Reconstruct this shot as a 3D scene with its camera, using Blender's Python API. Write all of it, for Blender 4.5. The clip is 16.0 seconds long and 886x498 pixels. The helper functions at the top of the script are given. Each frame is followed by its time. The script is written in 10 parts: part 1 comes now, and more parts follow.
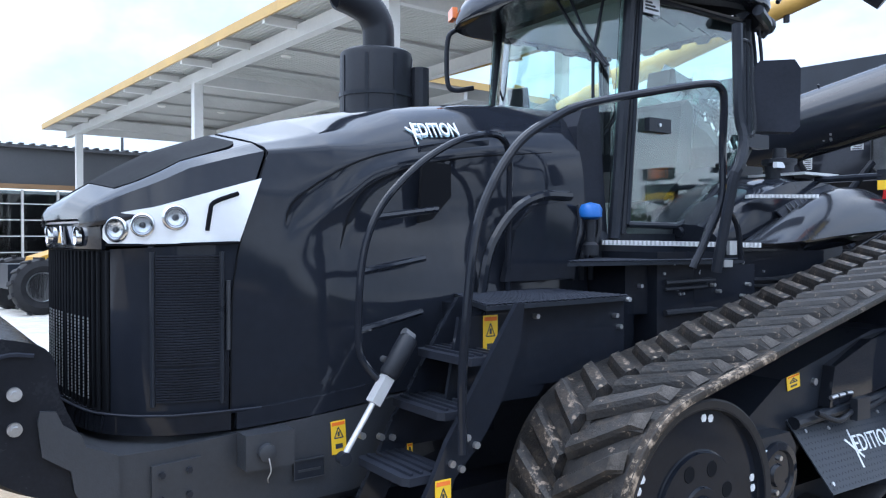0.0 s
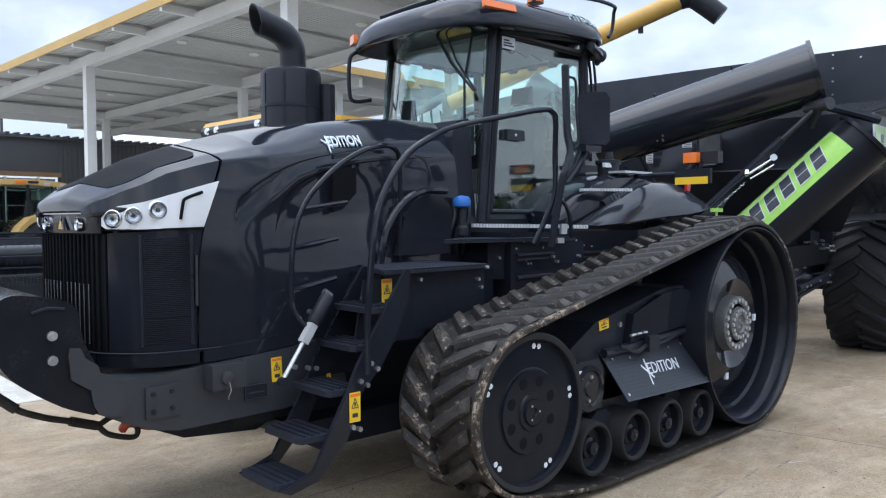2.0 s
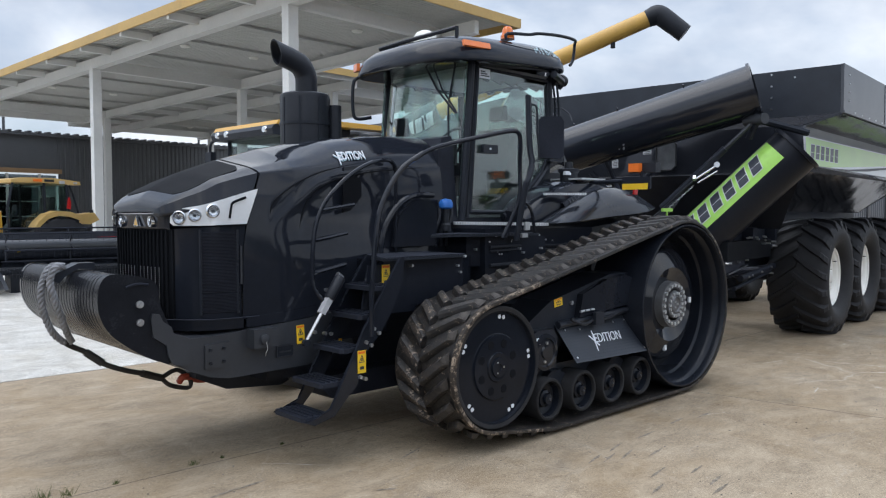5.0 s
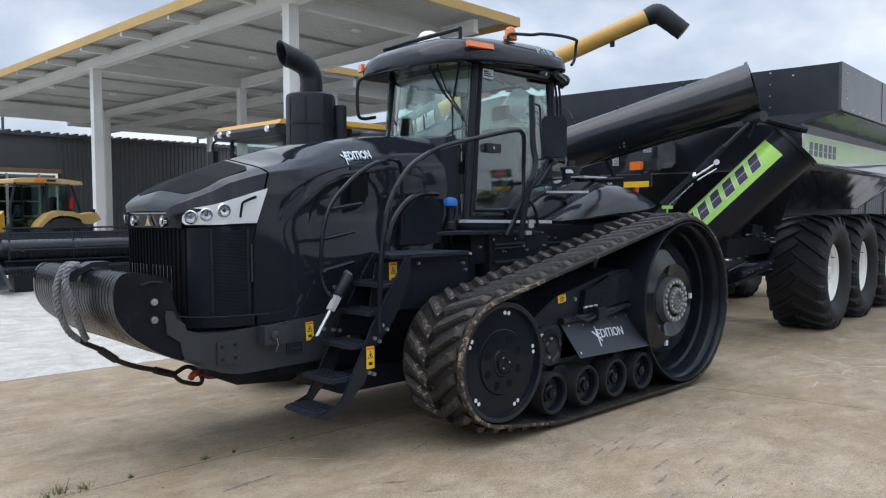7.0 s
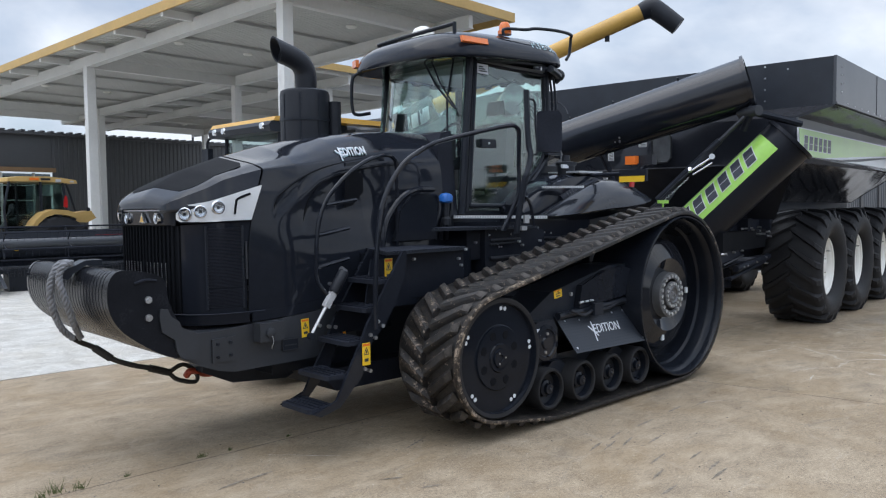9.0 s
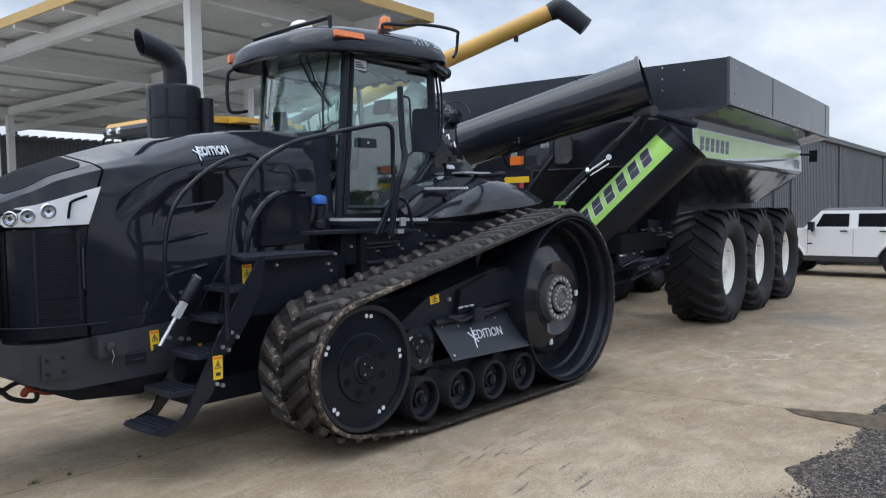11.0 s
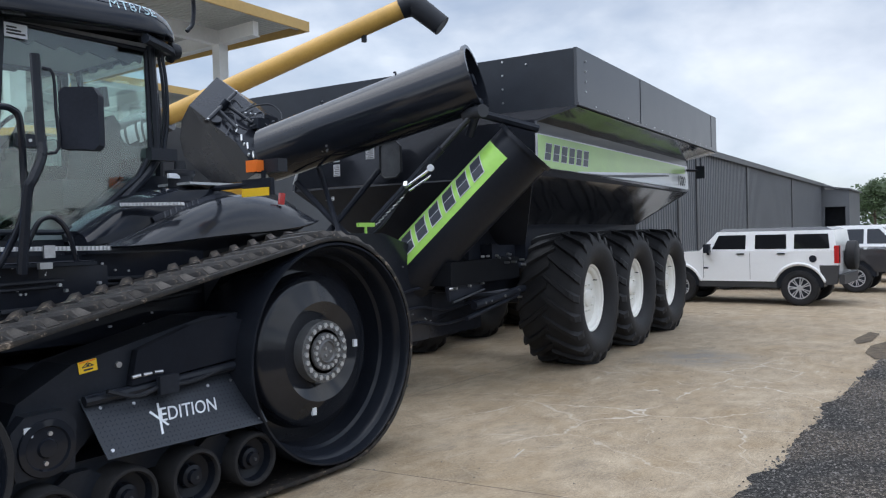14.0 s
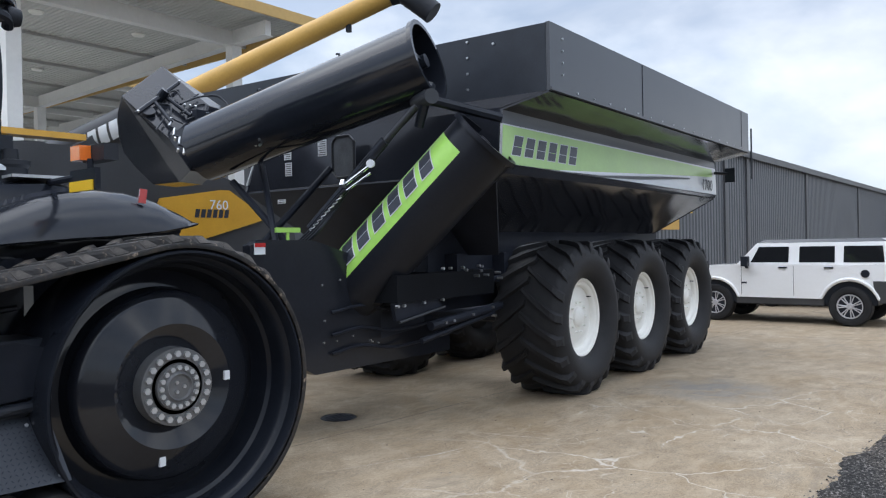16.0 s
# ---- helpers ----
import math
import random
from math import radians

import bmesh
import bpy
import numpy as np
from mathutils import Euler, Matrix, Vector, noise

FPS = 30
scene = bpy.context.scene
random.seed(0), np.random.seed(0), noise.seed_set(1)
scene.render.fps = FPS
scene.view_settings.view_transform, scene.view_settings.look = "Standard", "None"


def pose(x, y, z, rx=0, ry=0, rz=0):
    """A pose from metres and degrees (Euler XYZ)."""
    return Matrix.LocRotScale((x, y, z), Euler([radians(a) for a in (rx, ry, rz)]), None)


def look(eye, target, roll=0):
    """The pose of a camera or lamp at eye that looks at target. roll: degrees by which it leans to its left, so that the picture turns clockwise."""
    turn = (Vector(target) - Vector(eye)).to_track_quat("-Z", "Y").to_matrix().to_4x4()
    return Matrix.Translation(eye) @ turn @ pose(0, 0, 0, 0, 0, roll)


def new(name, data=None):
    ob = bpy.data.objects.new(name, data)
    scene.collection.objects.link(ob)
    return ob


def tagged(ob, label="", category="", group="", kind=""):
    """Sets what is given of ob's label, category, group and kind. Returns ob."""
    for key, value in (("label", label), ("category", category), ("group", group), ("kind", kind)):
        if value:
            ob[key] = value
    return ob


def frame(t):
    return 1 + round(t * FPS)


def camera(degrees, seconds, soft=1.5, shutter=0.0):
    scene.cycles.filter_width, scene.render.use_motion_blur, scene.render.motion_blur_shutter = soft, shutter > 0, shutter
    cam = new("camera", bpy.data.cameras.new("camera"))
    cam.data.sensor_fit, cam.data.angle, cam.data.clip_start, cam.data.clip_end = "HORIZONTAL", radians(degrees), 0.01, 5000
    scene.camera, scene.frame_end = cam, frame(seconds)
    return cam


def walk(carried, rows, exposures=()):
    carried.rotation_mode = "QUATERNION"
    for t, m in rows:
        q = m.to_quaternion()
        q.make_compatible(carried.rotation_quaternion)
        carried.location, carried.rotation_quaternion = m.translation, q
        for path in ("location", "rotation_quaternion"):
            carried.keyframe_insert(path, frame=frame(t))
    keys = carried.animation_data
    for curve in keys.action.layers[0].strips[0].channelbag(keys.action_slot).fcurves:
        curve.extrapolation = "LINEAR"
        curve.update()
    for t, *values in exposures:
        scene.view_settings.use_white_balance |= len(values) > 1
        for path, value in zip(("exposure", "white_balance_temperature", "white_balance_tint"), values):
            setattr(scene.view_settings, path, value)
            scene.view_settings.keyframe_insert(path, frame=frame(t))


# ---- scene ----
cam = camera(59.4, 16.0, soft=1.2)
PATH = [
    (0, (-2.858, -2.101, 1.917), (-1.705, -0.467, 1.882), 0.1),
    (0.5, (-3.046, -2.404, 1.92), (-1.803, -0.837, 1.866), 0.0),
    (1, (-3.291, -2.659, 1.936), (-2.001, -1.132, 1.861), -0.3),
    (1.5, (-3.487, -2.961, 1.942), (-2.16, -1.466, 1.859), 0.0),
    (2, (-3.752, -3.214, 1.941), (-2.392, -1.75, 1.86), -0.2),
    (2.5, (-3.976, -3.507, 1.941), (-2.624, -2.037, 1.839), 0.1),
    (3, (-4.168, -3.759, 1.945), (-2.818, -2.288, 1.828), -0.2),
    (3.5, (-4.428, -3.987, 1.965), (-3.064, -2.529, 1.861), -0.7),
    (4, (-4.557, -4.189, 1.964), (-3.19, -2.732, 1.873), -0.1),
    (6.5, (-4.836, -4.354, 1.978), (-3.454, -2.911, 1.884), -0.2),
    (7, (-4.842, -4.359, 1.972), (-3.465, -2.912, 1.876), -0.3),
    (7.5, (-4.842, -4.352, 1.973), (-3.463, -2.906, 1.879), -0.4),
    (8, (-4.846, -4.344, 1.971), (-3.475, -2.891, 1.877), -0.4),
    (10.5, (-4.522, -4.478, 1.958), (-3.08, -3.097, 1.834), -1.3),
    (11, (-4.169, -4.557, 1.962), (-2.676, -3.23, 1.859), -0.9),
    (11.5, (-3.757, -4.531, 1.985), (-2.205, -3.272, 1.892), -0.8),
    (12, (-3.283, -4.57, 1.939), (-1.714, -3.334, 1.847), -1.2),
    (12.5, (-2.832, -4.559, 1.913), (-1.269, -3.312, 1.856), -1.5),
    (13, (-2.369, -4.517, 1.954), (-0.771, -3.315, 1.918), -1.5),
    (13.5, (-1.894, -4.491, 1.91), (-0.308, -3.273, 1.875), -1.6),
    (14, (-1.448, -4.432, 1.898), (0.153, -3.234, 1.859), -1.5),
    (14.5, (-0.988, -4.48, 1.891), (0.625, -3.3, 1.852), -1.6),
    (15, (-0.579, -4.51, 1.887), (1.011, -3.296, 1.849), -1.8),
    (15.5, (-0.114, -4.49, 1.882), (1.454, -3.247, 1.866), -1.5),
    (16, (0.361, -4.496, 1.852), (1.866, -3.179, 1.842), -1.1),
]
# the clip's camera starts brighter and settles as it draws back
LIGHT = [(0.0, 1.24, 5500), (1.0, 1.15, 5600), (1.5, 0.82, 5700), (2.0, 0.82, 5900), (3.5, 0.60, 6150), (7.0, 0.47, 6100), (11.0, 0.48, 6060), (12.5, 0.485, 6050), (13.0, 0.42, 6050), (13.5, 0.425, 6050), (14.0, 0.485, 6050), (16.0, 0.63, 6060)]
walk(cam, [(t, look(eye, target, roll)) for t, eye, target, roll in PATH], exposures=[(t, e, k, 10) for t, e, k in LIGHT])

# ---- world and sun: a bright sky with thin broken cloud ----
world = bpy.data.worlds.new("sky")
scene.world = world
world.use_nodes = True
wn, wl = world.node_tree.nodes, world.node_tree.links
wn.clear()
w_out = wn.new("ShaderNodeOutputWorld")
w_bg = wn.new("ShaderNodeBackground")
w_sky = wn.new("ShaderNodeTexSky")
w_sky.sky_type = "NISHITA"
w_sky.sun_disc = False
w_sky.sun_elevation = radians(58)
w_sky.sun_rotation = radians(-66)
w_sky.air_density, w_sky.dust_density = 1.0, 1.2
w_co = wn.new("ShaderNodeTexCoord")
w_map = wn.new("ShaderNodeMapping")
w_map.inputs["Scale"].default_value = (1.0, 1.0, 1.9)
w_no = wn.new("ShaderNodeTexNoise")
w_no.inputs["Scale"].default_value = 2.3
w_no.inputs["Detail"].default_value = 7.0
w_no.inputs["Roughness"].default_value = 0.55
w_no.inputs["Distortion"].default_value = 0.5
w_ramp = wn.new("ShaderNodeValToRGB")
w_ramp.color_ramp.elements[0].position = 0.36
w_ramp.color_ramp.elements[1].position = 0.58
w_ramp.color_ramp.elements[0].color = (0.45, 0.45, 0.45, 1)
w_no2 = wn.new("ShaderNodeTexNoise")
w_no2.inputs["Scale"].default_value = 2.9
w_no2.inputs["Detail"].default_value = 6.0
w_cl = wn.new("ShaderNodeMix")
w_cl.data_type = "RGBA"
w_cl.inputs["A"].default_value = (5.0, 5.45, 6.2, 1)
w_cl.inputs["B"].default_value = (8.8, 8.95, 9.1, 1)
w_mix = wn.new("ShaderNodeMix")
w_mix.data_type = "RGBA"
wl.new(w_co.outputs["Generated"], w_map.inputs["Vector"])
wl.new(w_map.outputs["Vector"], w_no.inputs["Vector"])
wl.new(w_map.outputs["Vector"], w_no2.inputs["Vector"])
wl.new(w_no.outputs["Fac"], w_ramp.inputs["Fac"])
w_rp2 = wn.new("ShaderNodeValToRGB")
w_rp2.color_ramp.elements[0].position, w_rp2.color_ramp.elements[1].position = 0.40, 0.62
wl.new(w_no2.outputs["Fac"], w_rp2.inputs["Fac"])
wl.new(w_rp2.outputs["Color"], w_cl.inputs["Factor"])
wl.new(w_ramp.outputs["Color"], w_mix.inputs["Factor"])
wl.new(w_sky.outputs["Color"], w_mix.inputs["A"])
wl.new(w_cl.outputs["Result"], w_mix.inputs["B"])
wl.new(w_mix.outputs["Result"], w_bg.inputs["Color"])
# a clouded sky is about twice as bright overhead as near the horizon
w_sep = wn.new("ShaderNodeSeparateXYZ")
w_up = wn.new("ShaderNodeMapRange")
w_up.inputs["From Min"].default_value, w_up.inputs["From Max"].default_value = 0.28, 1.0
w_up.inputs["To Min"].default_value, w_up.inputs["To Max"].default_value = 0.090, 0.205
wl.new(w_co.outputs["Generated"], w_sep.inputs["Vector"])
wl.new(w_sep.outputs["Z"], w_up.inputs["Value"])
wl.new(w_up.outputs["Result"], w_bg.inputs["Strength"])
wl.new(w_bg.outputs["Background"], w_out.inputs["Surface"])

sun_data = bpy.data.lights.new("sun", "SUN")
sun_data.energy, sun_data.angle, sun_data.color = 0.7, radians(60), (1.0, 0.95, 0.88)
sun = new("sun", sun_data)
sun.matrix_basis = look((0, 0, 30), (9.0, -4.0, 0))


# ---- materials ----
def node_mat(name):
    m = bpy.data.materials.new(name)
    m.use_nodes = True
    return m, m.node_tree.nodes, m.node_tree.links, m.node_tree.nodes["Principled BSDF"]


def paint(name, col, rough=0.5, metal=0.0, vary=0.15, scale=3.0, bump=0.0, bump_scale=60.0, dirt=0.0,
          dirt_col=(0.16, 0.12, 0.08), coat=0.0, rough_vary=0.1, emit=0.0, stretch=(1, 1, 1), spec=0.5, rnd=0.0, isl=0.0):
    """A surface with colour and gloss that vary at two scales, fine relief and dust."""
    m, n, l, b = node_mat(name)
    co = n.new("ShaderNodeTexCoord")
    mp = n.new("ShaderNodeMapping")
    mp.inputs["Scale"].default_value = stretch
    l.new(co.outputs["Object"], mp.inputs["Vector"])
    big = n.new("ShaderNodeTexNoise")
    big.inputs["Scale"].default_value = scale
    big.inputs["Detail"].default_value = 5
    fine = n.new("ShaderNodeTexNoise")
    fine.inputs["Scale"].default_value = scale * 14
    fine.inputs["Detail"].default_value = 4
    for x in (big, fine):
        l.new(mp.outputs["Vector"], x.inputs["Vector"])
    add = n.new("ShaderNodeMath")
    add.operation = "MULTIPLY_ADD"
    add.inputs[1].default_value = 0.45
    l.new(fine.outputs["Fac"], add.inputs[0])
    l.new(big.outputs["Fac"], add.inputs[2])
    mr = n.new("ShaderNodeMapRange")
    mr.inputs["From Min"].default_value = 0.45
    mr.inputs["From Max"].default_value = 1.0
    mr.inputs["To Min"].default_value = 1 - vary
    mr.inputs["To Max"].default_value = 1 + vary
    l.new(add.outputs[0], mr.inputs["Value"])
    val = mr.outputs[0]
    if rnd:
        oi = n.new("ShaderNodeObjectInfo")
        r2 = n.new("ShaderNodeMapRange")
        r2.inputs["To Min"].default_value, r2.inputs["To Max"].default_value = 1 - rnd, 1 + rnd
        l.new(oi.outputs["Random"], r2.inputs["Value"])
        mm = n.new("ShaderNodeMath")
        mm.operation = "MULTIPLY"
        l.new(val, mm.inputs[0])
        l.new(r2.outputs[0], mm.inputs[1])
        val = mm.outputs[0]
    if isl:
        gi = n.new("ShaderNodeNewGeometry")
        r3 = n.new("ShaderNodeMapRange")
        r3.inputs["To Min"].default_value, r3.inputs["To Max"].default_value = 1 - isl, 1 + isl
        l.new(gi.outputs["Random Per Island"], r3.inputs["Value"])
        m3 = n.new("ShaderNodeMath")
        m3.operation = "MULTIPLY"
        l.new(val, m3.inputs[0])
        l.new(r3.outputs[0], m3.inputs[1])
        val = m3.outputs[0]
    mul = n.new("ShaderNodeVectorMath")
    mul.operation = "SCALE"
    mul.inputs[0].default_value = col
    l.new(val, mul.inputs["Scale"])
    last = mul.outputs[0]
    if dirt:
        dn = n.new("ShaderNodeTexNoise")
        dn.inputs["Scale"].default_value = scale * 2.2
        dn.inputs["Detail"].default_value = 8
        dn.inputs["Roughness"].default_value = 0.68
        l.new(co.outputs["Object"], dn.inputs["Vector"])
        dr = n.new("ShaderNodeValToRGB")
        dr.color_ramp.elements[0].position = 0.62 - 0.3 * dirt
        dr.color_ramp.elements[1].position = 0.85 - 0.25 * dirt
        dr.color_ramp.elements[1].color = (dirt, dirt, dirt, 1)
        l.new(dn.outputs["Fac"], dr.inputs["Fac"])
        mx = n.new("ShaderNodeMix")
        mx.data_type = "RGBA"
        l.new(dr.outputs["Color"], mx.inputs["Factor"])
        l.new(last, mx.inputs["A"])
        mx.inputs["B"].default_value = (*dirt_col, 1)
        last = mx.outputs["Result"]
    l.new(last, b.inputs["Base Color"])
    rr = n.new("ShaderNodeMapRange")
    rr.inputs["From Min"].default_value, rr.inputs["From Max"].default_value = 0.45, 1.0
    rr.inputs["To Min"].default_value, rr.inputs["To Max"].default_value = max(0.02, rough * (1 - rough_vary)), min(1, rough * (1 + rough_vary))
    l.new(add.outputs[0], rr.inputs["Value"])
    l.new(rr.outputs[0], b.inputs["Roughness"])
    b.inputs["Metallic"].default_value = metal
    b.inputs["Specular IOR Level"].default_value = spec
    if coat:
        b.inputs["Coat Weight"].default_value = coat
        b.inputs["Coat Roughness"].default_value = 0.05
    if bump:
        bn = n.new("ShaderNodeTexNoise")
        bn.inputs["Scale"].default_value = bump_scale
        bn.inputs["Detail"].default_value = 4
        l.new(mp.outputs["Vector"], bn.inputs["Vector"])
        bp = n.new("ShaderNodeBump")
        bp.inputs["Strength"].default_value = bump
        bp.inputs["Distance"].default_value = 0.01
        l.new(bn.outputs["Fac"], bp.inputs["Height"])
        l.new(bp.outputs["Normal"], b.inputs["Normal"])
    if emit:
        b.inputs["Emission Color"].default_value = (*col, 1)
        b.inputs["Emission Strength"].default_value = emit
    return m


def glass(name, col, rough=0.0):
    m, n, l, b = node_mat(name)
    b.inputs["Base Color"].default_value = (*col, 1)
    b.inputs["Transmission Weight"].default_value = 1.0
    b.inputs["Roughness"].default_value = rough
    b.inputs["IOR"].default_value = 1.45
    return m


BLACK = paint("gloss_black_paint", (0.0144, 0.0169, 0.0238), 0.07, vary=0.2, scale=1.5, spec=0.24, coat=0.07, dirt=0.02, dirt_col=(0.08, 0.075, 0.07))
NOSEBLACK = paint("polished_black_nose", (0.0127, 0.0143, 0.0193), 0.05, vary=0.2, scale=1.5, spec=0.30, coat=0.1)
TUBEBLACK = paint("black_tube_paint", (0.0155, 0.0175, 0.0235), 0.3, vary=0.2, scale=1.5, spec=0.2, dirt=0.02)
HOPPER = paint("rippled_gloss_black", (0.0150, 0.0169, 0.0225), 0.12, vary=0.2, scale=1.5, spec=0.55, bump=1.0, bump_scale=1.1)
HOPPER.node_tree.nodes["Bump"].inputs["Distance"].default_value = 0.03
for hn in HOPPER.node_tree.nodes:
    if hn.type == "TEX_NOISE" and abs(hn.inputs["Scale"].default_value - 1.1) < 1e-4:
        hn.inputs["Detail"].default_value = 0.5
UPTUBE = paint("soft_gloss_black_tube", (0.0156, 0.0181, 0.0250), 0.11, vary=0.15, scale=1.5, spec=0.55)
SATIN = paint("satin_black_steel", (0.0195, 0.0230, 0.0310), 0.30, vary=0.25, scale=3, spec=0.2, dirt=0.04, dirt_col=(0.09, 0.08, 0.07))
PLASTIC = paint("black_plastic", (0.019, 0.0215, 0.028), 0.45, spec=0.28, vary=0.2, scale=4, bump=0.08, bump_scale=300)
GREY = paint("charcoal_casting", (0.030, 0.0335, 0.041), 0.45, vary=0.2, scale=3, bump=0.12, bump_scale=120, dirt=0.1)
GUNMETAL = paint("gunmetal_panel", (0.056, 0.062, 0.074), 0.4, vary=0.15, scale=2, coat=0.2, dirt=0.05)
PLATE = paint("dark_slate_plate", (0.027, 0.032, 0.042), 0.42, vary=0.2, scale=4, spec=0.35, dirt=0.04)
RUBBER = paint("black_rubber", (0.023, 0.0232, 0.025), 0.68, vary=0.35, scale=5, bump=0.25, bump_scale=90, dirt=0.1, dirt_col=(0.075, 0.06, 0.048), rnd=0.2, spec=0.2)
EDGE = paint("brown_scuffed_rubber_edge", (0.035, 0.03, 0.026), 0.75, vary=0.5, scale=5, bump=0.5, bump_scale=60, dirt=0.5, dirt_col=(0.15, 0.115, 0.085), spec=0.2)
RUBBER_WORN = paint("worn_rubber", (0.023, 0.0222, 0.0225), 0.5, vary=0.4, scale=7, bump=0.4, bump_scale=70, dirt=0.44, dirt_col=(0.12, 0.088, 0.06), rnd=0.35, spec=0.35)
# near-black for panel gaps, and for shade in holes, notches and folds
CREASE = paint("dark_panel_gap", (0.0096, 0.0104, 0.0128), 0.8, vary=0.1, spec=0.05)
MATT = paint("matt_black_film", (0.010, 0.011, 0.0135), 0.62, vary=0.15, scale=3, spec=0.06)
DEEP = paint("dull_black_frame_paint", (0.0189, 0.0221, 0.0319), 0.5, vary=0.3, scale=4, spec=0.14, dirt=0.03)
# black gloss with the sky's slate reflection mixed into its base colour
WING = paint("dark_slate_gloss_paint", (0.02, 0.0225, 0.029), 0.16, vary=0.15, scale=1.5, spec=0.38, coat=0.1)
WEIGHTBLACK = paint("black_cast_weight", (0.013, 0.0142, 0.0182), 0.26, vary=0.3, scale=6, spec=0.14, bump=0.06, bump_scale=120)
CARTBLACK = paint("black_cart_paint", (0.0175, 0.0196, 0.0259), 0.16, vary=0.2, scale=2, spec=0.3, dirt=0.02)
ALLOY = paint("silver_alloy", (0.5, 0.5, 0.52), 0.4, metal=0.3, vary=0.1)
IDLERBLACK = paint("polished_black_disc", (0.0108, 0.0132, 0.0192), 0.12, vary=0.25, scale=3, spec=0.14, dirt=0.05, dirt_col=(0.09, 0.08, 0.07))
DISC = paint("satin_black_disc", (0.0120, 0.0144, 0.0204), 0.22, vary=0.25, scale=3, spec=0.2, dirt=0.04, dirt_col=(0.09, 0.08, 0.07))
DISHBLACK = paint("smooth_black_dish", (0.015, 0.017, 0.0225), 0.09, vary=0.2, scale=2, spec=0.45, dirt=0.04, dirt_col=(0.1, 0.09, 0.08))
CASTING = paint("grey_cast_flange", (0.15, 0.153, 0.158), 0.42, metal=0.4, vary=0.25, scale=8)
BRIGHTBOLT = paint("bright_bolt_head", (0.48, 0.49, 0.50), 0.35, metal=0.5, vary=0.2, scale=20)
LITSCUFF = paint("scuffed_rubber", (0.075, 0.068, 0.062), 0.7, vary=0.7, scale=16, bump=0.5, bump_scale=80, dirt=0.4, dirt_col=(0.17, 0.15, 0.13), rnd=0.45, spec=0.25)
TYRE = paint("tyre_rubber", (0.022, 0.0222, 0.0245), 0.6, vary=0.3, scale=5, bump=0.15, bump_scale=60, dirt=0.12, dirt_col=(0.05, 0.045, 0.04), spec=0.22)
CHROME = paint("bright_chrome", (0.75, 0.77, 0.8), 0.16, metal=1.0, vary=0.05, scale=2)
LAMP_SILVER = paint("silver_lamp_bezel", (0.90, 0.92, 0.95), 0.14, metal=0.25, vary=0.06, scale=2, coat=0.5)
BRIGHTROD = paint("bright_plated_rod", (0.78, 0.79, 0.81), 0.25, metal=0.45, vary=0.06, scale=6)
STEEL = paint("zinc_steel", (0.55, 0.56, 0.58), 0.32, metal=0.9, vary=0.2, scale=8)
ALU = paint("ribbed_aluminium", (0.78, 0.79, 0.81), 0.35, metal=0.35, vary=0.15, scale=10)
WHITE = paint("white_paint", (0.84, 0.83, 0.775), 0.4, vary=0.05, scale=2, dirt=0.06, dirt_col=(0.45, 0.40, 0.33))
CARWHITE = paint("white_car_paint", (0.87, 0.88, 0.89), 0.2, vary=0.03, scale=1.0, coat=0.6, dirt=0.03, dirt_col=(0.4, 0.36, 0.3))
YELLOW = paint("yellow_machine_paint", (0.62, 0.34, 0.035), 0.35, vary=0.1, scale=2, coat=0.3, dirt=0.1)
TUBEYEL = paint("yellow_auger_paint", (0.60, 0.36, 0.085), 0.45, vary=0.12, scale=2, dirt=0.12)
AWNING = paint("brown_awning_band", (0.26, 0.16, 0.08), 0.6, vary=0.15, scale=0.8, dirt=0.2)
FASCIA = paint("yellow_fascia", (0.55, 0.36, 0.12), 0.5, vary=0.12, scale=0.8, dirt=0.15)
STICKER = paint("yellow_sticker", (0.85, 0.55, 0.02), 0.45, vary=0.05)
ORANGE = paint("orange_lens", (0.85, 0.20, 0.03), 0.15, vary=0.05, coat=0.5)
RED = paint("red_lens", (0.45, 0.02, 0.02), 0.15, vary=0.05, coat=0.5)
REDTOW = paint("red_painted_hook", (0.35, 0.06, 0.03), 0.5, vary=0.3, scale=8, dirt=0.3)
GREEN = paint("green_decal", (0.40, 0.72, 0.13), 0.35, vary=0.12, scale=1.2, coat=0.2)
BANDGREEN = paint("pale_green_decal", (0.36, 0.56, 0.18), 0.35, vary=0.1, scale=1.2, coat=0.2)
BLUE = paint("blue_cap_plastic", (0.03, 0.16, 0.55), 0.4, vary=0.15)
LETTER = paint("white_lettering", (0.72, 0.75, 0.79), 0.4, vary=0.04)
LETTER_CYAN = paint("pale_blue_lettering", (0.45, 0.62, 0.68), 0.4, vary=0.04)
DARKLET = paint("dark_lettering", (0.03, 0.035, 0.05), 0.4, vary=0.1)
PALESILVER = paint("silver_stripe", (0.50, 0.52, 0.54), 0.35, metal=0.3, vary=0.08, coat=0.3)
HEADLINER = paint("pale_grey_headliner", (0.42, 0.42, 0.41), 0.9, vary=0.08, scale=6, bump=0.2, bump_scale=200)
DARKEDGE = paint("dark_blue_grey_lining", (0.07, 0.08, 0.095), 0.85, vary=0.12, scale=6, bump=0.15, bump_scale=200)
SIGHT = paint("cloudy_sight_glass", (0.14, 0.15, 0.165), 0.12, vary=0.3, scale=4, spec=0.6)
SEATGREY = paint("grey_fabric", (0.12, 0.12, 0.125), 0.9, vary=0.2, scale=8, bump=0.3, bump_scale=200)
CABGLASS = glass("tinted_cab_glass", (0.80, 0.955, 0.905))
CABGLASS.node_tree.nodes["Principled BSDF"].inputs["IOR"].default_value = 1.7
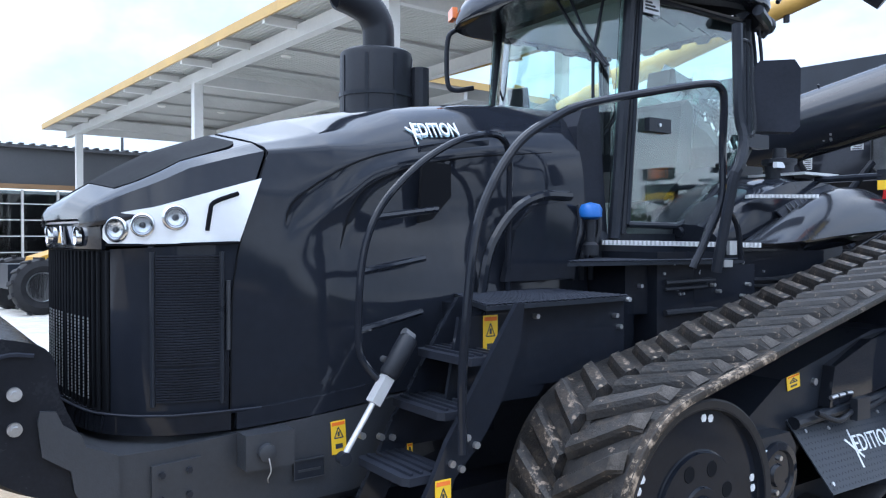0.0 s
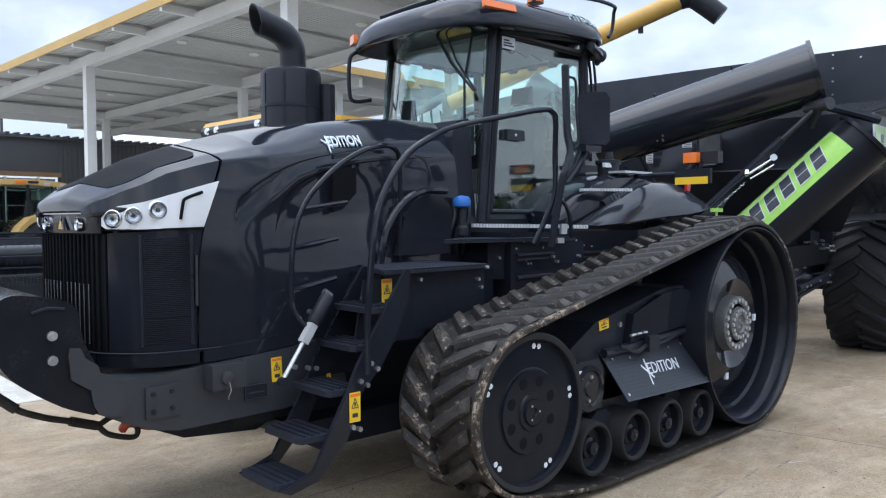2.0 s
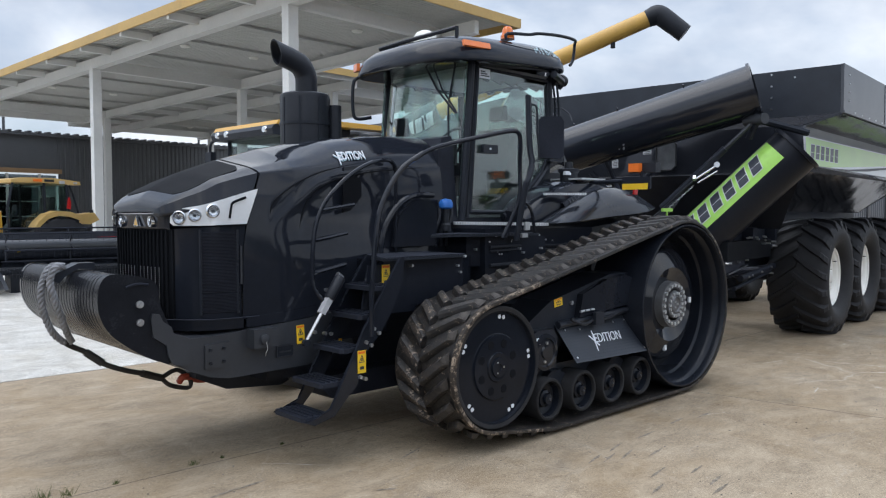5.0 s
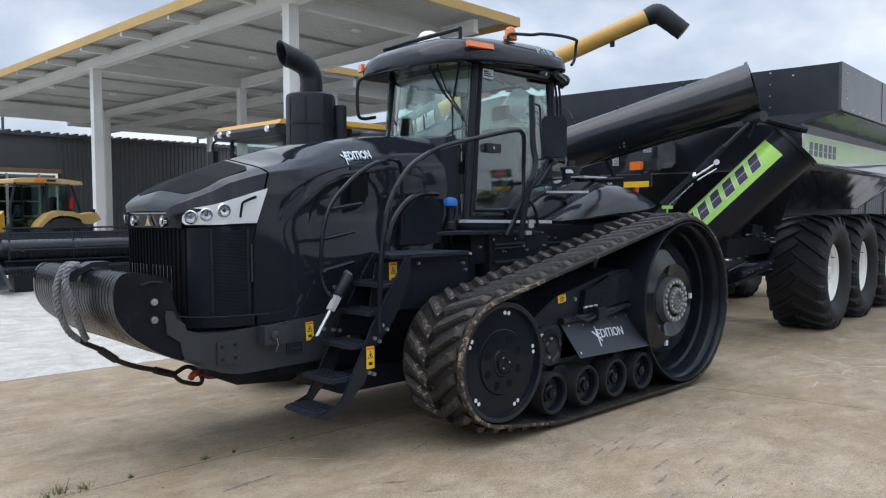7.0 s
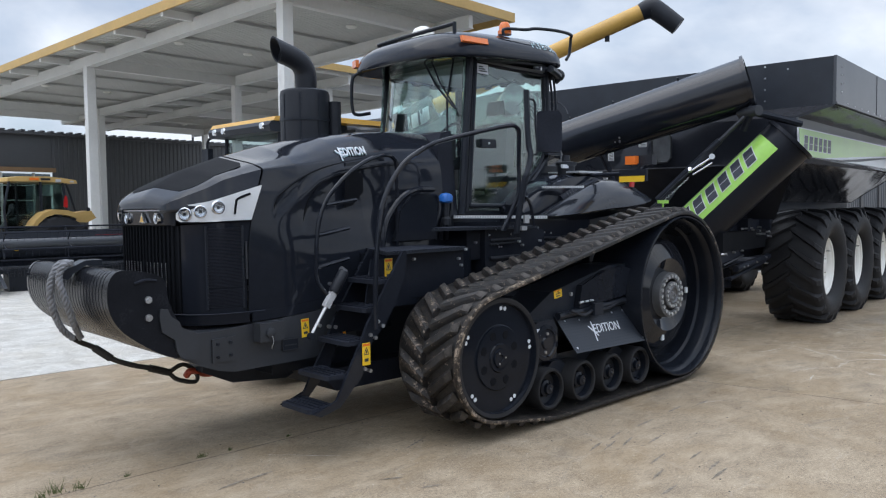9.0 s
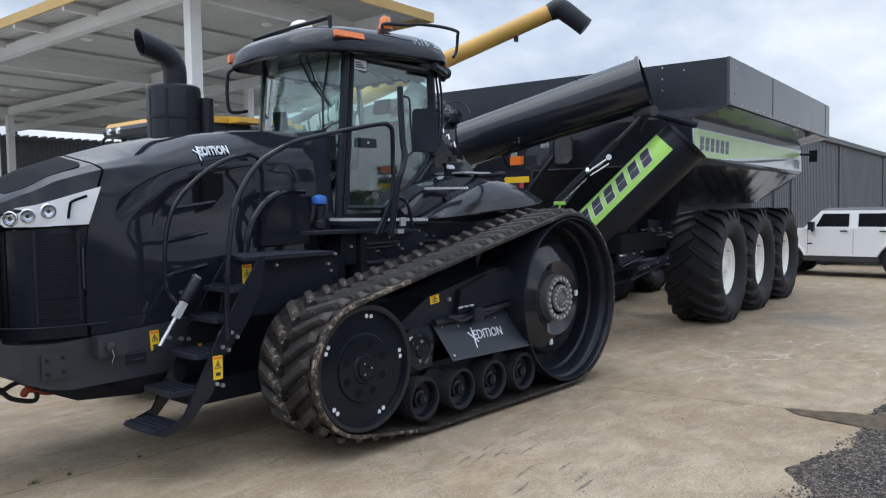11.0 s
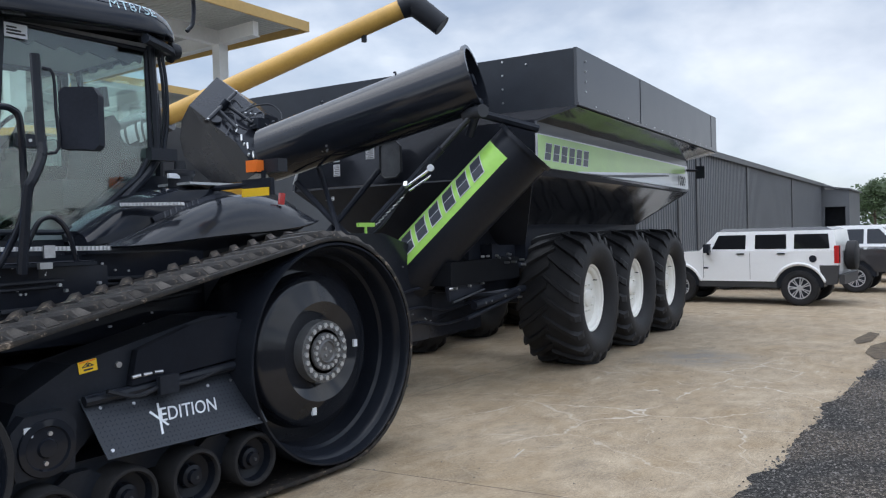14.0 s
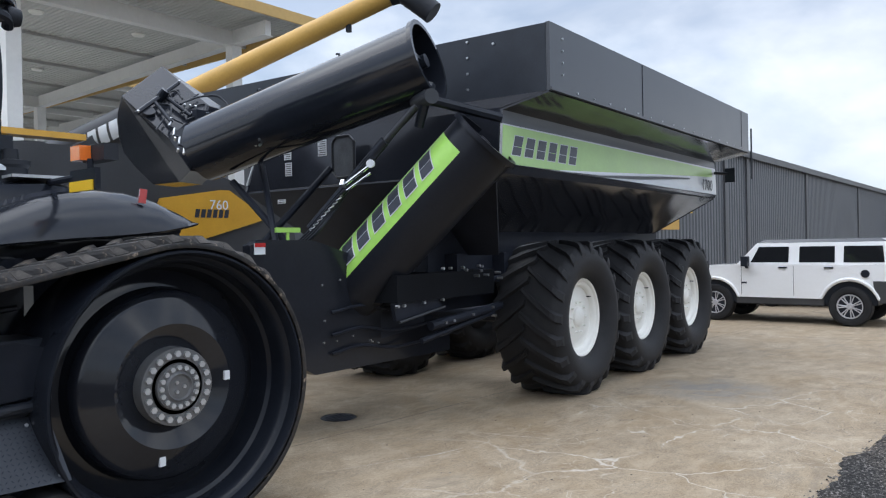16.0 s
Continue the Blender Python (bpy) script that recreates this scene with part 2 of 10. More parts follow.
TINTGLASS = glass("green_tinted_glass", (0.42, 0.52, 0.49))
DARKGLASS = glass("dark_tinted_glass", (0.10, 0.12, 0.13))
LENSGLASS = glass("clear_lens", (0.95, 0.97, 1.0))
POST = paint("white_steel_post", (0.74, 0.74, 0.72), 0.5, vary=0.08, scale=0.7, dirt=0.12, dirt_col=(0.35, 0.32, 0.28))
# roof deck and purlins, a greyer white than the posts and beams
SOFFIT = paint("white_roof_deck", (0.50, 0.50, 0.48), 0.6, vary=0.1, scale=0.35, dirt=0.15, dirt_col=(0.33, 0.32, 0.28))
CLAD = paint("dark_ribbed_cladding", (0.075, 0.078, 0.085), 0.5, vary=0.12, scale=0.5, dirt=0.08)
CLAD2 = paint("slate_ribbed_cladding", (0.105, 0.112, 0.125), 0.5, vary=0.12, scale=0.5, dirt=0.08)
BARK = paint("bark", (0.09, 0.07, 0.05), 0.9, vary=0.4, scale=6, bump=0.6, bump_scale=30)
LEAF = paint("leaf_green", (0.052, 0.085, 0.03), 0.6, vary=0.4, scale=2)
GRASSM = paint("dry_grass", (0.09, 0.11, 0.035), 0.8, vary=0.4, scale=6)
ROPE = paint("grey_tow_rope", (0.22, 0.225, 0.24), 0.85, vary=0.3, scale=12, bump=0.7, bump_scale=90)
ROPEDARK = paint("dirty_rope_sleeve", (0.03, 0.028, 0.026), 0.85, vary=0.4, scale=12, bump=0.7, bump_scale=90, dirt=0.3)
def flecked(m, scale, lo, hi, col):
    """Scattered dried-mud flecks over a rubber."""
    n, l = m.node_tree.nodes, m.node_tree.links
    b = n["Principled BSDF"]
    was = b.inputs["Base Color"].links[0].from_socket
    co = n.new("ShaderNodeTexCoord")
    no = n.new("ShaderNodeTexNoise")
    no.inputs["Scale"].default_value, no.inputs["Detail"].default_value, no.inputs["Roughness"].default_value = scale, 7, 0.72
    rp = n.new("ShaderNodeValToRGB")
    rp.color_ramp.elements[0].position, rp.color_ramp.elements[1].position = lo, hi
    mx = n.new("ShaderNodeMix")
    mx.data_type = "RGBA"
    mx.inputs["B"].default_value = (*col, 1)
    l.new(co.outputs["Object"], no.inputs["Vector"])
    l.new(no.outputs["Fac"], rp.inputs["Fac"])
    l.new(rp.outputs["Color"], mx.inputs["Factor"])
    l.new(was, mx.inputs["A"])
    l.new(mx.outputs["Result"], b.inputs["Base Color"])


flecked(RUBBER_WORN, 13, 0.59, 0.65, (0.27, 0.215, 0.165))
flecked(EDGE, 18, 0.50, 0.62, (0.36, 0.29, 0.22))
SPARE = paint("dark_car_paint", (0.03, 0.03, 0.035), 0.2, coat=0.5, vary=0.05)


# ---- mesh helpers ----
def part(name, bm, mat, parent=None, label="", m=None, smooth=False, bevel=0.0):
    """Links a bmesh as one mesh object under a thing or a part. Smooth by angle where asked."""
    me = bpy.data.meshes.new(name)
    if bevel:
        bmesh.ops.bevel(bm, geom=[e for e in bm.edges if e.is_manifold and e.calc_face_angle(0) > 0.5], offset=bevel, segments=2, affect="EDGES", profile=0.5)
    bmesh.ops.recalc_face_normals(bm, faces=bm.faces)
    if smooth:
        for f in bm.faces:
            f.smooth = True
        for e in bm.edges:
            if len(e.link_faces) != 2 or e.calc_face_angle(0) > 0.6:
                e.smooth = False
    bm.to_mesh(me)
    bm.free()
    me.materials.append(mat)
    ob = new(name, me)
    if parent is not None:
        ob.parent = parent
    if m is not None:
        ob.matrix_basis = m
    if label:
        ob["label"] = label
    return ob


def again(ob, m, parent=None):
    """Another object on the same mesh at another pose."""
    o = new(ob.name.split(".")[0], ob.data)
    o.parent = parent if parent is not None else ob.parent
    o.matrix_basis = m
    if ob.get("label"):
        o["label"] = ob["label"]
    return o


def thing(name, label, category, m=None, group="", kind=""):
    ob = new(name)
    ob.empty_display_size = 0.2
    if m is not None:
        ob.matrix_basis = m
    return tagged(ob, label, category, group, kind)


def B():
    return bmesh.new()


def box(bm, x0, x1, y0, y1, z0, z1, m=None):
    v = [bm.verts.new(p) for p in ((x0, y0, z0), (x1, y0, z0), (x1, y1, z0), (x0, y1, z0), (x0, y0, z1), (x1, y0, z1), (x1, y1, z1), (x0, y1, z1))]
    for f in ((3, 2, 1, 0), (4, 5, 6, 7), (0, 1, 5, 4), (1, 2, 6, 5), (2, 3, 7, 6), (3, 0, 4, 7)):
        bm.faces.new([v[i] for i in f])
    if m is not None:
        for p in v:
            p.co = m @ p.co
    return bm


def prism(bm, pts, axis, a, b, m=None):
    """Extrudes a polygon given in the other two axes between a and b along axis."""
    def at(p, v):
        return {"x": (v, p[0], p[1]), "y": (p[0], v, p[1]), "z": (p[0], p[1], v)}[axis]
    lo = [bm.verts.new(at(p, a)) for p in pts]
    hi = [bm.verts.new(at(p, b)) for p in pts]
    bm.faces.new(lo[::-1])
    bm.faces.new(hi)
    k = len(pts)
    for i in range(k):
        bm.faces.new((lo[i], lo[(i + 1) % k], hi[(i + 1) % k], hi[i]))
    if m is not None:
        for p in lo + hi:
            p.co = m @ p.co
    return bm


def rod(bm, a, b, r, seg=10, r2=None):
    """A cylinder or cone between two places."""
    a, b = Vector(a), Vector(b)
    q = (b - a).to_track_quat("Z", "Y")
    r2 = r if r2 is None else r2
    ra = [bm.verts.new(a + q @ Vector((r * math.cos(t), r * math.sin(t), 0))) for t in np.linspace(0, 2 * math.pi, seg, endpoint=False)]
    rb = [bm.verts.new(b + q @ Vector((r2 * math.cos(t), r2 * math.sin(t), 0))) for t in np.linspace(0, 2 * math.pi, seg, endpoint=False)]
    for i in range(seg):
        bm.faces.new((ra[i], ra[(i + 1) % seg], rb[(i + 1) % seg], rb[i]))
    bm.faces.new(ra[::-1])
    bm.faces.new(rb)
    return bm


def smooth_path(pts, k=6):
    """A Catmull-Rom curve through the places."""
    p = [Vector(q) for q in pts]
    p = [2 * p[0] - p[1]] + p + [2 * p[-1] - p[-2]]
    out = []
    for i in range(1, len(p) - 2):
        for j in range(k):
            t = j / k
            out.append(0.5 * ((2 * p[i]) + (p[i + 1] - p[i - 1]) * t + (2 * p[i - 1] - 5 * p[i] + 4 * p[i + 1] - p[i + 2]) * t * t + (3 * p[i] - p[i - 1] - 3 * p[i + 1] + p[i + 2]) * t ** 3))
    return out + [p[-2]]


def tube(bm, pts, r, seg=8, k=0, radii=None):
    """A round tube along places; k > 0 rounds the corners off."""
    p = smooth_path(pts, k) if k else [Vector(q) for q in pts]
    rings, up = [], Vector((0.123, 0.456, 0.88)).normalized()
    for i, c in enumerate(p):
        d = (p[min(i + 1, len(p) - 1)] - p[max(i - 1, 0)]).normalized()
        s = d.cross(up)
        if s.length < 0.05:
            s = d.cross(Vector((1, 0, 0)))
        s.normalize()
        up = s.cross(d)
        rr = r if radii is None else radii[min(i, len(radii) - 1)]
        rings.append([bm.verts.new(c + rr * (math.cos(t) * s + math.sin(t) * up)) for t in np.linspace(0, 2 * math.pi, seg, endpoint=False)])
    for a, b in zip(rings, rings[1:]):
        for i in range(seg):
            bm.faces.new((a[i], a[(i + 1) % seg], b[(i + 1) % seg], b[i]))
    bm.faces.new(rings[0][::-1])
    bm.faces.new(rings[-1])
    return bm


def lathe(bm, prof, axis="y", seg=40, c=(0, 0, 0), cap=True):
    """Turns a profile of (along, radius) round an axis through c. A closed profile makes a ring."""
    c = Vector(c)
    rings = []
    for a, r in prof:
        ring = []
        for t in np.linspace(0, 2 * math.pi, seg, endpoint=False):
            u, w = r * math.cos(t), r * math.sin(t)
            ring.append(bm.verts.new(c + Vector({"x": (a, u, w), "y": (u, a, w), "z": (u, w, a)}[axis])))
        rings.append(ring)
    for a, b in zip(rings, rings[1:]):
        for i in range(seg):
            bm.faces.new((a[i], a[(i + 1) % seg], b[(i + 1) % seg], b[i]))
    if cap and prof[0] != prof[-1]:
        if prof[0][1] > 1e-4:
            bm.faces.new(rings[0])
        if prof[-1][1] > 1e-4:
            bm.faces.new(rings[-1][::-1])
    bmesh.ops.remove_doubles(bm, verts=bm.verts, dist=1e-5)
    return bm


def loft(bm, sections, close=False, cap=True):
    """Skins rows of places of equal length. close: each row is a loop."""
    rows = [[bm.verts.new(p) for p in s] for s in sections]
    n = len(rows[0])
    for a, b in zip(rows, rows[1:]):
        for i in range(n if close else n - 1):
            bm.faces.new((a[i], a[(i + 1) % n], b[(i + 1) % n], b[i]))
    if cap and close:
        bm.faces.new(rows[0][::-1])
        bm.faces.new(rows[-1])
    return bm


def solid(bm, t):
    """Gives a skin a thickness."""
    bmesh.ops.recalc_face_normals(bm, faces=bm.faces)
    bmesh.ops.solidify(bm, geom=bm.faces[:], thickness=t)
    return bm


def words(name, text, mat, parent, m, size, shear=0.0, depth=0.002, stretch=1.0, label="", bold=0.0):
    """Raised lettering in the built-in font, as a mesh."""
    cu = bpy.data.curves.new(name, "FONT")
    cu.body, cu.size, cu.shear, cu.extrude, cu.offset = text, size, shear, depth, bold
    cu.align_x, cu.align_y = "CENTER", "CENTER"
    cu.resolution_u = 3
    tmp = bpy.data.objects.new(name + "_curve", cu)
    scene.collection.objects.link(tmp)
    me = bpy.data.meshes.new_from_object(tmp.evaluated_get(bpy.context.evaluated_depsgraph_get()))
    bpy.data.objects.remove(tmp)
    me.materials.clear()
    me.materials.append(mat)
    me.transform(Matrix.Diagonal((stretch, 1, 1, 1)))
    ob = new(name, me)
    ob.parent = parent
    ob.matrix_basis = m
    if label:
        ob["label"] = label
    return ob


def plane_pose(o, xdir, updir):
    """A pose whose x runs along xdir and y along updir."""
    x = Vector(xdir).normalized()
    z = x.cross(Vector(updir)).normalized()
    y = z.cross(x)
    m = Matrix((x, y, z)).transposed().to_4x4()
    m.translation = o
    return m


# ---- ground ----
def concrete(name, base, warm, crack=1.0, stain=0.5):
    m, n, l, b = node_mat(name)
    co = n.new("ShaderNodeTexCoord")

    def noise_node(scale, detail=6, rough=0.6, vec=None, dist=0.0):
        x = n.new("ShaderNodeTexNoise")
        x.inputs["Scale"].default_value, x.inputs["Detail"].default_value = scale, detail
        x.inputs["Roughness"].default_value, x.inputs["Distortion"].default_value = rough, dist
        l.new(vec or co.outputs["Object"], x.inputs["Vector"])
        return x

    def ramp(src, p0, p1, c0, c1):
        r = n.new("ShaderNodeValToRGB")
        r.color_ramp.elements[0].position, r.color_ramp.elements[1].position = p0, p1
        r.color_ramp.elements[0].color, r.color_ramp.elements[1].color = (*c0, 1), (*c1, 1)
        l.new(src, r.inputs["Fac"])
        return r.outputs["Color"]

    def mixed(kind, fac, a, bb):
        x = n.new("ShaderNodeMix")
        x.data_type, x.blend_type = "RGBA", kind
        for key, v in (("Factor", fac), ("A", a), ("B", bb)):
            if isinstance(v, (int, float)):
                x.inputs[key].default_value = v
            elif isinstance(v, tuple):
                x.inputs[key].default_value = (*v, 1)
            else:
                l.new(v, x.inputs[key])
        return x.outputs["Result"]

    big = noise_node(0.35, 5, 0.6, dist=0.4)
    mid = noise_node(2.6, 8, 0.68, dist=0.6)
    fine = noise_node(38, 6, 0.75)
    grit = noise_node(260, 2, 0.5)
    col = ramp(big.outputs["Fac"], 0.32, 0.68, base, warm)
    col = mixed("MULTIPLY", 0.85, col, ramp(mid.outputs["Fac"], 0.32, 0.70, (0.70, 0.67, 0.63), (1.20, 1.20, 1.19)))
    col = mixed("MULTIPLY", 0.9, col, ramp(fine.outputs["Fac"], 0.3, 0.7, (0.58, 0.57, 0.56), (1.36, 1.35, 1.34)))
    col = mixed("MULTIPLY", 0.8, col, ramp(grit.outputs["Fac"], 0.3, 0.7, (0.62, 0.62, 0.62), (1.34, 1.34, 1.34)))
    grain = noise_node(95, 4, 0.7)
    col = mixed("MULTIPLY", 0.9, col, ramp(grain.outputs["Fac"], 0.32, 0.68, (0.62, 0.61, 0.60), (1.34, 1.33, 1.31)))
    # ochre and grey patches, and long soft scuffs
    och = noise_node(0.8, 7, 0.65, dist=0.9)
    col = mixed("MIX", ramp(och.outputs["Fac"], 0.46, 0.66, (0, 0, 0), (1.1 * stain, 1.1 * stain, 1.1 * stain)), col, tuple(v * k for v, k in zip(base, (0.86, 0.75, 0.58))))
    gre = noise_node(1.3, 8, 0.72, dist=0.5)
    col = mixed("MIX", ramp(gre.outputs["Fac"], 0.53, 0.70, (0, 0, 0), (0.5 * stain, 0.5 * stain, 0.5 * stain)), col, tuple(v * k for v, k in zip(base, (0.76, 0.78, 0.80))))
    for turn, tint, amount in ((0.15, 1.5, 0.55), (-0.5, 0.62, 0.5), (1.1, 1.45, 0.45)):
        sm = n.new("ShaderNodeMapping")
        sm.inputs["Rotation"].default_value = (0, 0, turn)
        sm.inputs["Scale"].default_value = (0.9, 2.2, 1)
        l.new(co.outputs["Object"], sm.inputs["Vector"])
        sf = noise_node(1.9, 8, 0.74, sm.outputs["Vector"], 0.3)
        w = amount * stain * 2 * crack
        col = mixed("MIX", ramp(sf.outputs["Fac"], 0.52, 0.68, (0, 0, 0), (w, w, w)), col, tuple(v * tint for v in base))
    # scattered dark pits and pale flecks
    for scale, size, keep, tint in ((17, 0.13, 0.72, (0.11, 0.095, 0.08)), (26, 0.15, 0.78, (0.60, 0.55, 0.47)), (60, 0.2, 0.66, (0.15, 0.13, 0.105))):
        pit = n.new("ShaderNodeTexVoronoi")
        pit.inputs["Scale"].default_value = scale
        l.new(co.outputs["Object"], pit.inputs["Vector"])
        sep = n.new("ShaderNodeSeparateColor")
        l.new(pit.outputs["Color"], sep.inputs["Color"])
        spot = mixed("MULTIPLY", 1.0, ramp(pit.outputs["Distance"], size * 0.6, size, (0.7, 0.7, 0.7), (0, 0, 0)), ramp(sep.outputs["Red"], keep, keep + 0.02, (0, 0, 0), (1, 1, 1)))
        col = mixed("MIX", spot, col, tint)
    # dark oil and damp stains drawn out along the slab
    st = n.new("ShaderNodeMapping")
    st.inputs["Scale"].default_value = (0.55, 1.3, 1)
    l.new(co.outputs["Object"], st.inputs["Vector"])
    sn = noise_node(1.1, 9, 0.7, st.outputs["Vector"], 0.8)
    col = mixed("MIX", ramp(sn.outputs["Fac"], 0.57, 0.75, (0, 0, 0), (stain, stain, stain)), col, (0.10, 0.092, 0.082))
    # pale hairline cracks and scratches
    warp = noise_node(1.8, 4, 0.6)
    wv = n.new("ShaderNodeVectorMath")
    wv.operation = "MULTIPLY_ADD"
    wv.inputs[1].default_value = (0.55, 0.55, 0)
    l.new(warp.outputs["Color"], wv.inputs[0])
    l.new(co.outputs["Object"], wv.inputs[2])
    vo = n.new("ShaderNodeTexVoronoi")
    vo.feature = "DISTANCE_TO_EDGE"
    vo.inputs["Scale"].default_value = 0.75
    l.new(wv.outputs[0], vo.inputs["Vector"])
    broken = noise_node(0.9, 4, 0.6)
    # the crazed part of the slab, beside the drive
    off = n.new("ShaderNodeVectorMath")
    off.operation = "SUBTRACT"
    off.inputs[1].default_value = (7.7, -1.3, 0)
    l.new(wv.outputs[0], off.inputs[0])
    span = n.new("ShaderNodeVectorMath")
    span.operation = "MULTIPLY"
    span.inputs[1].default_value = (0.27, 0.48, 0)
    l.new(off.outputs[0], span.inputs[0])
    far_off = n.new("ShaderNodeVectorMath")
    far_off.operation = "LENGTH"
    l.new(span.outputs[0], far_off.inputs[0])
    crazed = ramp(far_off.outputs["Value"], 0.45, 1.15, (1, 1, 1), (0.16, 0.16, 0.16))
    line = ramp(vo.outputs["Distance"], 0.0025, 0.009, (1, 1, 1), (0, 0, 0))
    line = mixed("MULTIPLY", 1.0, line, crazed)
    line = mixed("MULTIPLY", 1.0, line, ramp(broken.outputs["Fac"], 0.37, 0.52, (0, 0, 0), (0.7 * crack, 0.7 * crack, 0.7 * crack)))
    col = mixed("MIX", line, col, (0.62, 0.57, 0.50))
    vo2 = n.new("ShaderNodeTexVoronoi")
    vo2.feature = "DISTANCE_TO_EDGE"
    vo2.inputs["Scale"].default_value = 2.3
    l.new(wv.outputs[0], vo2.inputs["Vector"])
    broken2 = noise_node(0.55, 4, 0.6)
    line2 = ramp(vo2.outputs["Distance"], 0.002, 0.008, (1, 1, 1), (0, 0, 0))
    line2 = mixed("MULTIPLY", 1.0, line2, crazed)
    line2 = mixed("MULTIPLY", 1.0, line2, ramp(broken2.outputs["Fac"], 0.42, 0.56, (0, 0, 0), (0.65 * crack, 0.65 * crack, 0.65 * crack)))
    col = mixed("MIX", line2, col, (0.60, 0.55, 0.47))
    # grey worn patch in the crazed slab
    wo = n.new("ShaderNodeVectorMath")
    wo.operation = "SUBTRACT"
    wo.inputs[1].default_value = (10.05, -0.35, 0)
    l.new(wv.outputs[0], wo.inputs[0])
    wl2 = n.new("ShaderNodeVectorMath")
    wl2.operation = "LENGTH"
    l.new(wo.outputs[0], wl2.inputs[0])
    worn = mixed("MULTIPLY", 1.0, ramp(wl2.outputs["Value"], 0.35, 0.95, (0.8 * crack, 0.8 * crack, 0.8 * crack), (0, 0, 0)), ramp(mid.outputs["Fac"], 0.36, 0.54, (0, 0, 0), (1, 1, 1)))
    col = mixed("MIX", worn, col, (0.19, 0.185, 0.175))
    sc = n.new("ShaderNodeMapping")
    sc.inputs["Scale"].default_value = (0.25, 5.0, 1)
    sc.inputs["Rotation"].default_value = (0, 0, 0.35)
    l.new(co.outputs["Object"], sc.inputs["Vector"])
    scn = noise_node(3.2, 5, 0.6, sc.outputs["Vector"])
    col = mixed("MIX", ramp(scn.outputs["Fac"], 0.68, 0.76, (0, 0, 0), (0.4 * crack, 0.4 * crack, 0.4 * crack)), col, (0.55, 0.50, 0.44))
    l.new(col, b.inputs["Base Color"])
    b.inputs["Roughness"].default_value = 0.82
    b.inputs["Specular IOR Level"].default_value = 0.3
    bp = n.new("ShaderNodeBump")
    bp.inputs["Strength"].default_value, bp.inputs["Distance"].default_value = 0.35, 0.006
    l.new(fine.outputs["Fac"], bp.inputs["Height"])
    l.new(bp.outputs["Normal"], b.inputs["Normal"])
    return m


TAN = concrete("worn_tan_concrete", (0.309, 0.252, 0.180), (0.402, 0.336, 0.250))
PALE = concrete("pale_new_concrete", (0.52, 0.52, 0.50), (0.62, 0.62, 0.60), crack=0.2, stain=0.25)
def gravel(name):
    """Crushed stone set in old asphalt: many small stones of grey, brown and pale, patched at a large scale."""
    m, n, l, b = node_mat(name)
    co = n.new("ShaderNodeTexCoord")
    tone = n.new("ShaderNodeTexNoise")
    tone.inputs["Scale"].default_value, tone.inputs["Detail"].default_value = 0.9, 6
    l.new(co.outputs["Object"], tone.inputs["Vector"])
    patch = n.new("ShaderNodeValToRGB")
    patch.color_ramp.elements[0].position, patch.color_ramp.elements[1].position = 0.38, 0.62
    patch.color_ramp.elements[0].color, patch.color_ramp.elements[1].color = (0.043, 0.041, 0.039, 1), (0.105, 0.088, 0.072, 1)
    l.new(tone.outputs["Fac"], patch.inputs["Fac"])
    last = patch.outputs["Color"]
    for scale, lo, hi in ((48, 0.35, 2.3), (150, 0.5, 1.9)):
        vo = n.new("ShaderNodeTexVoronoi")
        vo.inputs["Scale"].default_value = scale
        l.new(co.outputs["Object"], vo.inputs["Vector"])
        sp = n.new("ShaderNodeSeparateColor")
        l.new(vo.outputs["Color"], sp.inputs["Color"])
        pw = n.new("ShaderNodeMath")
        pw.operation = "POWER"
        pw.inputs[1].default_value = 2.6
        l.new(sp.outputs["Red"], pw.inputs[0])
        mr = n.new("ShaderNodeMapRange")
        mr.inputs["To Min"].default_value, mr.inputs["To Max"].default_value = lo, hi
        l.new(pw.outputs[0], mr.inputs["Value"])
        sc = n.new("ShaderNodeVectorMath")
        sc.operation = "SCALE"
        l.new(last, sc.inputs[0])
        l.new(mr.outputs[0], sc.inputs["Scale"])
        last = sc.outputs[0]
        bp = n.new("ShaderNodeBump")
        bp.inputs["Strength"].default_value, bp.inputs["Distance"].default_value = 0.8, 0.012
        l.new(sp.outputs["Red"], bp.inputs["Height"])
    l.new(last, b.inputs["Base Color"])
    l.new(bp.outputs["Normal"], b.inputs["Normal"])
    b.inputs["Roughness"].default_value = 0.85
    b.inputs["Specular IOR Level"].default_value = 0.25
    return m


TAR = gravel("dark_gravel_asphalt")
DAMP = paint("damp_dark_patch", (0.10, 0.078, 0.054), 0.75, vary=0.6, scale=7, bump=0.6, bump_scale=60, dirt=0.3, dirt_col=(0.19, 0.15, 0.11), spec=0.15)
PEBBLE = paint("grey_pebble", (0.12, 0.112, 0.105), 0.85, vary=0.4, scale=20, spec=0.25, isl=0.85)


def ragged(bm, pts, z):
    bm.faces.new([bm.verts.new((x, y, z)) for x, y in pts])
    return bm


bm = B()
ragged(bm, [(-900, -900), (900, -900), (900, 900), (-900, 900)], 0.0)
ground = tagged(part("ground", bm, TAN), "worn tan concrete yard, cracked and stained, reaching far off", "ground", kind="structure")

rng = random.Random(4)
bm = B()
box(bm, -70, 200, 5.74, 46, -0.05, 0.006, pose(0, 0, 0, 0, 0, -0.8))
tagged(part("pavement_pale", bm, PALE), "pale newer concrete slab beyond the tan yard", "pavement", kind="structure")

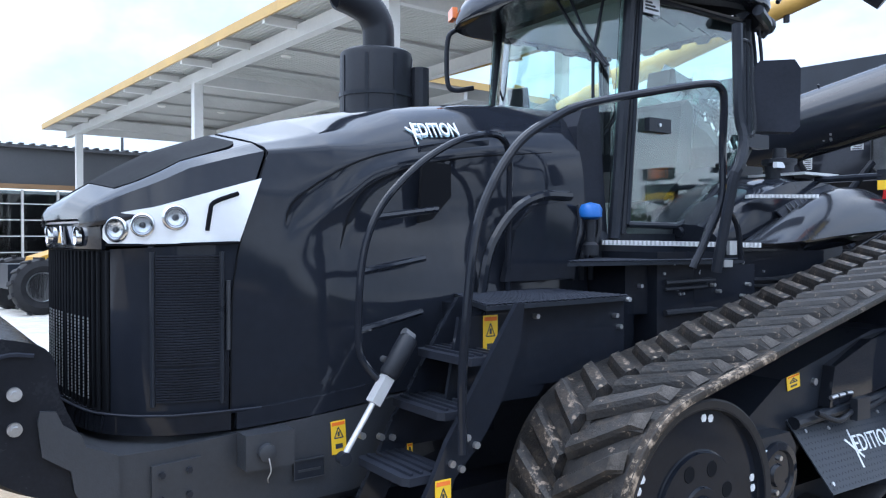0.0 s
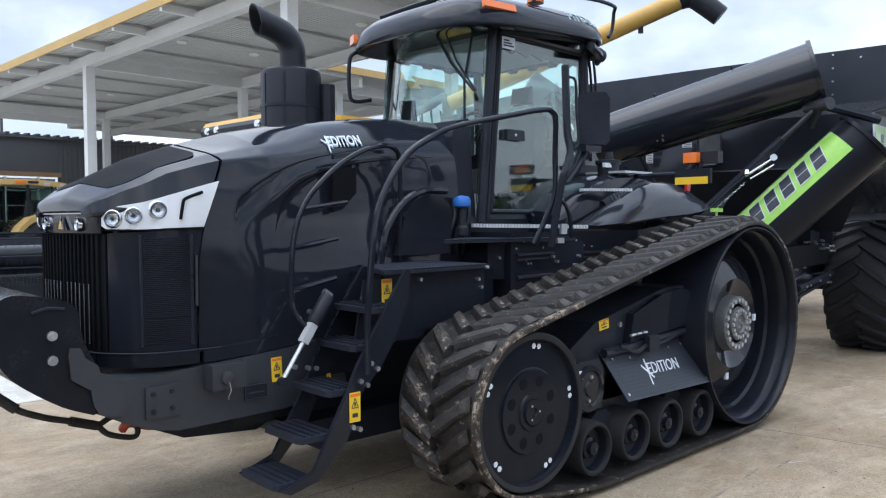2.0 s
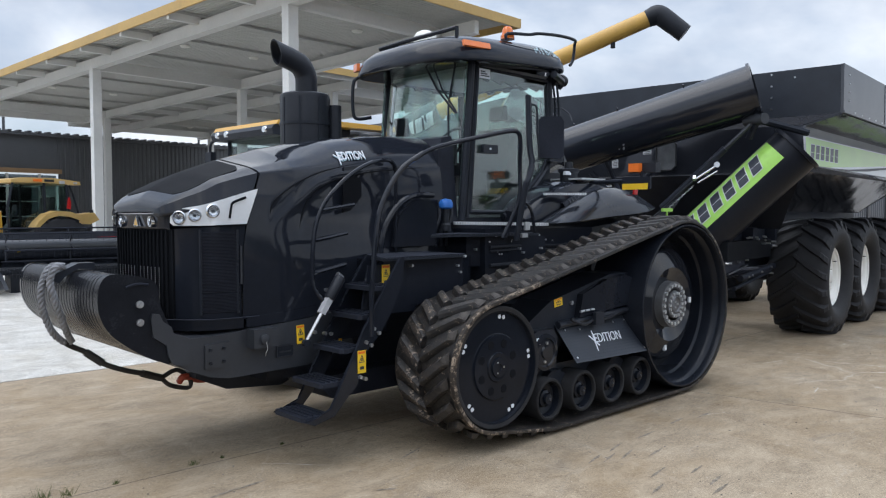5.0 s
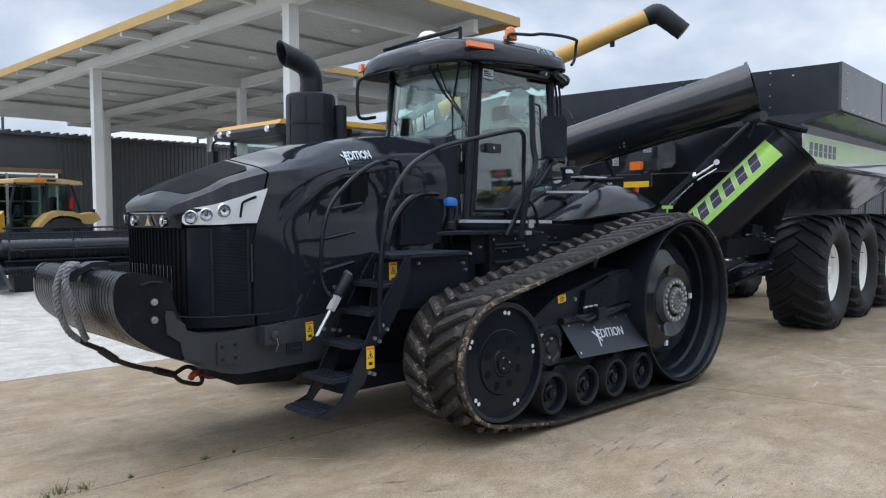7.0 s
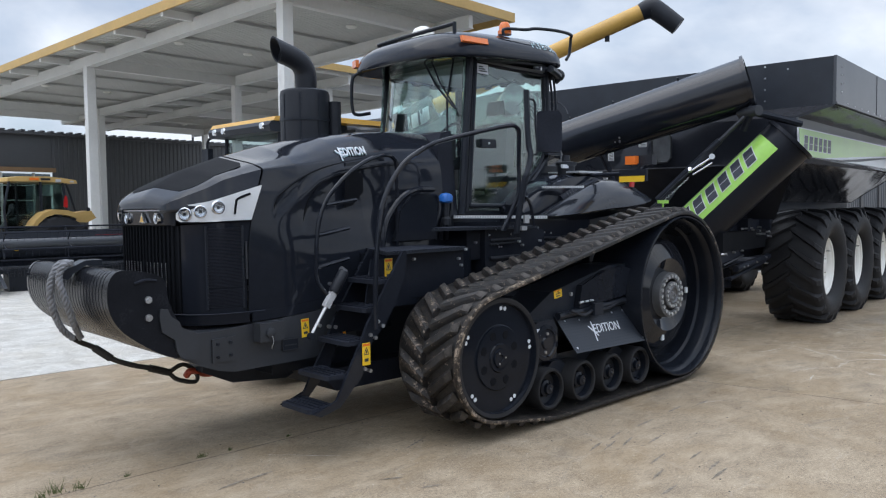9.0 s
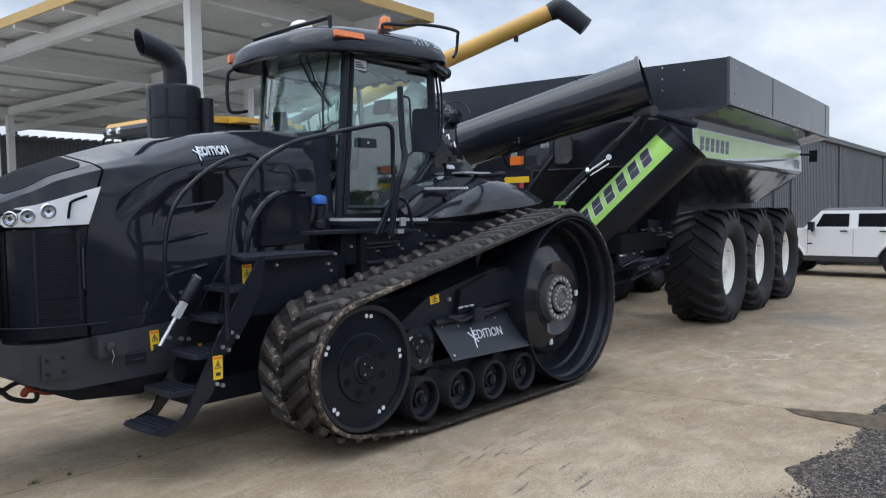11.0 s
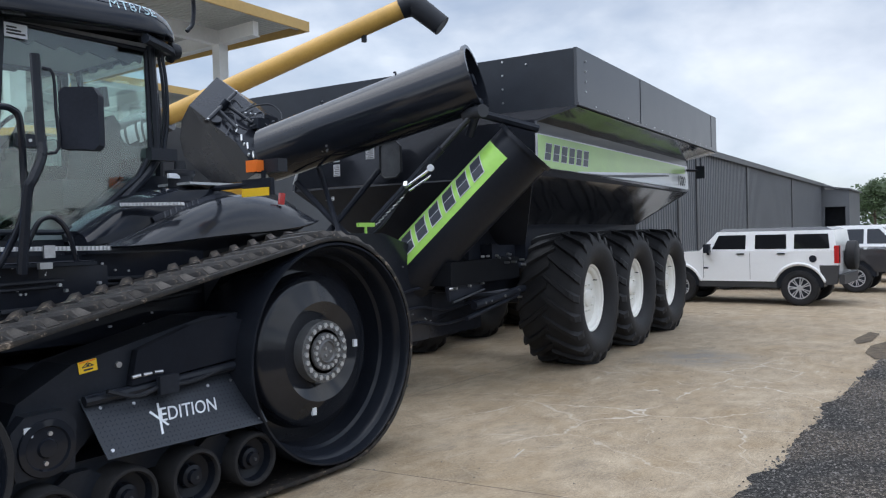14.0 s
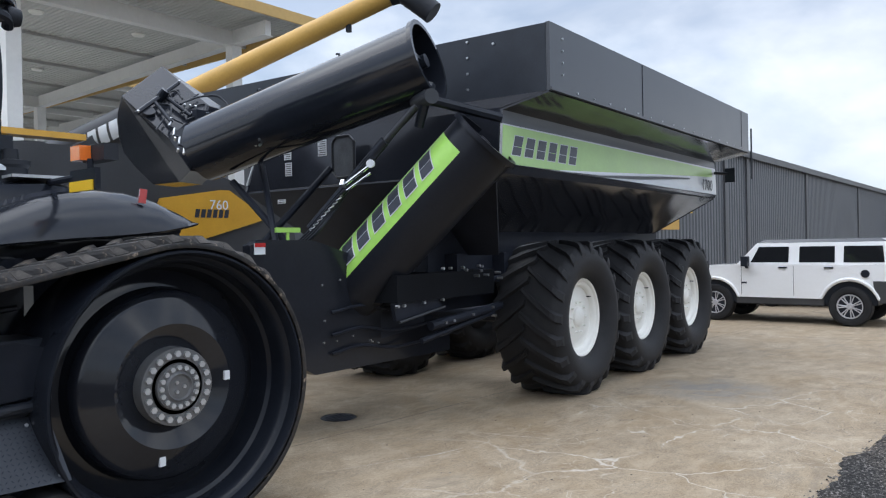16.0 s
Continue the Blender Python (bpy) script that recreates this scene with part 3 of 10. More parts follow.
# broken edge of the dark gravel drive
TONGUES = ((1.72, 0.24, 0.28, 0.55), (1.2, -0.14, 0.3, 0.25), (2.6, -0.08, 0.3, 0.4), (4.6, 0.10, 0.2, 0.3), (7.4, 0.14, 0.5, 0.4))
edge = []
x = -60.0
while x < 160:
    step = 0.05 if -2 < x < 22 else 1.5
    tongue = sum(h * max(0.0, 1 - abs(x - c) / (wl if x < c else wr)) ** 0.8 for c, h, wl, wr in TONGUES)
    edge.append((x, -2.83 + tongue + 0.13 * noise.noise((x * 0.9, 0, 0)) + 0.06 * noise.noise((x * 4.1, 3, 0)) + 0.03 * noise.noise((x * 14, 5, 0)) + 0.012 * rng.uniform(-1, 1)))
    x += step
bm = B()
ragged(bm, edge + [(160, -90), (-60, -90)], 0.005)
tagged(part("road_gravel", bm, TAR), "dark gravel and asphalt drive with a broken edge", "road", kind="structure")
for k, outline in enumerate((((3.47, -2.11), (3.58, -2.41), (3.70, -2.80), (4.05, -2.93), (3.9, -3.05), (3.2, -3.0), (3.22, -2.84), (3.27, -2.56), (3.32, -2.25)),
                            ((10.7, -2.76), (11.25, -2.56), (12.0, -2.53), (12.7, -2.72), (12.4, -2.95), (11.5, -3.0), (10.9, -2.95)),
                            ((12.1, -2.33), (12.6, -2.2), (13.7, -2.28), (13.5, -2.46), (12.5, -2.47)))):
    bm = B()
    pts = []
    for q, r in zip(outline, outline[1:] + outline[:1]):
        for j in range(14):
            f = j / 14
            px, py = q[0] + (r[0] - q[0]) * f, q[1] + (r[1] - q[1]) * f
            pts.append((px + 0.035 * noise.noise((px * 7, py * 7, k)), py + 0.022 * noise.noise((px * 9, py * 9, k + 4)) + 0.006 * rng.uniform(-1, 1)))
    ragged(bm, pts, 0.0085)
    tagged(part("mud_patch", bm, DAMP, m=pose(0, 0, 0)), "damp brown mud in a broken slab edge", "mud", kind="structure")
verts, faces = [], []
for i in range(420):
    px, py = rng.uniform(-4.5, 11.0), rng.uniform(-2.75, 1.6)
    s = rng.uniform(0.003, 0.010)
    k = len(verts)
    for j in range(5):
        a = j * 1.257 + rng.uniform(-0.3, 0.3)
        verts.append((px + s * math.cos(a), py + s * math.sin(a), 0.0005))
    verts.append((px, py, s * 0.8))
    faces += [(k + j, k + (j + 1) % 5, k + 5) for j in range(5)]
me = bpy.data.meshes.new("scattered_grit")
me.from_pydata(verts, [], faces)
me.materials.append(PEBBLE)
tagged(new("scattered_grit", me), "dark grit and pebbles scattered on the concrete", "grit", kind="stuff")
verts, faces = [], []
for i in range(16000):
    px = rng.uniform(-1.0, 14.0)
    py = -2.80 - abs(rng.gauss(0, 0.75)) + (0.05 if rng.random() < 0.12 else 0)
    s = rng.uniform(0.004, 0.013) * (1.5 if rng.random() < 0.1 else 1)
    a = rng.uniform(0, 6.3)
    k = len(verts)
    for j in range(4):
        verts.append((px + s * math.cos(a + j * 1.57) * rng.uniform(0.7, 1.2), py + s * math.sin(a + j * 1.57) * rng.uniform(0.7, 1.2), 0.004))
    verts.append((px + rng.uniform(-0.3, 0.3) * s, py + rng.uniform(-0.3, 0.3) * s, 0.005 + s * rng.uniform(0.5, 0.9)))
    faces += [(k + j, k + (j + 1) % 4, k + 4) for j in range(4)]
me = bpy.data.meshes.new("loose_gravel")
me.from_pydata(verts, [], faces)
me.materials.append(PEBBLE)
tagged(new("loose_gravel", me), "small loose grey stones along the drive's edge", "gravel", kind="stuff")

# saw joints in the slab
JOINT = paint("joint_filler", (0.14, 0.115, 0.09), 0.9, vary=0.4, scale=12)
bm = B()
for xa, ya, xb, yb in ((-9, 1.33, 30, 1.40), (3.49, -2.11, 2.95, 1.34), (15.9, -2.7, 15.4, 5.7)):
    d = Vector((xb - xa, yb - ya, 0))
    a = math.degrees(math.atan2(d.y, d.x))
    box(bm, 0, d.length, -0.003, 0.003, -0.02, 0.0015, pose(xa, ya, 0, 0, 0, a))
tagged(part("trim_joint", bm, JOINT), "thin dark joints between the concrete slabs", "joint", kind="structure")
MARKS = paint("rubber_mark", (0.21, 0.178, 0.138), 0.85, vary=0.7, scale=25)
SCRAPE = paint("pale_scrape", (0.47, 0.42, 0.35), 0.9, vary=0.35, scale=30)
bm = B()
for mx, my, ln, an in ((-2.13, 0.66, 0.30, 12), (-1.90, 0.68, 0.30, 8), (-1.25, -0.07, 0.20, -30), (-1.16, -0.39, 0.16, -20), (0.77, -0.63, 0.34, 14), (0.92, -0.93, 0.30, 8), (0.70, -0.80, 0.32, 16),
                       (0.63, -1.60, 0.30, 10), (0.49, -1.71, 0.34, 6), (0.17, -1.40, 0.26, 12), (0.49, -1.21, 0.34, 10), (-0.06, -1.62, 0.3, 5), (0.76, -1.38, 0.26, 8), (-0.55, 0.45, 0.4, 20), (0.4, -0.69, 0.3, 15),
                       (1.3, -0.6, 0.4, 4), (1.9, -0.55, 0.35, 6), (2.3, -0.62, 0.3, 3), (0.52, -0.75, 0.3, 15), (7.68, -2.75, 0.26, -48)):
    k = 12
    top = [(ln * i / k - ln / 2, 0.016 * math.sin(math.pi * i / k) * rng.uniform(0.5, 1.2)) for i in range(k + 1)]
    bot = [(px, -py * rng.uniform(0.5, 1.1)) for px, py in top[1:-1]][::-1]
    mm = pose(mx, my, 0.0035, 0, 0, an)
    bm.faces.new([bm.verts.new(mm @ Vector((px, py, 0))) for px, py in top + bot])
tagged(part("tread_mark", bm, MARKS), "short dark rubber marks on the concrete", "mark", kind="structure")
bm = B()
scrapes = [((6.30, 0.38), (6.56, -0.58), 0.007), ((4.44, 0.48), (5.74, 0.0), 0.006), ((5.29, 0.13), (5.78, 0.04), 0.012), ((4.06, -0.99), (4.35, -0.92), 0.012), ((2.25, -0.6), (2.55, -0.72), 0.01), ((-1.6, 1.07), (-1.2, 0.62), 0.008)]
for i in range(12):
    f = i / 11
    cx, cy = 3.86 + 0.84 * f, -0.9 - 0.24 * f
    scrapes.append(((cx - 0.05, cy + 0.07), (cx + 0.04, cy - 0.06), 0.005))
for (xa, ya), (xb, yb), w in scrapes:
    d = Vector((xb - xa, yb - ya))
    k = max(4, int(d.length / 0.05))
    nx, ny = -d.y / d.length, d.x / d.length
    side_a, side_b = [], []
    for i in range(k + 1):
        f = i / k
        sway = 0.035 * d.length * noise.noise((xa + 3 * f, ya, 2.0))
        wide = w * math.sin(math.pi * min(0.97, max(0.03, f))) ** 0.5 * rng.uniform(0.4, 1.0)
        px, py = xa + d.x * f + nx * sway, ya + d.y * f + ny * sway
        side_a.append((px + nx * wide, py + ny * wide, 0.003))
        side_b.append((px - nx * wide, py - ny * wide, 0.003))
    bm.faces.new([bm.verts.new(p) for p in side_b + side_a[::-1]])
tagged(part("scrape_mark", bm, SCRAPE), "pale scrapes and hairline scratches on the concrete", "mark", kind="structure")

bm = B()
lathe(bm, [(0.0, 0.0), (0.004, 0.175), (0.008, 0.186), (0.0, 0.195)], "z", 32)
cover = thing("manhole_cover", "dark iron drain cover set in the concrete", "cover", pose(5.93, 1.93, 0.002))
part("lid", bm, SATIN, cover)
bm = B()
for i in range(4):
    box(bm, -0.12, 0.12, -0.09 + i * 0.055, -0.075 + i * 0.055, 0.004, 0.011)
part("grip_bar", bm, GREY, cover)

# tufts in the joint
for gx, gy, gs in ((-2.0, 1.40, 1.0), (-1.75, 1.40, 0.5), (-3.09, 1.40, 1.8), (-2.94, 1.37, 1.4), (-2.6, 1.38, 0.6), (-3.2, 1.36, 1.2), (-1.2, 1.39, 0.5)):
    bm = B()
    for i in range(26):
        a, h = rng.uniform(0, 6.3), gs * rng.uniform(0.02, 0.06)
        px, py = rng.gauss(0, 0.018 * gs), rng.gauss(0, 0.012 * gs)
        w = 0.0025
        tx, ty = px + h * 0.6 * math.cos(a), py + h * 0.6 * math.sin(a)
        v = [bm.verts.new(p) for p in ((px - w, py, 0), (px + w, py, 0), (tx, ty, h))]
        bm.faces.new(v)
    tagged(part("grass_tuft", bm, GRASSM, m=pose(gx, gy, 0.001)), "small weed tuft growing in the concrete joint", "weed", "weeds in the joint")


# ---- roof canopy on posts ----
def canopy(name, label, m, width, depth, posts, slope, zb=7.75, side=None, lead=0.0, inset=(0.0, 0.0)):
    """White steel canopy: posts, two long beams, cross beams, purlins, deck and a yellow fascia."""
    c = thing(name, label, "canopy", m, kind="structure")

    def zz(y):
        return slope * y

    def shift(x, y):
        """How far the front posts and their beams stand in from the rows behind."""
        return -inset[1 if x > 3 else 0] * max(0.0, 12.75 - y) / 12.75
    for px, py in posts:
        px += shift(px, py)
        bm = B()
        box(bm, px - 0.17, px + 0.17, py - 0.15, py + 0.15, 0, zb + zz(py) - 0.004)
        part("post", bm, POST, c, bevel=0.015)
        bm = B()
        box(bm, px - 0.28, px + 0.28, py - 0.28, py + 0.28, 0, 0.03)
        part("base_plate", bm, POST, c)
    x0, x1 = -1.25 - lead, width - 1.25
    y0, y1 = -2.0, depth - 2.0

    def bar(nm, xa, xb, ya, yb, za, zc, mat):
        bm = B()
        v = box(bm, xa, xb, ya, yb, za, zc)
        for p in v.verts:
            p.co.z += zz(p.co.y)
        return part(nm, bm, mat, c)
    for bx in (0.0, 6.6):
        for ya, yb in ((y0 + 0.4, 12.75), (12.754, y1 - 0.4)):
            beams = (bar("long_beam", bx - 0.1, bx + 0.1, ya, yb, zb + 0.02, zb + 0.42, POST), bar("flange", bx - 0.16, bx + 0.16, ya, yb, zb, zb + 0.018, POST))
            for beam in beams:
                for v in beam.data.vertices:
                    v.co.x += shift(bx, v.co.y)
    yy = y0 + 0.4
    while yy < y1:
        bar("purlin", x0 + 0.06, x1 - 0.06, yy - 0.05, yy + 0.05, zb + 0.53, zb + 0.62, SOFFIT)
        bar("outrigger", x0 + 0.04, -0.104, yy - 0.07, yy + 0.07, zb + 0.30, zb + 0.526, POST)
        yy += 3.19
    for py in sorted({p[1] for p in posts}):
        bar("cross_beam", 0.104 + shift(0, py), 6.496 + shift(6.6, py), py - 0.11, py + 0.11, zb - 0.02, zb + 0.40, POST)
    # ribbed deck
    bm = B()
    n = int((x1 - x0) / 0.15)
    prof = []
    for i in range(n):
        xa = x0 + (x1 - x0) * i / n
        prof += [(xa, 0.0), (xa + 0.05, 0.0), (xa + 0.075, 0.035), (xa + 0.125, 0.035)]
    rows = [[(px, yv, zb + 0.63 + pz + zz(yv)) for px, pz in prof] for yv in (y0 + 0.03, y1 - 0.03)]
    loft(bm, rows)
    solid(bm, 0.006)
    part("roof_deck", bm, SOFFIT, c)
    bar("fascia", x0 - 0.03, x0 + 0.03, y0, y1, zb + 0.42, zb + 0.72, side or FASCIA)
    bar("fascia", x1 - 0.03, x1 + 0.03, y0, y1, zb + 0.42, zb + 0.72, FASCIA)
    bar("end_fascia", x0 + 0.034, x1 - 0.034, y0 - 0.0, y0 + 0.05, zb + 0.42, zb + 0.72, FASCIA)
    bar("end_fascia", x0 + 0.034, x1 - 0.034, y1 - 0.05, y1, zb + 0.42, zb + 0.72, POST)
    # recessed lamps under the deck
    for ly in np.arange(2.0, y1, 6.3):
        for lx in (1.8, 4.8):
            bm = B()
            lathe(bm, [(zb + 0.56, 0.0), (zb + 0.56, 0.16), (zb + 0.60, 0.2), (zb + 0.62, 0.2)], "z", 20, (lx, ly + 0.8, zz(ly)))
            part("downlight", bm, WHITE, c)
    return c


CAN = pose(7.38, 14.5, 0, 0, 0, 4.0)
canopy("canopy_shelter", "tall white steel canopy with ribbed roof and yellow fascia", CAN, 9.1, 34, [(px, py) for py in (0.0, 12.75, 26.5) for px in ((0.0, 6.6) if py < 20 else (6.6,))] + [(0.0, 29.3)], -0.012, inset=(0.12, 0.5))
canopy("canopy_rear", "second white canopy with a yellow fascia behind the first", pose(17.2, 26.4, 0, 0, 0, 4.0), 9.1, 26, [(px, py) for py in (0.0, 12.75, 22.0) for px in ((0.0, 6.6) if py < 5 else (6.6,))], -0.012, side=POST, lead=1.5)


# ---- clad buildings ----
def clad_wall(bm, length, h0, h1, pitch, depth=0.04):
    """Ribbed wall along x from 0 to length, its outer face towards -y, with rounded-off trapezoid ribs."""
    n = int(length / pitch)
    xs = []
    for i in range(n):
        a = i * pitch
        xs += [(a, 0), (a + pitch * 0.42, 0), (a + pitch * 0.52, -depth), (a + pitch * 0.86, -depth), (a + pitch * 0.96, 0)]
    xs.append((n * pitch, 0))
    loft(bm, [[(px, py, z) for px, py in xs] for z in (h0, h1)])
    return bm


def right_building():
    m = pose(17.0, 5.75, 0, 0, 0, 3.75)
    b = thing("building_right", "long slate-grey metal-clad workshop with a low eave", "building", m, kind="structure")
    L, H = 53.0, 5.12
    bm = B()
    clad_wall(bm, L, 0, H, 0.3)
    solid(bm, 0.05)
    part("wall", bm, CLAD2, b, "slate ribbed cladding")
    bm = B()
    box(bm, 0, 0.2, 0.06, 18, 0, H - 0.01)
    box(bm, 0, L + 9.5, 18, 18.2, 0, H)
    part("wall", bm, CLAD2, b)
    bm = B()
    prism(bm, [(-0.25, H - 0.02), (-0.25, H + 0.14), (9.0, H + 1.0), (18.3, H + 0.14), (18.3, H - 0.02)], "x", -0.1, L + 9.7)
    part("roof", bm, CLAD2, b)
    bm = B()
    box(bm, -0.12, L + 0.1, -0.27, -0.252, H - 0.1, H + 0.16)
    part("gutter", bm, CLAD, b)
    for dx in (11.5, 14.2, 24, 38):
        bm = B()
        box(bm, dx - 0.14, dx + 0.14, -0.16, -0.046, 0.05, H - 0.12)
        part("downpipe", bm, CLAD, b)
    bm = B()
    box(bm, L, L + 0.2, -0.3, 0.05, 0, 5.0)
    box(bm, L, L + 0.2, -2.15, -1.85, 0, 4.7)
    box(bm, L, L + 0.2, -1.85, -0.3, 3.3, 4.75)
    box(bm, L + 0.2, L + 9.0, -2.15, -1.95, 0, 4.7)
    part("end_bay", bm, CLAD2, b)
    bm = B()
    prism(bm, [(0.0, 5.12), (-2.35, 4.74), (-2.35, 4.62), (0.0, 4.98)], "x", L - 0.2, L + 9.2)
    part("bay_roof", bm, CLAD, b)
    bm = B()
    box(bm, L + 2.5, L + 2.6, -1.95, 0.0, 0, 4.6)
    part("door_recess", bm, SATIN, b)
    bm = B()
    box(bm, 5.4, 8.2, -0.075, -0.045, 2.15, 3.25)
    part("sign_board", bm, GREY, b, "dark grey sign board")
    bm = B()
    box(bm, 4.6, 6.9, -0.1, -0.079, 2.2, 3.2)
    part("sign_panel", bm, YELLOW, b, "yellow sign panel")
    bm = B()
    prism(bm, [(7.3, 2.75), (8.1, 2.75), (8.1, 3.25)], "y", -0.1, -0.079)
    part("sign_arrow", bm, STICKER, b)
    bm = B()
    rod(bm, (14.2, -0.3, 4.2), (14.2, -0.3, H + 1.05), 0.035, 8)
    part("vent_pipe", bm, GREY, b)
    bm = B()
    rod(bm, (31, 1.0, H + 0.1), (31, 1.0, H + 0.55), 0.05, 8)
    box(bm, 30.7, 31.3, 0.9, 1.1, H + 0.5, H + 0.62)
    part("roof_vent", bm, GREY, b)


right_building()


def left_building():
    m = pose(-22.0, 46.8, 0, 0, 0, 6.0)
    b = thing("building_left", "dark metal-clad showroom with a glazed front", "building", m, kind="structure")
    H = 7.0
    bm = B()
    clad_wall(bm, 57, 0.0, H, 0.32)
    for v in bm.verts:
        v.co.x += 34.4
    solid(bm, 0.05)
    part("wall", bm, CLAD, b)
    bm = B()
    box(bm, 0, 34.4, 0.0, 0.12, 4.9, H)
    part("upper_wall", bm, CLAD, b)
    bm = B()
    box(bm, 0, 34.5, -0.35, -0.02, 4.60, 4.88)
    part("awning_band", bm, AWNING, b, "tan painted awning band")
    bm = B()
    box(bm, -0.2, 92, -0.35, 14, H, H + 0.18)
    part("roof", bm, CLAD, b)
    bm = B()
    for i in range(150):
        box(bm, i * 0.6, i * 0.6 + 0.22, -0.5, 0.1, H + 0.184, H + 0.27)
    part("roof_rib", bm, GREY, b)
    for i in range(18):
        bm = B()
        box(bm, i * 1.95, i * 1.95 + 0.12, -0.08, 0.08, 0, 4.55)
        part("mullion", bm, POST, b)
    for k in range(4):
        for i in range(17):
            bm = B()
            box(bm, i * 1.95 + 0.124, i * 1.95 + 1.946, -0.05, 0.05, 0.85 + k * 0.95, 0.91 + k * 0.95)
            part("transom", bm, POST, b)
    bm = B()
    box(bm, 0, 34.3, 0.1, 0.13, 0, 4.5)
    part("pane", bm, DARKGLASS, b)
    bm = B()
    box(bm, 0, 34.3, 4, 4.1, 0, 4.5)
    part("back_wall", bm, CLAD, b)
    for px in (31.5, 38.5, 45.5):
        bm = B()
        rod(bm, (px, 1.0, H + 0.2), (px, 1.0, H + 1.7), 0.09, 8)
        part("vent_pipe", bm, CLAD, b)


left_building()


# ---- the tracked tractor ----
tractor = thing("tracked_tractor", "large gloss black rubber-tracked tractor with cab, parked on the concrete", "tractor")
YH, YC = 1.88, 2.0          # middle of the hood and of the cab
IDLER, DRIVE = (0.0, 0.70), (3.0, 0.969)


def belt_path(grow):
    """The closed line of the belt in the x-z plane, and its outward normals, by even steps."""
    circles = [(IDLER[0], IDLER[1], 0.535 + grow), (DRIVE[0], DRIVE[1], 0.912 + grow), (0.72, 0.30, 0.245 + grow)]
    pts = []
    for cx, cz, r in circles:
        for a in np.linspace(0, 2 * math.pi, 240, endpoint=False):
            pts.append((cx + r * math.cos(a), cz + r * math.sin(a)))
    pts = sorted(pts)

    def half(seq):
        h = []
        for p in seq:
            while len(h) > 1 and (h[-1][0] - h[-2][0]) * (p[1] - h[-2][1]) - (h[-1][1] - h[-2][1]) * (p[0] - h[-2][0]) <= 0:
                h.pop()
            h.append(p)
        return h
    hull = half(pts)[:-1] + half(pts[::-1])[:-1]
    return hull[::-1]


def even(hull, n):
    p = np.array(hull + [hull[0]])
    d = np.hypot(*np.diff(p, axis=0).T)
    s = np.concatenate([[0], np.cumsum(d)])
    t = np.linspace(0, s[-1], n, endpoint=False)
    x, z = np.interp(t, s, p[:, 0]), np.interp(t, s, p[:, 1])
    dx, dz = np.roll(x, -1) - np.roll(x, 1), np.roll(z, -1) - np.roll(z, 1)
    k = np.hypot(dx, dz)
    return x, z, dx / k, dz / k, s[-1]


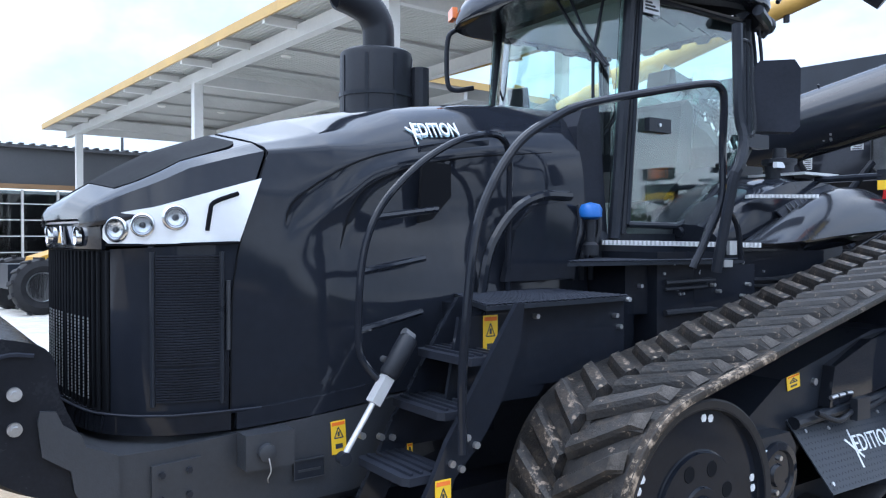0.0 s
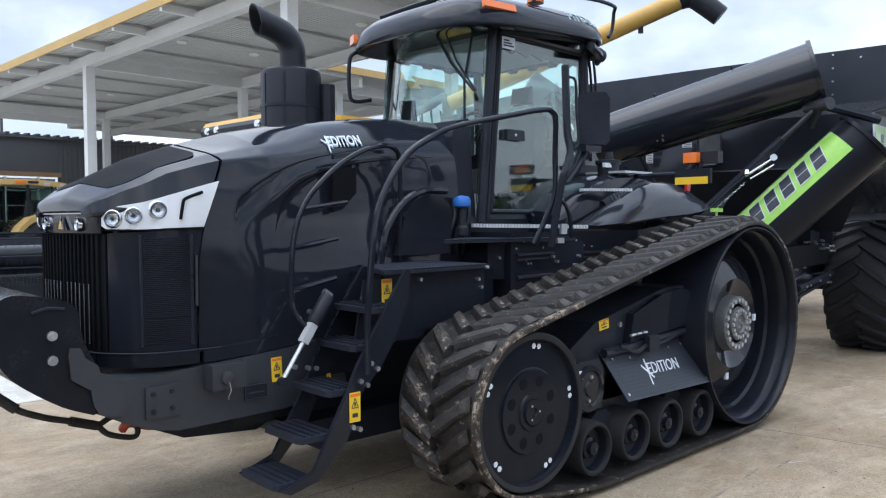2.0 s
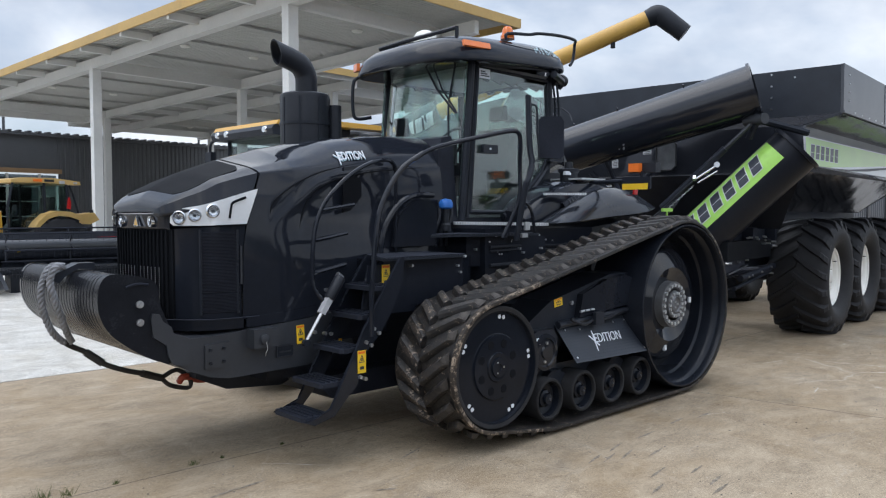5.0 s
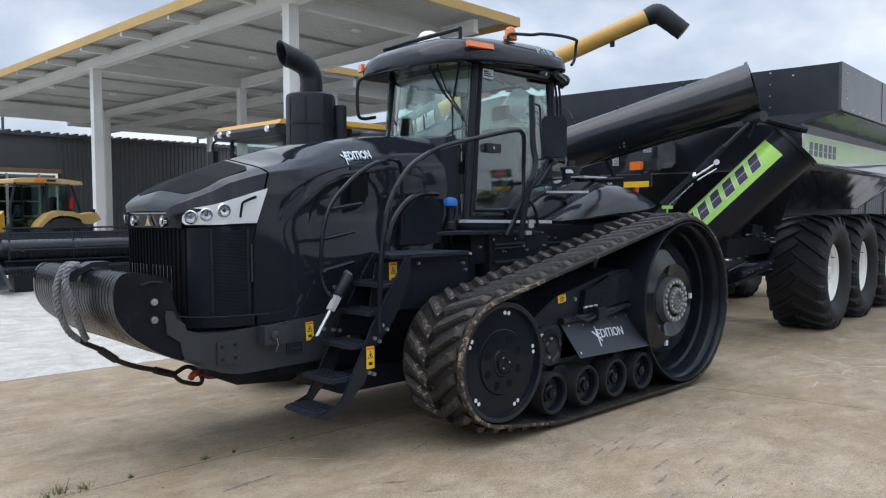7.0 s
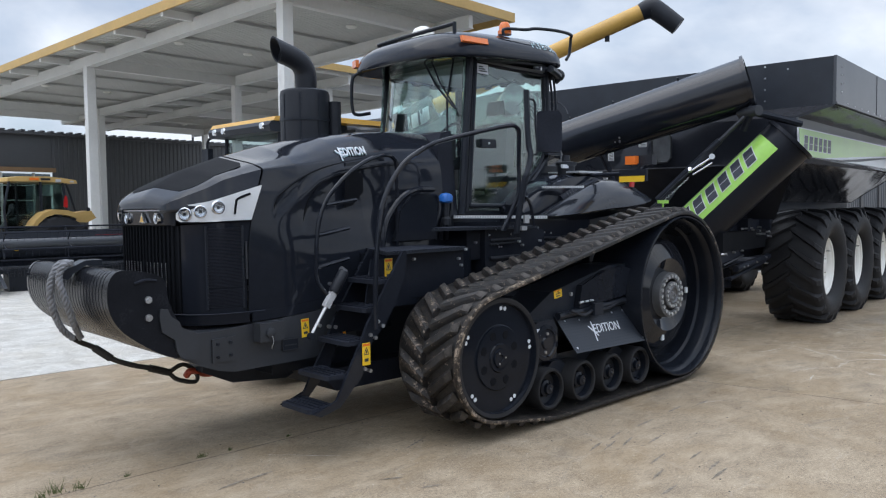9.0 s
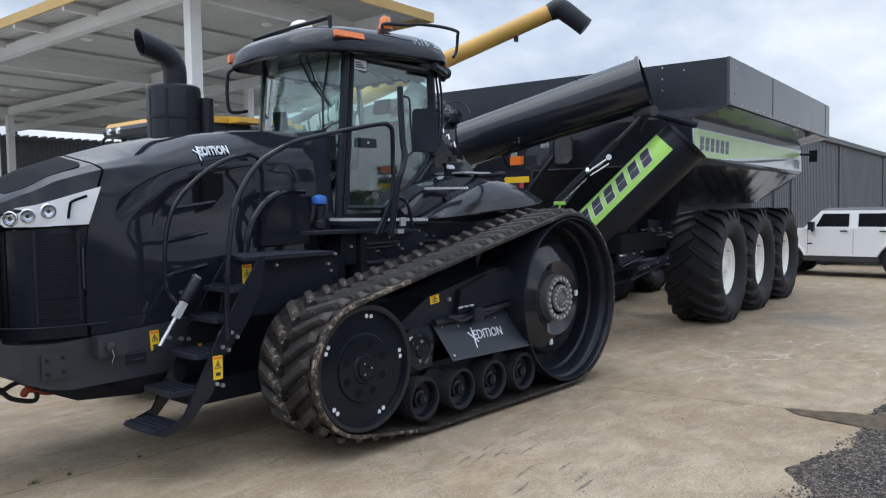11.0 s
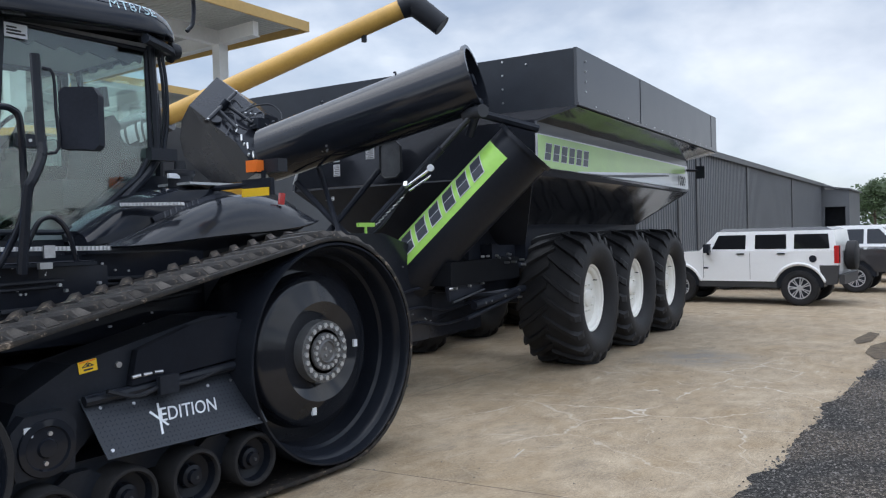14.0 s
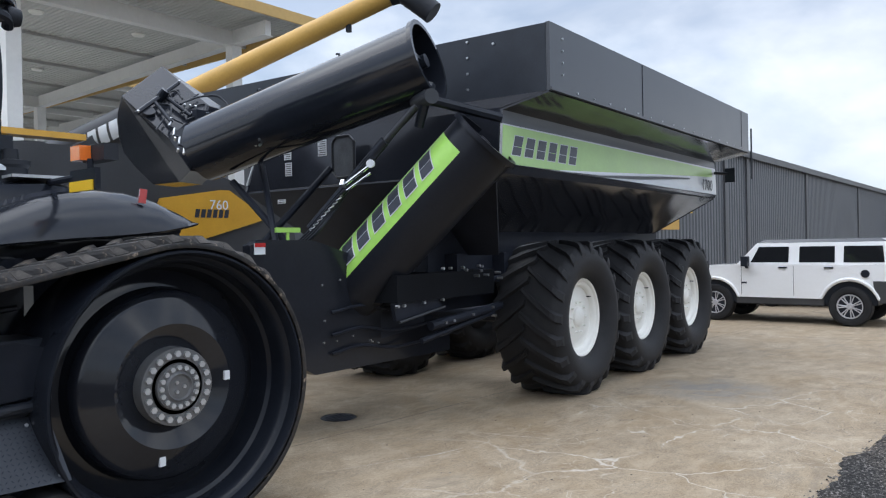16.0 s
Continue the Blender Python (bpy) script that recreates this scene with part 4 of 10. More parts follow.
def belt(parent, y0, y1, mirror, lug_stuff):
    xs, zs, dx, dz, length = even(belt_path(0.0), 220)
    bm = B()
    prof = ((y0, -0.015), (y0 - 0.004, 0.0), (y0, 0.016), (y1, 0.016), (y1 + 0.004, 0.0), (y1, -0.015))
    rows = [[(x - tz * o, y, z + tx * o) for y, o in prof] for x, z, tx, tz in zip(xs, zs, dx, dz)]
    rows.append(rows[0])
    loft(bm, rows, close=True, cap=False)
    bmesh.ops.remove_doubles(bm, verts=bm.verts, dist=1e-5)
    b = part("track_belt", bm, RUBBER_WORN, parent, "worn black rubber track belt, scuffed brown at the edge", smooth=True)
    if not lug_stuff:
        bm = B()
        prof = ((y0 - 0.007, -0.014), (y0 - 0.010, 0.0), (y0 - 0.006, 0.015), (y0 + 0.03, 0.0185))
        rows = [[(x - tz * o, y, z + tx * o) for y, o in prof] for x, z, tx, tz in zip(xs, zs, dx, dz)]
        k0 = next(i for i in range(len(rows)) if xs[i] < 0.55 and xs[i - 1] >= 0.55)
        loft(bm, [rows[(k0 + i) % len(rows)] for i in range(sum(1 for x in xs if x < 0.55))])
        solid(bm, 0.001)
        part("scuffed_edge", bm, EDGE, b, "brown scuffed belt edge")
    half, w = (y1 - y0) / 2, 0.038

    def lug_mesh(side):
        bm = B()
        secs = []
        for s in (0.14, 0.26, 0.6, 0.97):
            u = 0.17 - 0.25 * s ** 0.9
            y = s * half
            hgt = 0.05 if s > 0.15 else 0.004
            ww = w * (1.0 + 0.25 * s)
            secs.append([(u - ww * 1.4, y, -0.002), (u - ww * 1.08, y, hgt * 0.62), (u - ww * 0.72, y, hgt), (u + ww * 0.72, y, hgt), (u + ww * 1.08, y, hgt * 0.62), (u + ww * 1.4, y, -0.002)])
        if side:
            secs = [[(a, -b, c) for a, b, c in q] for q in secs]
        loft(bm, secs, close=True)
        return bm
    n = 57
    lx, lz, tx, tz, _ = even(belt_path(0.016), n * 2)
    first = [None, None]
    joined = B()
    for i in range(n * 2):
        side = i % 2
        m = Matrix(((tx[i], 0, -tz[i], lx[i]), (0, 1, 0, y1 if side else y0), (tz[i], 0, tx[i], lz[i]), (0, 0, 0, 1)))
        if lug_stuff:
            k = len(joined.verts)
            q = lug_mesh(side)
            me = bpy.data.meshes.new("t")
            q.to_mesh(me)
            q.free()
            me.transform(m)
            joined.from_mesh(me)
            bpy.data.meshes.remove(me)
        elif first[side] is None:
            first[side] = part("tread_lug", lug_mesh(side), RUBBER_WORN, b, m=m)
        else:
            again(first[side], m, b)
    if lug_stuff:
        tagged(part("tread_lug", joined, RUBBER_WORN, b), kind="stuff")
    else:
        joined.free()
    # scuffed end faces of the outer lugs, coloured paler as if lit
    if not lug_stuff:
        pad = None
        for i in range(0, n * 2, 2):
            m = Matrix(((tx[i], 0, -tz[i], lx[i]), (0, 1, 0, y0), (tz[i], 0, tx[i], lz[i]), (0, 0, 0, 1)))
            if pad is None:
                bm = B()
                ua, ub = 0.17 - 0.25 * 0.14 ** 0.9, 0.17 - 0.25 * 0.26 ** 0.9
                q = [(ua - 0.042, 0.14 * half - 0.003, 0.004), (ua + 0.042, 0.14 * half - 0.003, 0.004), (ub + 0.026, 0.26 * half - 0.003, 0.052), (ub - 0.026, 0.26 * half - 0.003, 0.052)]
                loft(bm, [q, [(a, b + 0.006, c - 0.002) for a, b, c in q]], close=True)
                pad = part("lug_end", bm, LITSCUFF, b, "scuffed rubber, coloured paler for the light on the lug ends", m=m)
            else:
                again(pad, m, b)
    return b


belt(tractor, -0.04, 0.66, False, False)
belt(tractor, 2 * YH - 0.66, 2 * YH + 0.04, True, True)


def bolt_ring(parent, c, r, n, size, y, mat=STEEL, a0=0.0, pair=0.0, name="bolt"):
    first = None
    for i in range(n):
        for s in ((-1, 1) if pair else (0,)):
            a = a0 + 2 * math.pi * i / n + s * pair
            m = pose(c[0] + r * math.cos(a), y, c[1] + r * math.sin(a))
            if first is None:
                bm = B()
                rod(bm, (0, 0.01, 0), (0, -size * 0.7, 0), size, 6)
                first = part(name, bm, mat, parent, m=m)
            else:
                again(first, m, parent)


def idler(parent, flip=False):
    x, z = IDLER
    bm = B()
    lathe(bm, [(0.02, 0.50), (-0.012, 0.50), (-0.02, 0.49), (-0.015, 0.462), (0.035, 0.452), (0.05, 0.44), (0.05, 0.40), (0.03, 0.33), (0.024, 0.29), (0.016, 0.275),
               (0.0, 0.268), (0.0, 0.125), (-0.012, 0.118), (-0.012, 0.095), (-0.01, 0.085), (-0.025, 0.08), (-0.025, 0.03), (-0.015, 0.025), (-0.015, 0.0)], "y", 64, (x, 0, z))
    w = part("idler_wheel", bm, IDLERBLACK, parent, "gloss black steel idler wheel", smooth=True)
    bm = B()
    lathe(bm, [(0.60, 0.45), (0.60, 0.508), (-0.018, 0.508), (-0.024, 0.50), (-0.018, 0.47), (0.60, 0.45)], "y", 64, (x, 0, z))
    part("tyre_band", bm, TYRE, w, smooth=True)
    # flat dark discs stand in for the shade in the hub holes
    hole = None
    for i in range(8):
        a = 2 * math.pi * (i + 0.5) / 8
        m = pose(x + 0.205 * math.cos(a), -0.0025, z + 0.205 * math.sin(a))
        if hole is None:
            bm = B()
            lathe(bm, [(0.0, 0.0), (0.0, 0.028), (-0.001, 0.034), (0.003, 0.038)], "y", 14)
            hole = part("hub_hole", bm, CREASE, w, m=m)
        else:
            again(hole, m, w)
    # dark blocks on the face stand in for the rim's shaded notches
    slot = None
    for i in range(12):
        a = 2 * math.pi * i / 12 + 0.2
        m = pose(x, 0, z, 0, -math.degrees(a), 0)
        if slot is None:
            bm = B()
            prism(bm, [(0.400, -0.045), (0.448, -0.035), (0.448, 0.035), (0.400, 0.045)], "y", 0.03, 0.047)
            slot = part("rim_slot", bm, CREASE, w, m=m)
        else:
            again(slot, m, w)
    bolt_ring(w, IDLER, 0.418, 5, 0.019, 0.03, a0=0.15, pair=0.06, mat=LETTER)
    bolt_ring(w, IDLER, 0.05, 3, 0.008, -0.024)
    return w


idler(tractor)


def drive_wheel(parent):
    x, z = DRIVE
    bm = B()
    lathe(bm, [(0.62, 0.84), (0.62, 0.885), (-0.03, 0.885), (-0.045, 0.878), (-0.045, 0.864), (-0.02, 0.852), (0.03, 0.845), (0.055, 0.818), (0.10, 0.803), (0.20, 0.797), (0.225, 0.775), (0.36, 0.768), (0.40, 0.75)], "y", 80, (x, 0, z))
    w = part("drive_wheel", bm, DISC, parent, "deep black steel drive wheel", smooth=True)
    bm = B()
    lathe(bm, [(0.42, 0.79), (0.392, 0.755), (0.375, 0.645), (0.31, 0.628), (0.245, 0.616), (0.228, 0.60), (0.215, 0.57), (0.155, 0.42), (0.149, 0.405), (0.155, 0.392), (0.205, 0.275), (0.21, 0.262), (0.21, 0.0)], "y", 72, (x, 0, z))
    part("wheel_dish", bm, DISHBLACK, w, smooth=True)
    bm = B()
    lathe(bm, [(0.215, 0.257), (0.135, 0.25), (0.125, 0.245), (0.125, 0.178), (0.13, 0.17), (0.13, 0.155), (0.10, 0.15), (0.10, 0.10), (0.085, 0.085), (0.10, 0.075), (0.10, 0.0)], "y", 48, (x, 0, z))
    hub = part("hub", bm, CASTING, w, "bare grey steel hub", smooth=True)
    bolt_ring(hub, DRIVE, 0.213, 20, 0.022, 0.115, mat=BRIGHTBOLT)
    bolt_ring(hub, DRIVE, 0.125, 16, 0.017, 0.095, mat=BRIGHTBOLT)
    bolt_ring(hub, DRIVE, 0.035, 3, 0.012, 0.095)
    bm = B()
    lathe(bm, [(0.124, 0.252), (0.118, 0.25), (0.118, 0.18), (0.124, 0.178)], "y", 48, (x, 0, z))
    part("bolt_flange", bm, CASTING, hub, "pale steel flange")
    for a, r in ((0.05, 0.385), (-1.75, 0.485)):
        bm = B()
        box(bm, -0.02, 0.02, 0.140 if r < 0.45 else 0.165, 0.160 if r < 0.45 else 0.19, -0.03, 0.03)
        part("tag", bm, LETTER, w, "small white tag", m=pose(x + r * math.cos(a), 0, z + r * math.sin(a)))


drive_wheel(tractor)


def roller(parent, x, z=0.312, r=0.194):
    bm = B()
    lathe(bm, [(0.55, r), (0.02, r), (0.002, r - 0.010), (0.0, r - 0.028), (0.010, r - 0.036), (0.03, r - 0.038)], "y", 36, cap=False)
    w = part("track_roller", bm, RUBBER, parent, "rubber-tyred black roller", m=pose(x, 0.0, z), smooth=True)
    bm = B()
    lathe(bm, [(0.022, r - 0.036), (0.085, r - 0.05), (0.10, 0.085), (0.06, 0.075), (0.052, 0.05), (0.02, 0.046), (0.016, 0.02), (0.016, 0.0)], "y", 30, cap=False)
    rim = part("roller_hub", bm, DISC, w, smooth=True)
    bm = B()
    rod(bm, (0, 0.018, 0), (0, 0.004, 0), 0.012, 6)
    part("bolt", bm, GREY, rim)
    return w


for rx in (0.70, 1.20, 1.68, 2.17):
    roller(tractor, rx)

# undercarriage between the wheels
bm = B()
prism(bm, [(0.45, 0.62), (0.62, 0.98), (0.95, 1.16), (1.9, 1.36), (2.22, 1.36), (2.25, 1.0), (2.05, 0.9), (1.2, 0.86), (0.9, 0.55), (0.6, 0.45)], "y", 0.20, 0.58)
part("track_beam", bm, SATIN, tractor, bevel=0.025)
bm = B()
prism(bm, [(0.30, 0.50), (0.45, 0.95), (1.3, 1.02), (2.2, 1.0), (2.3, 0.52), (1.2, 0.42)], "y", 0.585, 0.62)
part("inner_frame", bm, SATIN, tractor)
bm = B()
prism(bm, [(1.30, 0.98), (1.95, 1.03), (2.20, 1.05), (2.24, 1.30), (2.05, 1.35), (1.75, 1.32), (1.35, 1.20)], "y", 0.13, 0.198)
part("beam_cover", bm, BLACK, tractor, bevel=0.02)
bm = B()
prism(bm, [(0.5, 0.40), (2.35, 0.40), (2.35, 0.50), (2.1, 0.56), (0.8, 0.56)], "y", 0.22, 0.52)
part("bogie_beam", bm, SATIN, tractor, bevel=0.015)
for bx0 in (0.95, 1.92):
    bm = B()
    prism(bm, [(bx0 - 0.34, 0.22), (bx0 - 0.28, 0.38), (bx0 - 0.06, 0.52), (bx0 + 0.06, 0.52), (bx0 + 0.28, 0.38), (bx0 + 0.34, 0.22), (bx0 + 0.2, 0.22), (bx0, 0.34), (bx0 - 0.2, 0.22)], "y", 0.14, 0.2)
    part("bogie_arm", bm, SATIN, tractor, bevel=0.01)
bm = B()
prism(bm, [(0.56, 0.56), (0.54, 0.84), (0.62, 0.92), (0.86, 0.92), (0.92, 0.84), (0.90, 0.56)], "y", 0.10, 0.2)
plate = part("tension_bracket", bm, SATIN, tractor, bevel=0.012)
bm = B()
lathe(bm, [(0.098, 0.17), (0.085, 0.165), (0.08, 0.13), (0.095, 0.12), (0.095, 0.06), (0.08, 0.05), (0.08, 0.0)], "y", 30, (0.74, 0, 0.72))
part("pivot_cap", bm, BLACK, plate, smooth=True)
bolt_ring(plate, (0.74, 0.72), 0.085, 2, 0.014, 0.09, a0=1.4)
bm = B()
box(bm, 0.61, 0.66, 0.09, 0.098, 0.80, 0.86)
part("tag", bm, LETTER, plate, "small white tag")
bm = B()
rod(bm, (0.55, 0.3, 0.72), (1.0, 0.3, 0.72), 0.07, 14)
rod(bm, (1.0, 0.16, 0.93), (2.2, 0.16, 0.99), 0.035, 10)
part("tension_cylinder", bm, SATIN, tractor)
bm = B()
tube(bm, [(1.12, 0.10, 0.98), (1.3, 0.08, 0.92), (1.5, 0.1, 0.95), (1.75, 0.12, 0.94), (2.0, 0.14, 0.98)], 0.016, 8, 4)
part("hose", bm, PLASTIC, tractor)
bm = B()
box(bm, 1.46, 1.60, 0.06, 0.10, 0.90, 1.02)
part("plate_bracket", bm, SATIN, tractor, bevel=0.006)
bm = B()
for k in range(3):
    rod(bm, (1.30 + 0.08 * k, 0.125, 1.035 + 0.004 * k), (1.36 + 0.08 * k, 0.125, 1.04), 0.012, 8)
part("fitting", bm, STEEL, tractor)

# chequered step plate with its lettering
pbl, pbr, ptl, ptr = Vector((1.03, -0.04, 0.60)), Vector((2.25, -0.04, 0.575)), Vector((0.99, 0.20, 0.945)), Vector((2.22, 0.20, 0.92))
pn = (pbr - pbl).cross(ptl - pbl).normalized()
bm = B()
loft(bm, [[pbl, pbr, ptr, ptl], [p - pn * 0.008 for p in (pbl, pbr, ptr, ptl)]], close=True)
step_plate = part("chequer_plate", bm, PLATE, tractor, "dark grey chequered step plate with white lettering")
bm = B()
ex, ey = (pbr - pbl).normalized(), (ptl - pbl).normalized()
for i in range(38):
    for j in range(13):
        c = pbl + ex * (0.03 + i * 0.031) + ey * (0.025 + j * 0.031) + pn * 0.0012
        if c.dot(ex) - pbl.dot(ex) > 1.19:
            continue
        d = (ex + ey * (1 if (i + j) % 2 else -1)).normalized()
        s = pn.cross(d)
        bm.faces.new([bm.verts.new(c + q) for q in (-0.012 * d, -0.0035 * s, 0.012 * d, 0.0035 * s)])
tagged(part("raised_pattern", bm, DEEP, step_plate), kind="stuff")
for px, py in ((0.05, 0.05), (1.17, 0.04), (0.32, 0.33), (0.9, 0.36), (1.1, 0.37), (0.1, 0.34)):
    c = pbl + ex * px + ey * py
    bm = B()
    rod(bm, c - pn * 0.004, c + pn * 0.006, 0.011, 8)
    part("bolt", bm, STEEL, step_plate)


def edition(parent, o, xdir, updir, size, mat, tall=1.0):
    """The word EDITION behind a tall crossed stroke mark."""
    m = plane_pose(o, xdir, updir)
    words("lettering", "EDITION", mat, parent, m @ pose(size * 0.72, 0, 0.0015), size * 1.08 * tall, shear=0.3, stretch=0.84 / tall, bold=size * (0.0 if tall == 1.0 else 0.02))
    bm = B()
    prism(bm, [(-1.24, -1.0), (-1.11, -1.0), (-0.76, 0.72), (-0.89, 0.72)], "z", 0.0, 0.003, m @ Matrix.Scale(size, 4))
    prism(bm, [(-1.5, 0.3), (-1.36, 0.36), (-0.62, -0.56), (-0.74, -0.62)], "z", 0.0005, 0.0035, m @ Matrix.Scale(size, 4))
    part("cross_mark", bm, mat, parent)


edition(step_plate, pbl + ex * 0.57 + ey * 0.21 + pn * 0.002, ex, ey, 0.125, LETTER)


def sticker(parent, o, xdir, updir, w, h, name="warning_sticker"):
    """Yellow warning sticker with a red-orange head, a triangle and a dark pictogram."""
    m = plane_pose(o, xdir, updir)
    bm = B()
    box(bm, -w / 2, w / 2, -h / 2, h / 2, -0.002, 0.002, m)
    s = part(name, bm, STICKER, parent, "yellow warning sticker")
    bm = B()
    box(bm, -w * 0.44, w * 0.44, h * 0.36, h * 0.46, 0.002, 0.003, m)
    part("head_bar", bm, ORANGE, s)
    bm = B()
    for a, b in (((-0.3, -0.02), (0.0, 0.3)), ((0.0, 0.3), (0.3, -0.02)), ((0.3, -0.02), (-0.3, -0.02))):
        rod(bm, m @ Vector((a[0] * w, a[1] * h, 0.0025)), m @ Vector((b[0] * w, b[1] * h, 0.0025)), 0.003, 4)
    part("triangle", bm, DARKLET, s)
    bm = B()
    box(bm, -w * 0.25, w * 0.25, -h * 0.34, -h * 0.2, 0.002, 0.003, m)
    part("text_bar", bm, DARKLET, s)
    bm = B()
    box(bm, -w * 0.07, w * 0.07, h * 0.03, h * 0.17, 0.002, 0.003, m)
    part("pictogram", bm, DARKLET, s)
    return s


sticker(tractor, (1.05, 0.195, 1.14), (1, 0, 0.12), (0, 0, 1), 0.12, 0.075)
bm = B()
rod(bm, (1.25, 0.20, 1.12), (1.25, 0.18, 1.12), 0.02, 12)
part("plug", bm, STEEL, tractor)

# ---- chassis, bumper and front weights ----
bm = B()
box(bm, -1.3, 3.9, YH - 0.42, YH + 0.42, 0.55, 1.25)
part("chassis", bm, SATIN, tractor, bevel=0.03)
bm = B()
prism(bm, [(-1.0, 0.56), (-0.8, 0.36), (3.3, 0.36), (3.6, 0.56)], "y", YH - 0.66, YH + 0.66)
part("belly_pan", bm, DEEP, tractor, bevel=0.02)
for ya, yb in ((0.66, YH - 0.42), (YH + 0.42, 2 * YH - 0.66)):
    bm = B()
    rod(bm, (3.0, ya, 0.969), (3.0, yb, 0.969), 0.24, 24)
    part("axle", bm, SATIN, tractor)
    bm = B()
    box(bm, 0.9, 1.9, ya - 0.1, yb, 0.75, 1.1)
    part("cross_beam", bm, SATIN, tractor)
bm = B()
prism(bm, [(-2.25, 0.86), (-2.33, 0.90), (-2.33, 1.0), (-2.28, 1.04), (-1.95, 1.04), (-1.1, 1.10), (-0.72, 1.14), (-0.62, 0.82), (-1.1, 0.71), (-1.82, 0.70), (-1.97, 0.73), (-2.12, 0.79)], "y", 1.14, 2 * YH - 1.14)
bumper = part("front_frame", bm, GREY, tractor, "charcoal cast front frame", bevel=0.045)
for yy in (1.115, 2 * YH - 1.175):
    bm = B()
    prism(bm, [(-2.416, 1.085), (-2.431, 1.218), (-2.422, 1.257), (-2.368, 1.25), (-2.344, 1.195), (-2.281, 1.148), (-2.265, 1.10), (-2.19, 1.07), (-2.15, 1.05), (-2.14, 0.845), (-2.205, 0.853), (-2.275, 0.874), (-2.305, 0.93), (-2.318, 1.016)], "y", yy, yy + 0.06)
    part("hook_bracket", bm, GREY, bumper, bevel=0.012)
bm = B()
prism(bm, [(-2.02, 0.80), (-2.02, 0.98), (-1.82, 0.99), (-1.82, 0.80)], "y", 1.122, 1.139)
pad = part("bolt_pad", bm, GREY, bumper, bevel=0.005)
for bx0, bz0 in ((-1.98, 0.94), (-1.87, 0.945), (-1.98, 0.84), (-1.87, 0.845)):
    bm = B()
    rod(bm, (bx0, 1.13, bz0), (bx0, 1.108, bz0), 0.014, 6)
    part("bolt", bm, SATIN, pad)
bm = B()
box(bm, -1.66, -1.44, 1.03, 1.139, 0.92, 1.07)
lock = part("socket_box", bm, GREY, bumper, bevel=0.03)
bm = B()
lathe(bm, [(1.032, 0.04), (1.005, 0.038), (1.0, 0.02), (1.0, 0.0)], "y", 20, (-1.57, 0, 0.99))
part("socket_cap", bm, GREY, lock, smooth=True)
bm = B()
tube(bm, [(-1.57, 1.0, 0.97), (-1.565, 0.99, 0.92), (-1.575, 1.0, 0.885), (-1.565, 1.02, 0.86)], 0.0028, 6, 4)
part("chain", bm, STEEL, lock)
bm = B()
box(bm, -1.40, -1.25, 1.125, 1.139, 0.81, 0.90)
plt = part("serial_plate", bm, SATIN, bumper, "dark serial plate in a bright frame")
bm = B()
for a in ((-1.40, -1.25, 0.896, 0.901), (-1.40, -1.25, 0.809, 0.814), (-1.403, -1.398, 0.809, 0.901), (-1.252, -1.247, 0.809, 0.901), (-1.38, -1.27, 0.845, 0.855)):
    box(bm, a[0], a[1], 1.119, 1.1245, a[2], a[3])
part("plate_frame", bm, GREY, plt)
sticker(bumper, (-1.17, 1.136, 0.973), (1, 0, 0.05), (0, 0, 1), 0.075, 0.155)
# front coupling and red hook
bm = B()
prism(bm, [(-1.80, 0.60), (-1.52, 0.47), (-0.98, 0.425), (-0.85, 0.48), (-0.8, 0.62), (-1.78, 0.70)], "y", 1.75, 2 * YH - 1.75)
part("tow_block", bm, SATIN, tractor, bevel=0.02)

weights = thing("front_weights", "stack of black ribbed front ballast weights with a tow rope", "weights")
n_w = 29


def weight_profile(s=1.0):
    cx, cz = -2.62, 1.2
    pts = [(-2.30, 0.875), (-2.46, 0.945), (-2.64, 1.07), (-2.735, 1.17), (-2.785, 1.29), (-2.79, 1.42), (-2.76, 1.51), (-2.69, 1.552), (-2.54, 1.535), (-2.42, 1.50), (-2.37, 1.44), (-2.35, 1.3), (-2.27, 1.1), (-2.26, 0.92)]
    fine = smooth_path([(px, 0, pz) for px, pz in pts + pts[:1]], 3)[:-1]
    return [(cx + (q.x - cx) * s, cz + (q.z - cz) * s) for q in fine]


w_m = None
for i in range(n_w):
    ya = 1.18 + i * 0.0592
    if w_m is None:
        bm = B()
        prism(bm, weight_profile(0.985), "y", 0.006, 0.053)
        w_m = part("weight_plate", bm, WEIGHTBLACK, weights, m=pose(0, ya, 0), bevel=0.017, smooth=True)
    else:
        again(w_m, pose(0, ya, 0))
bm = B()
prism(bm, weight_profile(1.0), "y", 1.135, 1.178)
endp = part("end_weight", bm, WEIGHTBLACK, weights, "smooth black end weight", bevel=0.014)
bm = B()
prism(bm, weight_profile(1.0), "y", 2.905, 2.945)
part("end_weight", bm, BLACK, weights, bevel=0.014)
for bz0 in (1.33, 1.20):
    bm = B()
    rod(bm, (-2.505, 1.14, bz0), (-2.505, 1.118, bz0), 0.026, 14)
    rod(bm, (-2.505, 1.12, bz0), (-2.505, 1.106, bz0), 0.014, 6)
    part("bolt", bm, STEEL, endp)
bm = B()
tube(bm, [(-2.60, 1.131, 1.455), (-2.52, 1.13, 1.475), (-2.44, 1.131, 1.465)], 0.01, 6, 3)
part("grip", bm, DEEP, endp)
bm = B()
prism(bm, [(-2.89, 1.475), (-2.892, 1.515), (-2.836, 1.54), (-2.70, 1.60), (-2.58, 1.60), (-2.58, 1.555), (-2.70, 1.56), (-2.80, 1.50), (-2.83, 1.46)], "y", 1.78, 1.92)
part("clamp_bar", bm, SATIN, weights, bevel=0.01)
rope = thing("tow_rope", "grey steel tow rope slung over the weights to the red hook", "rope")
bm = B()
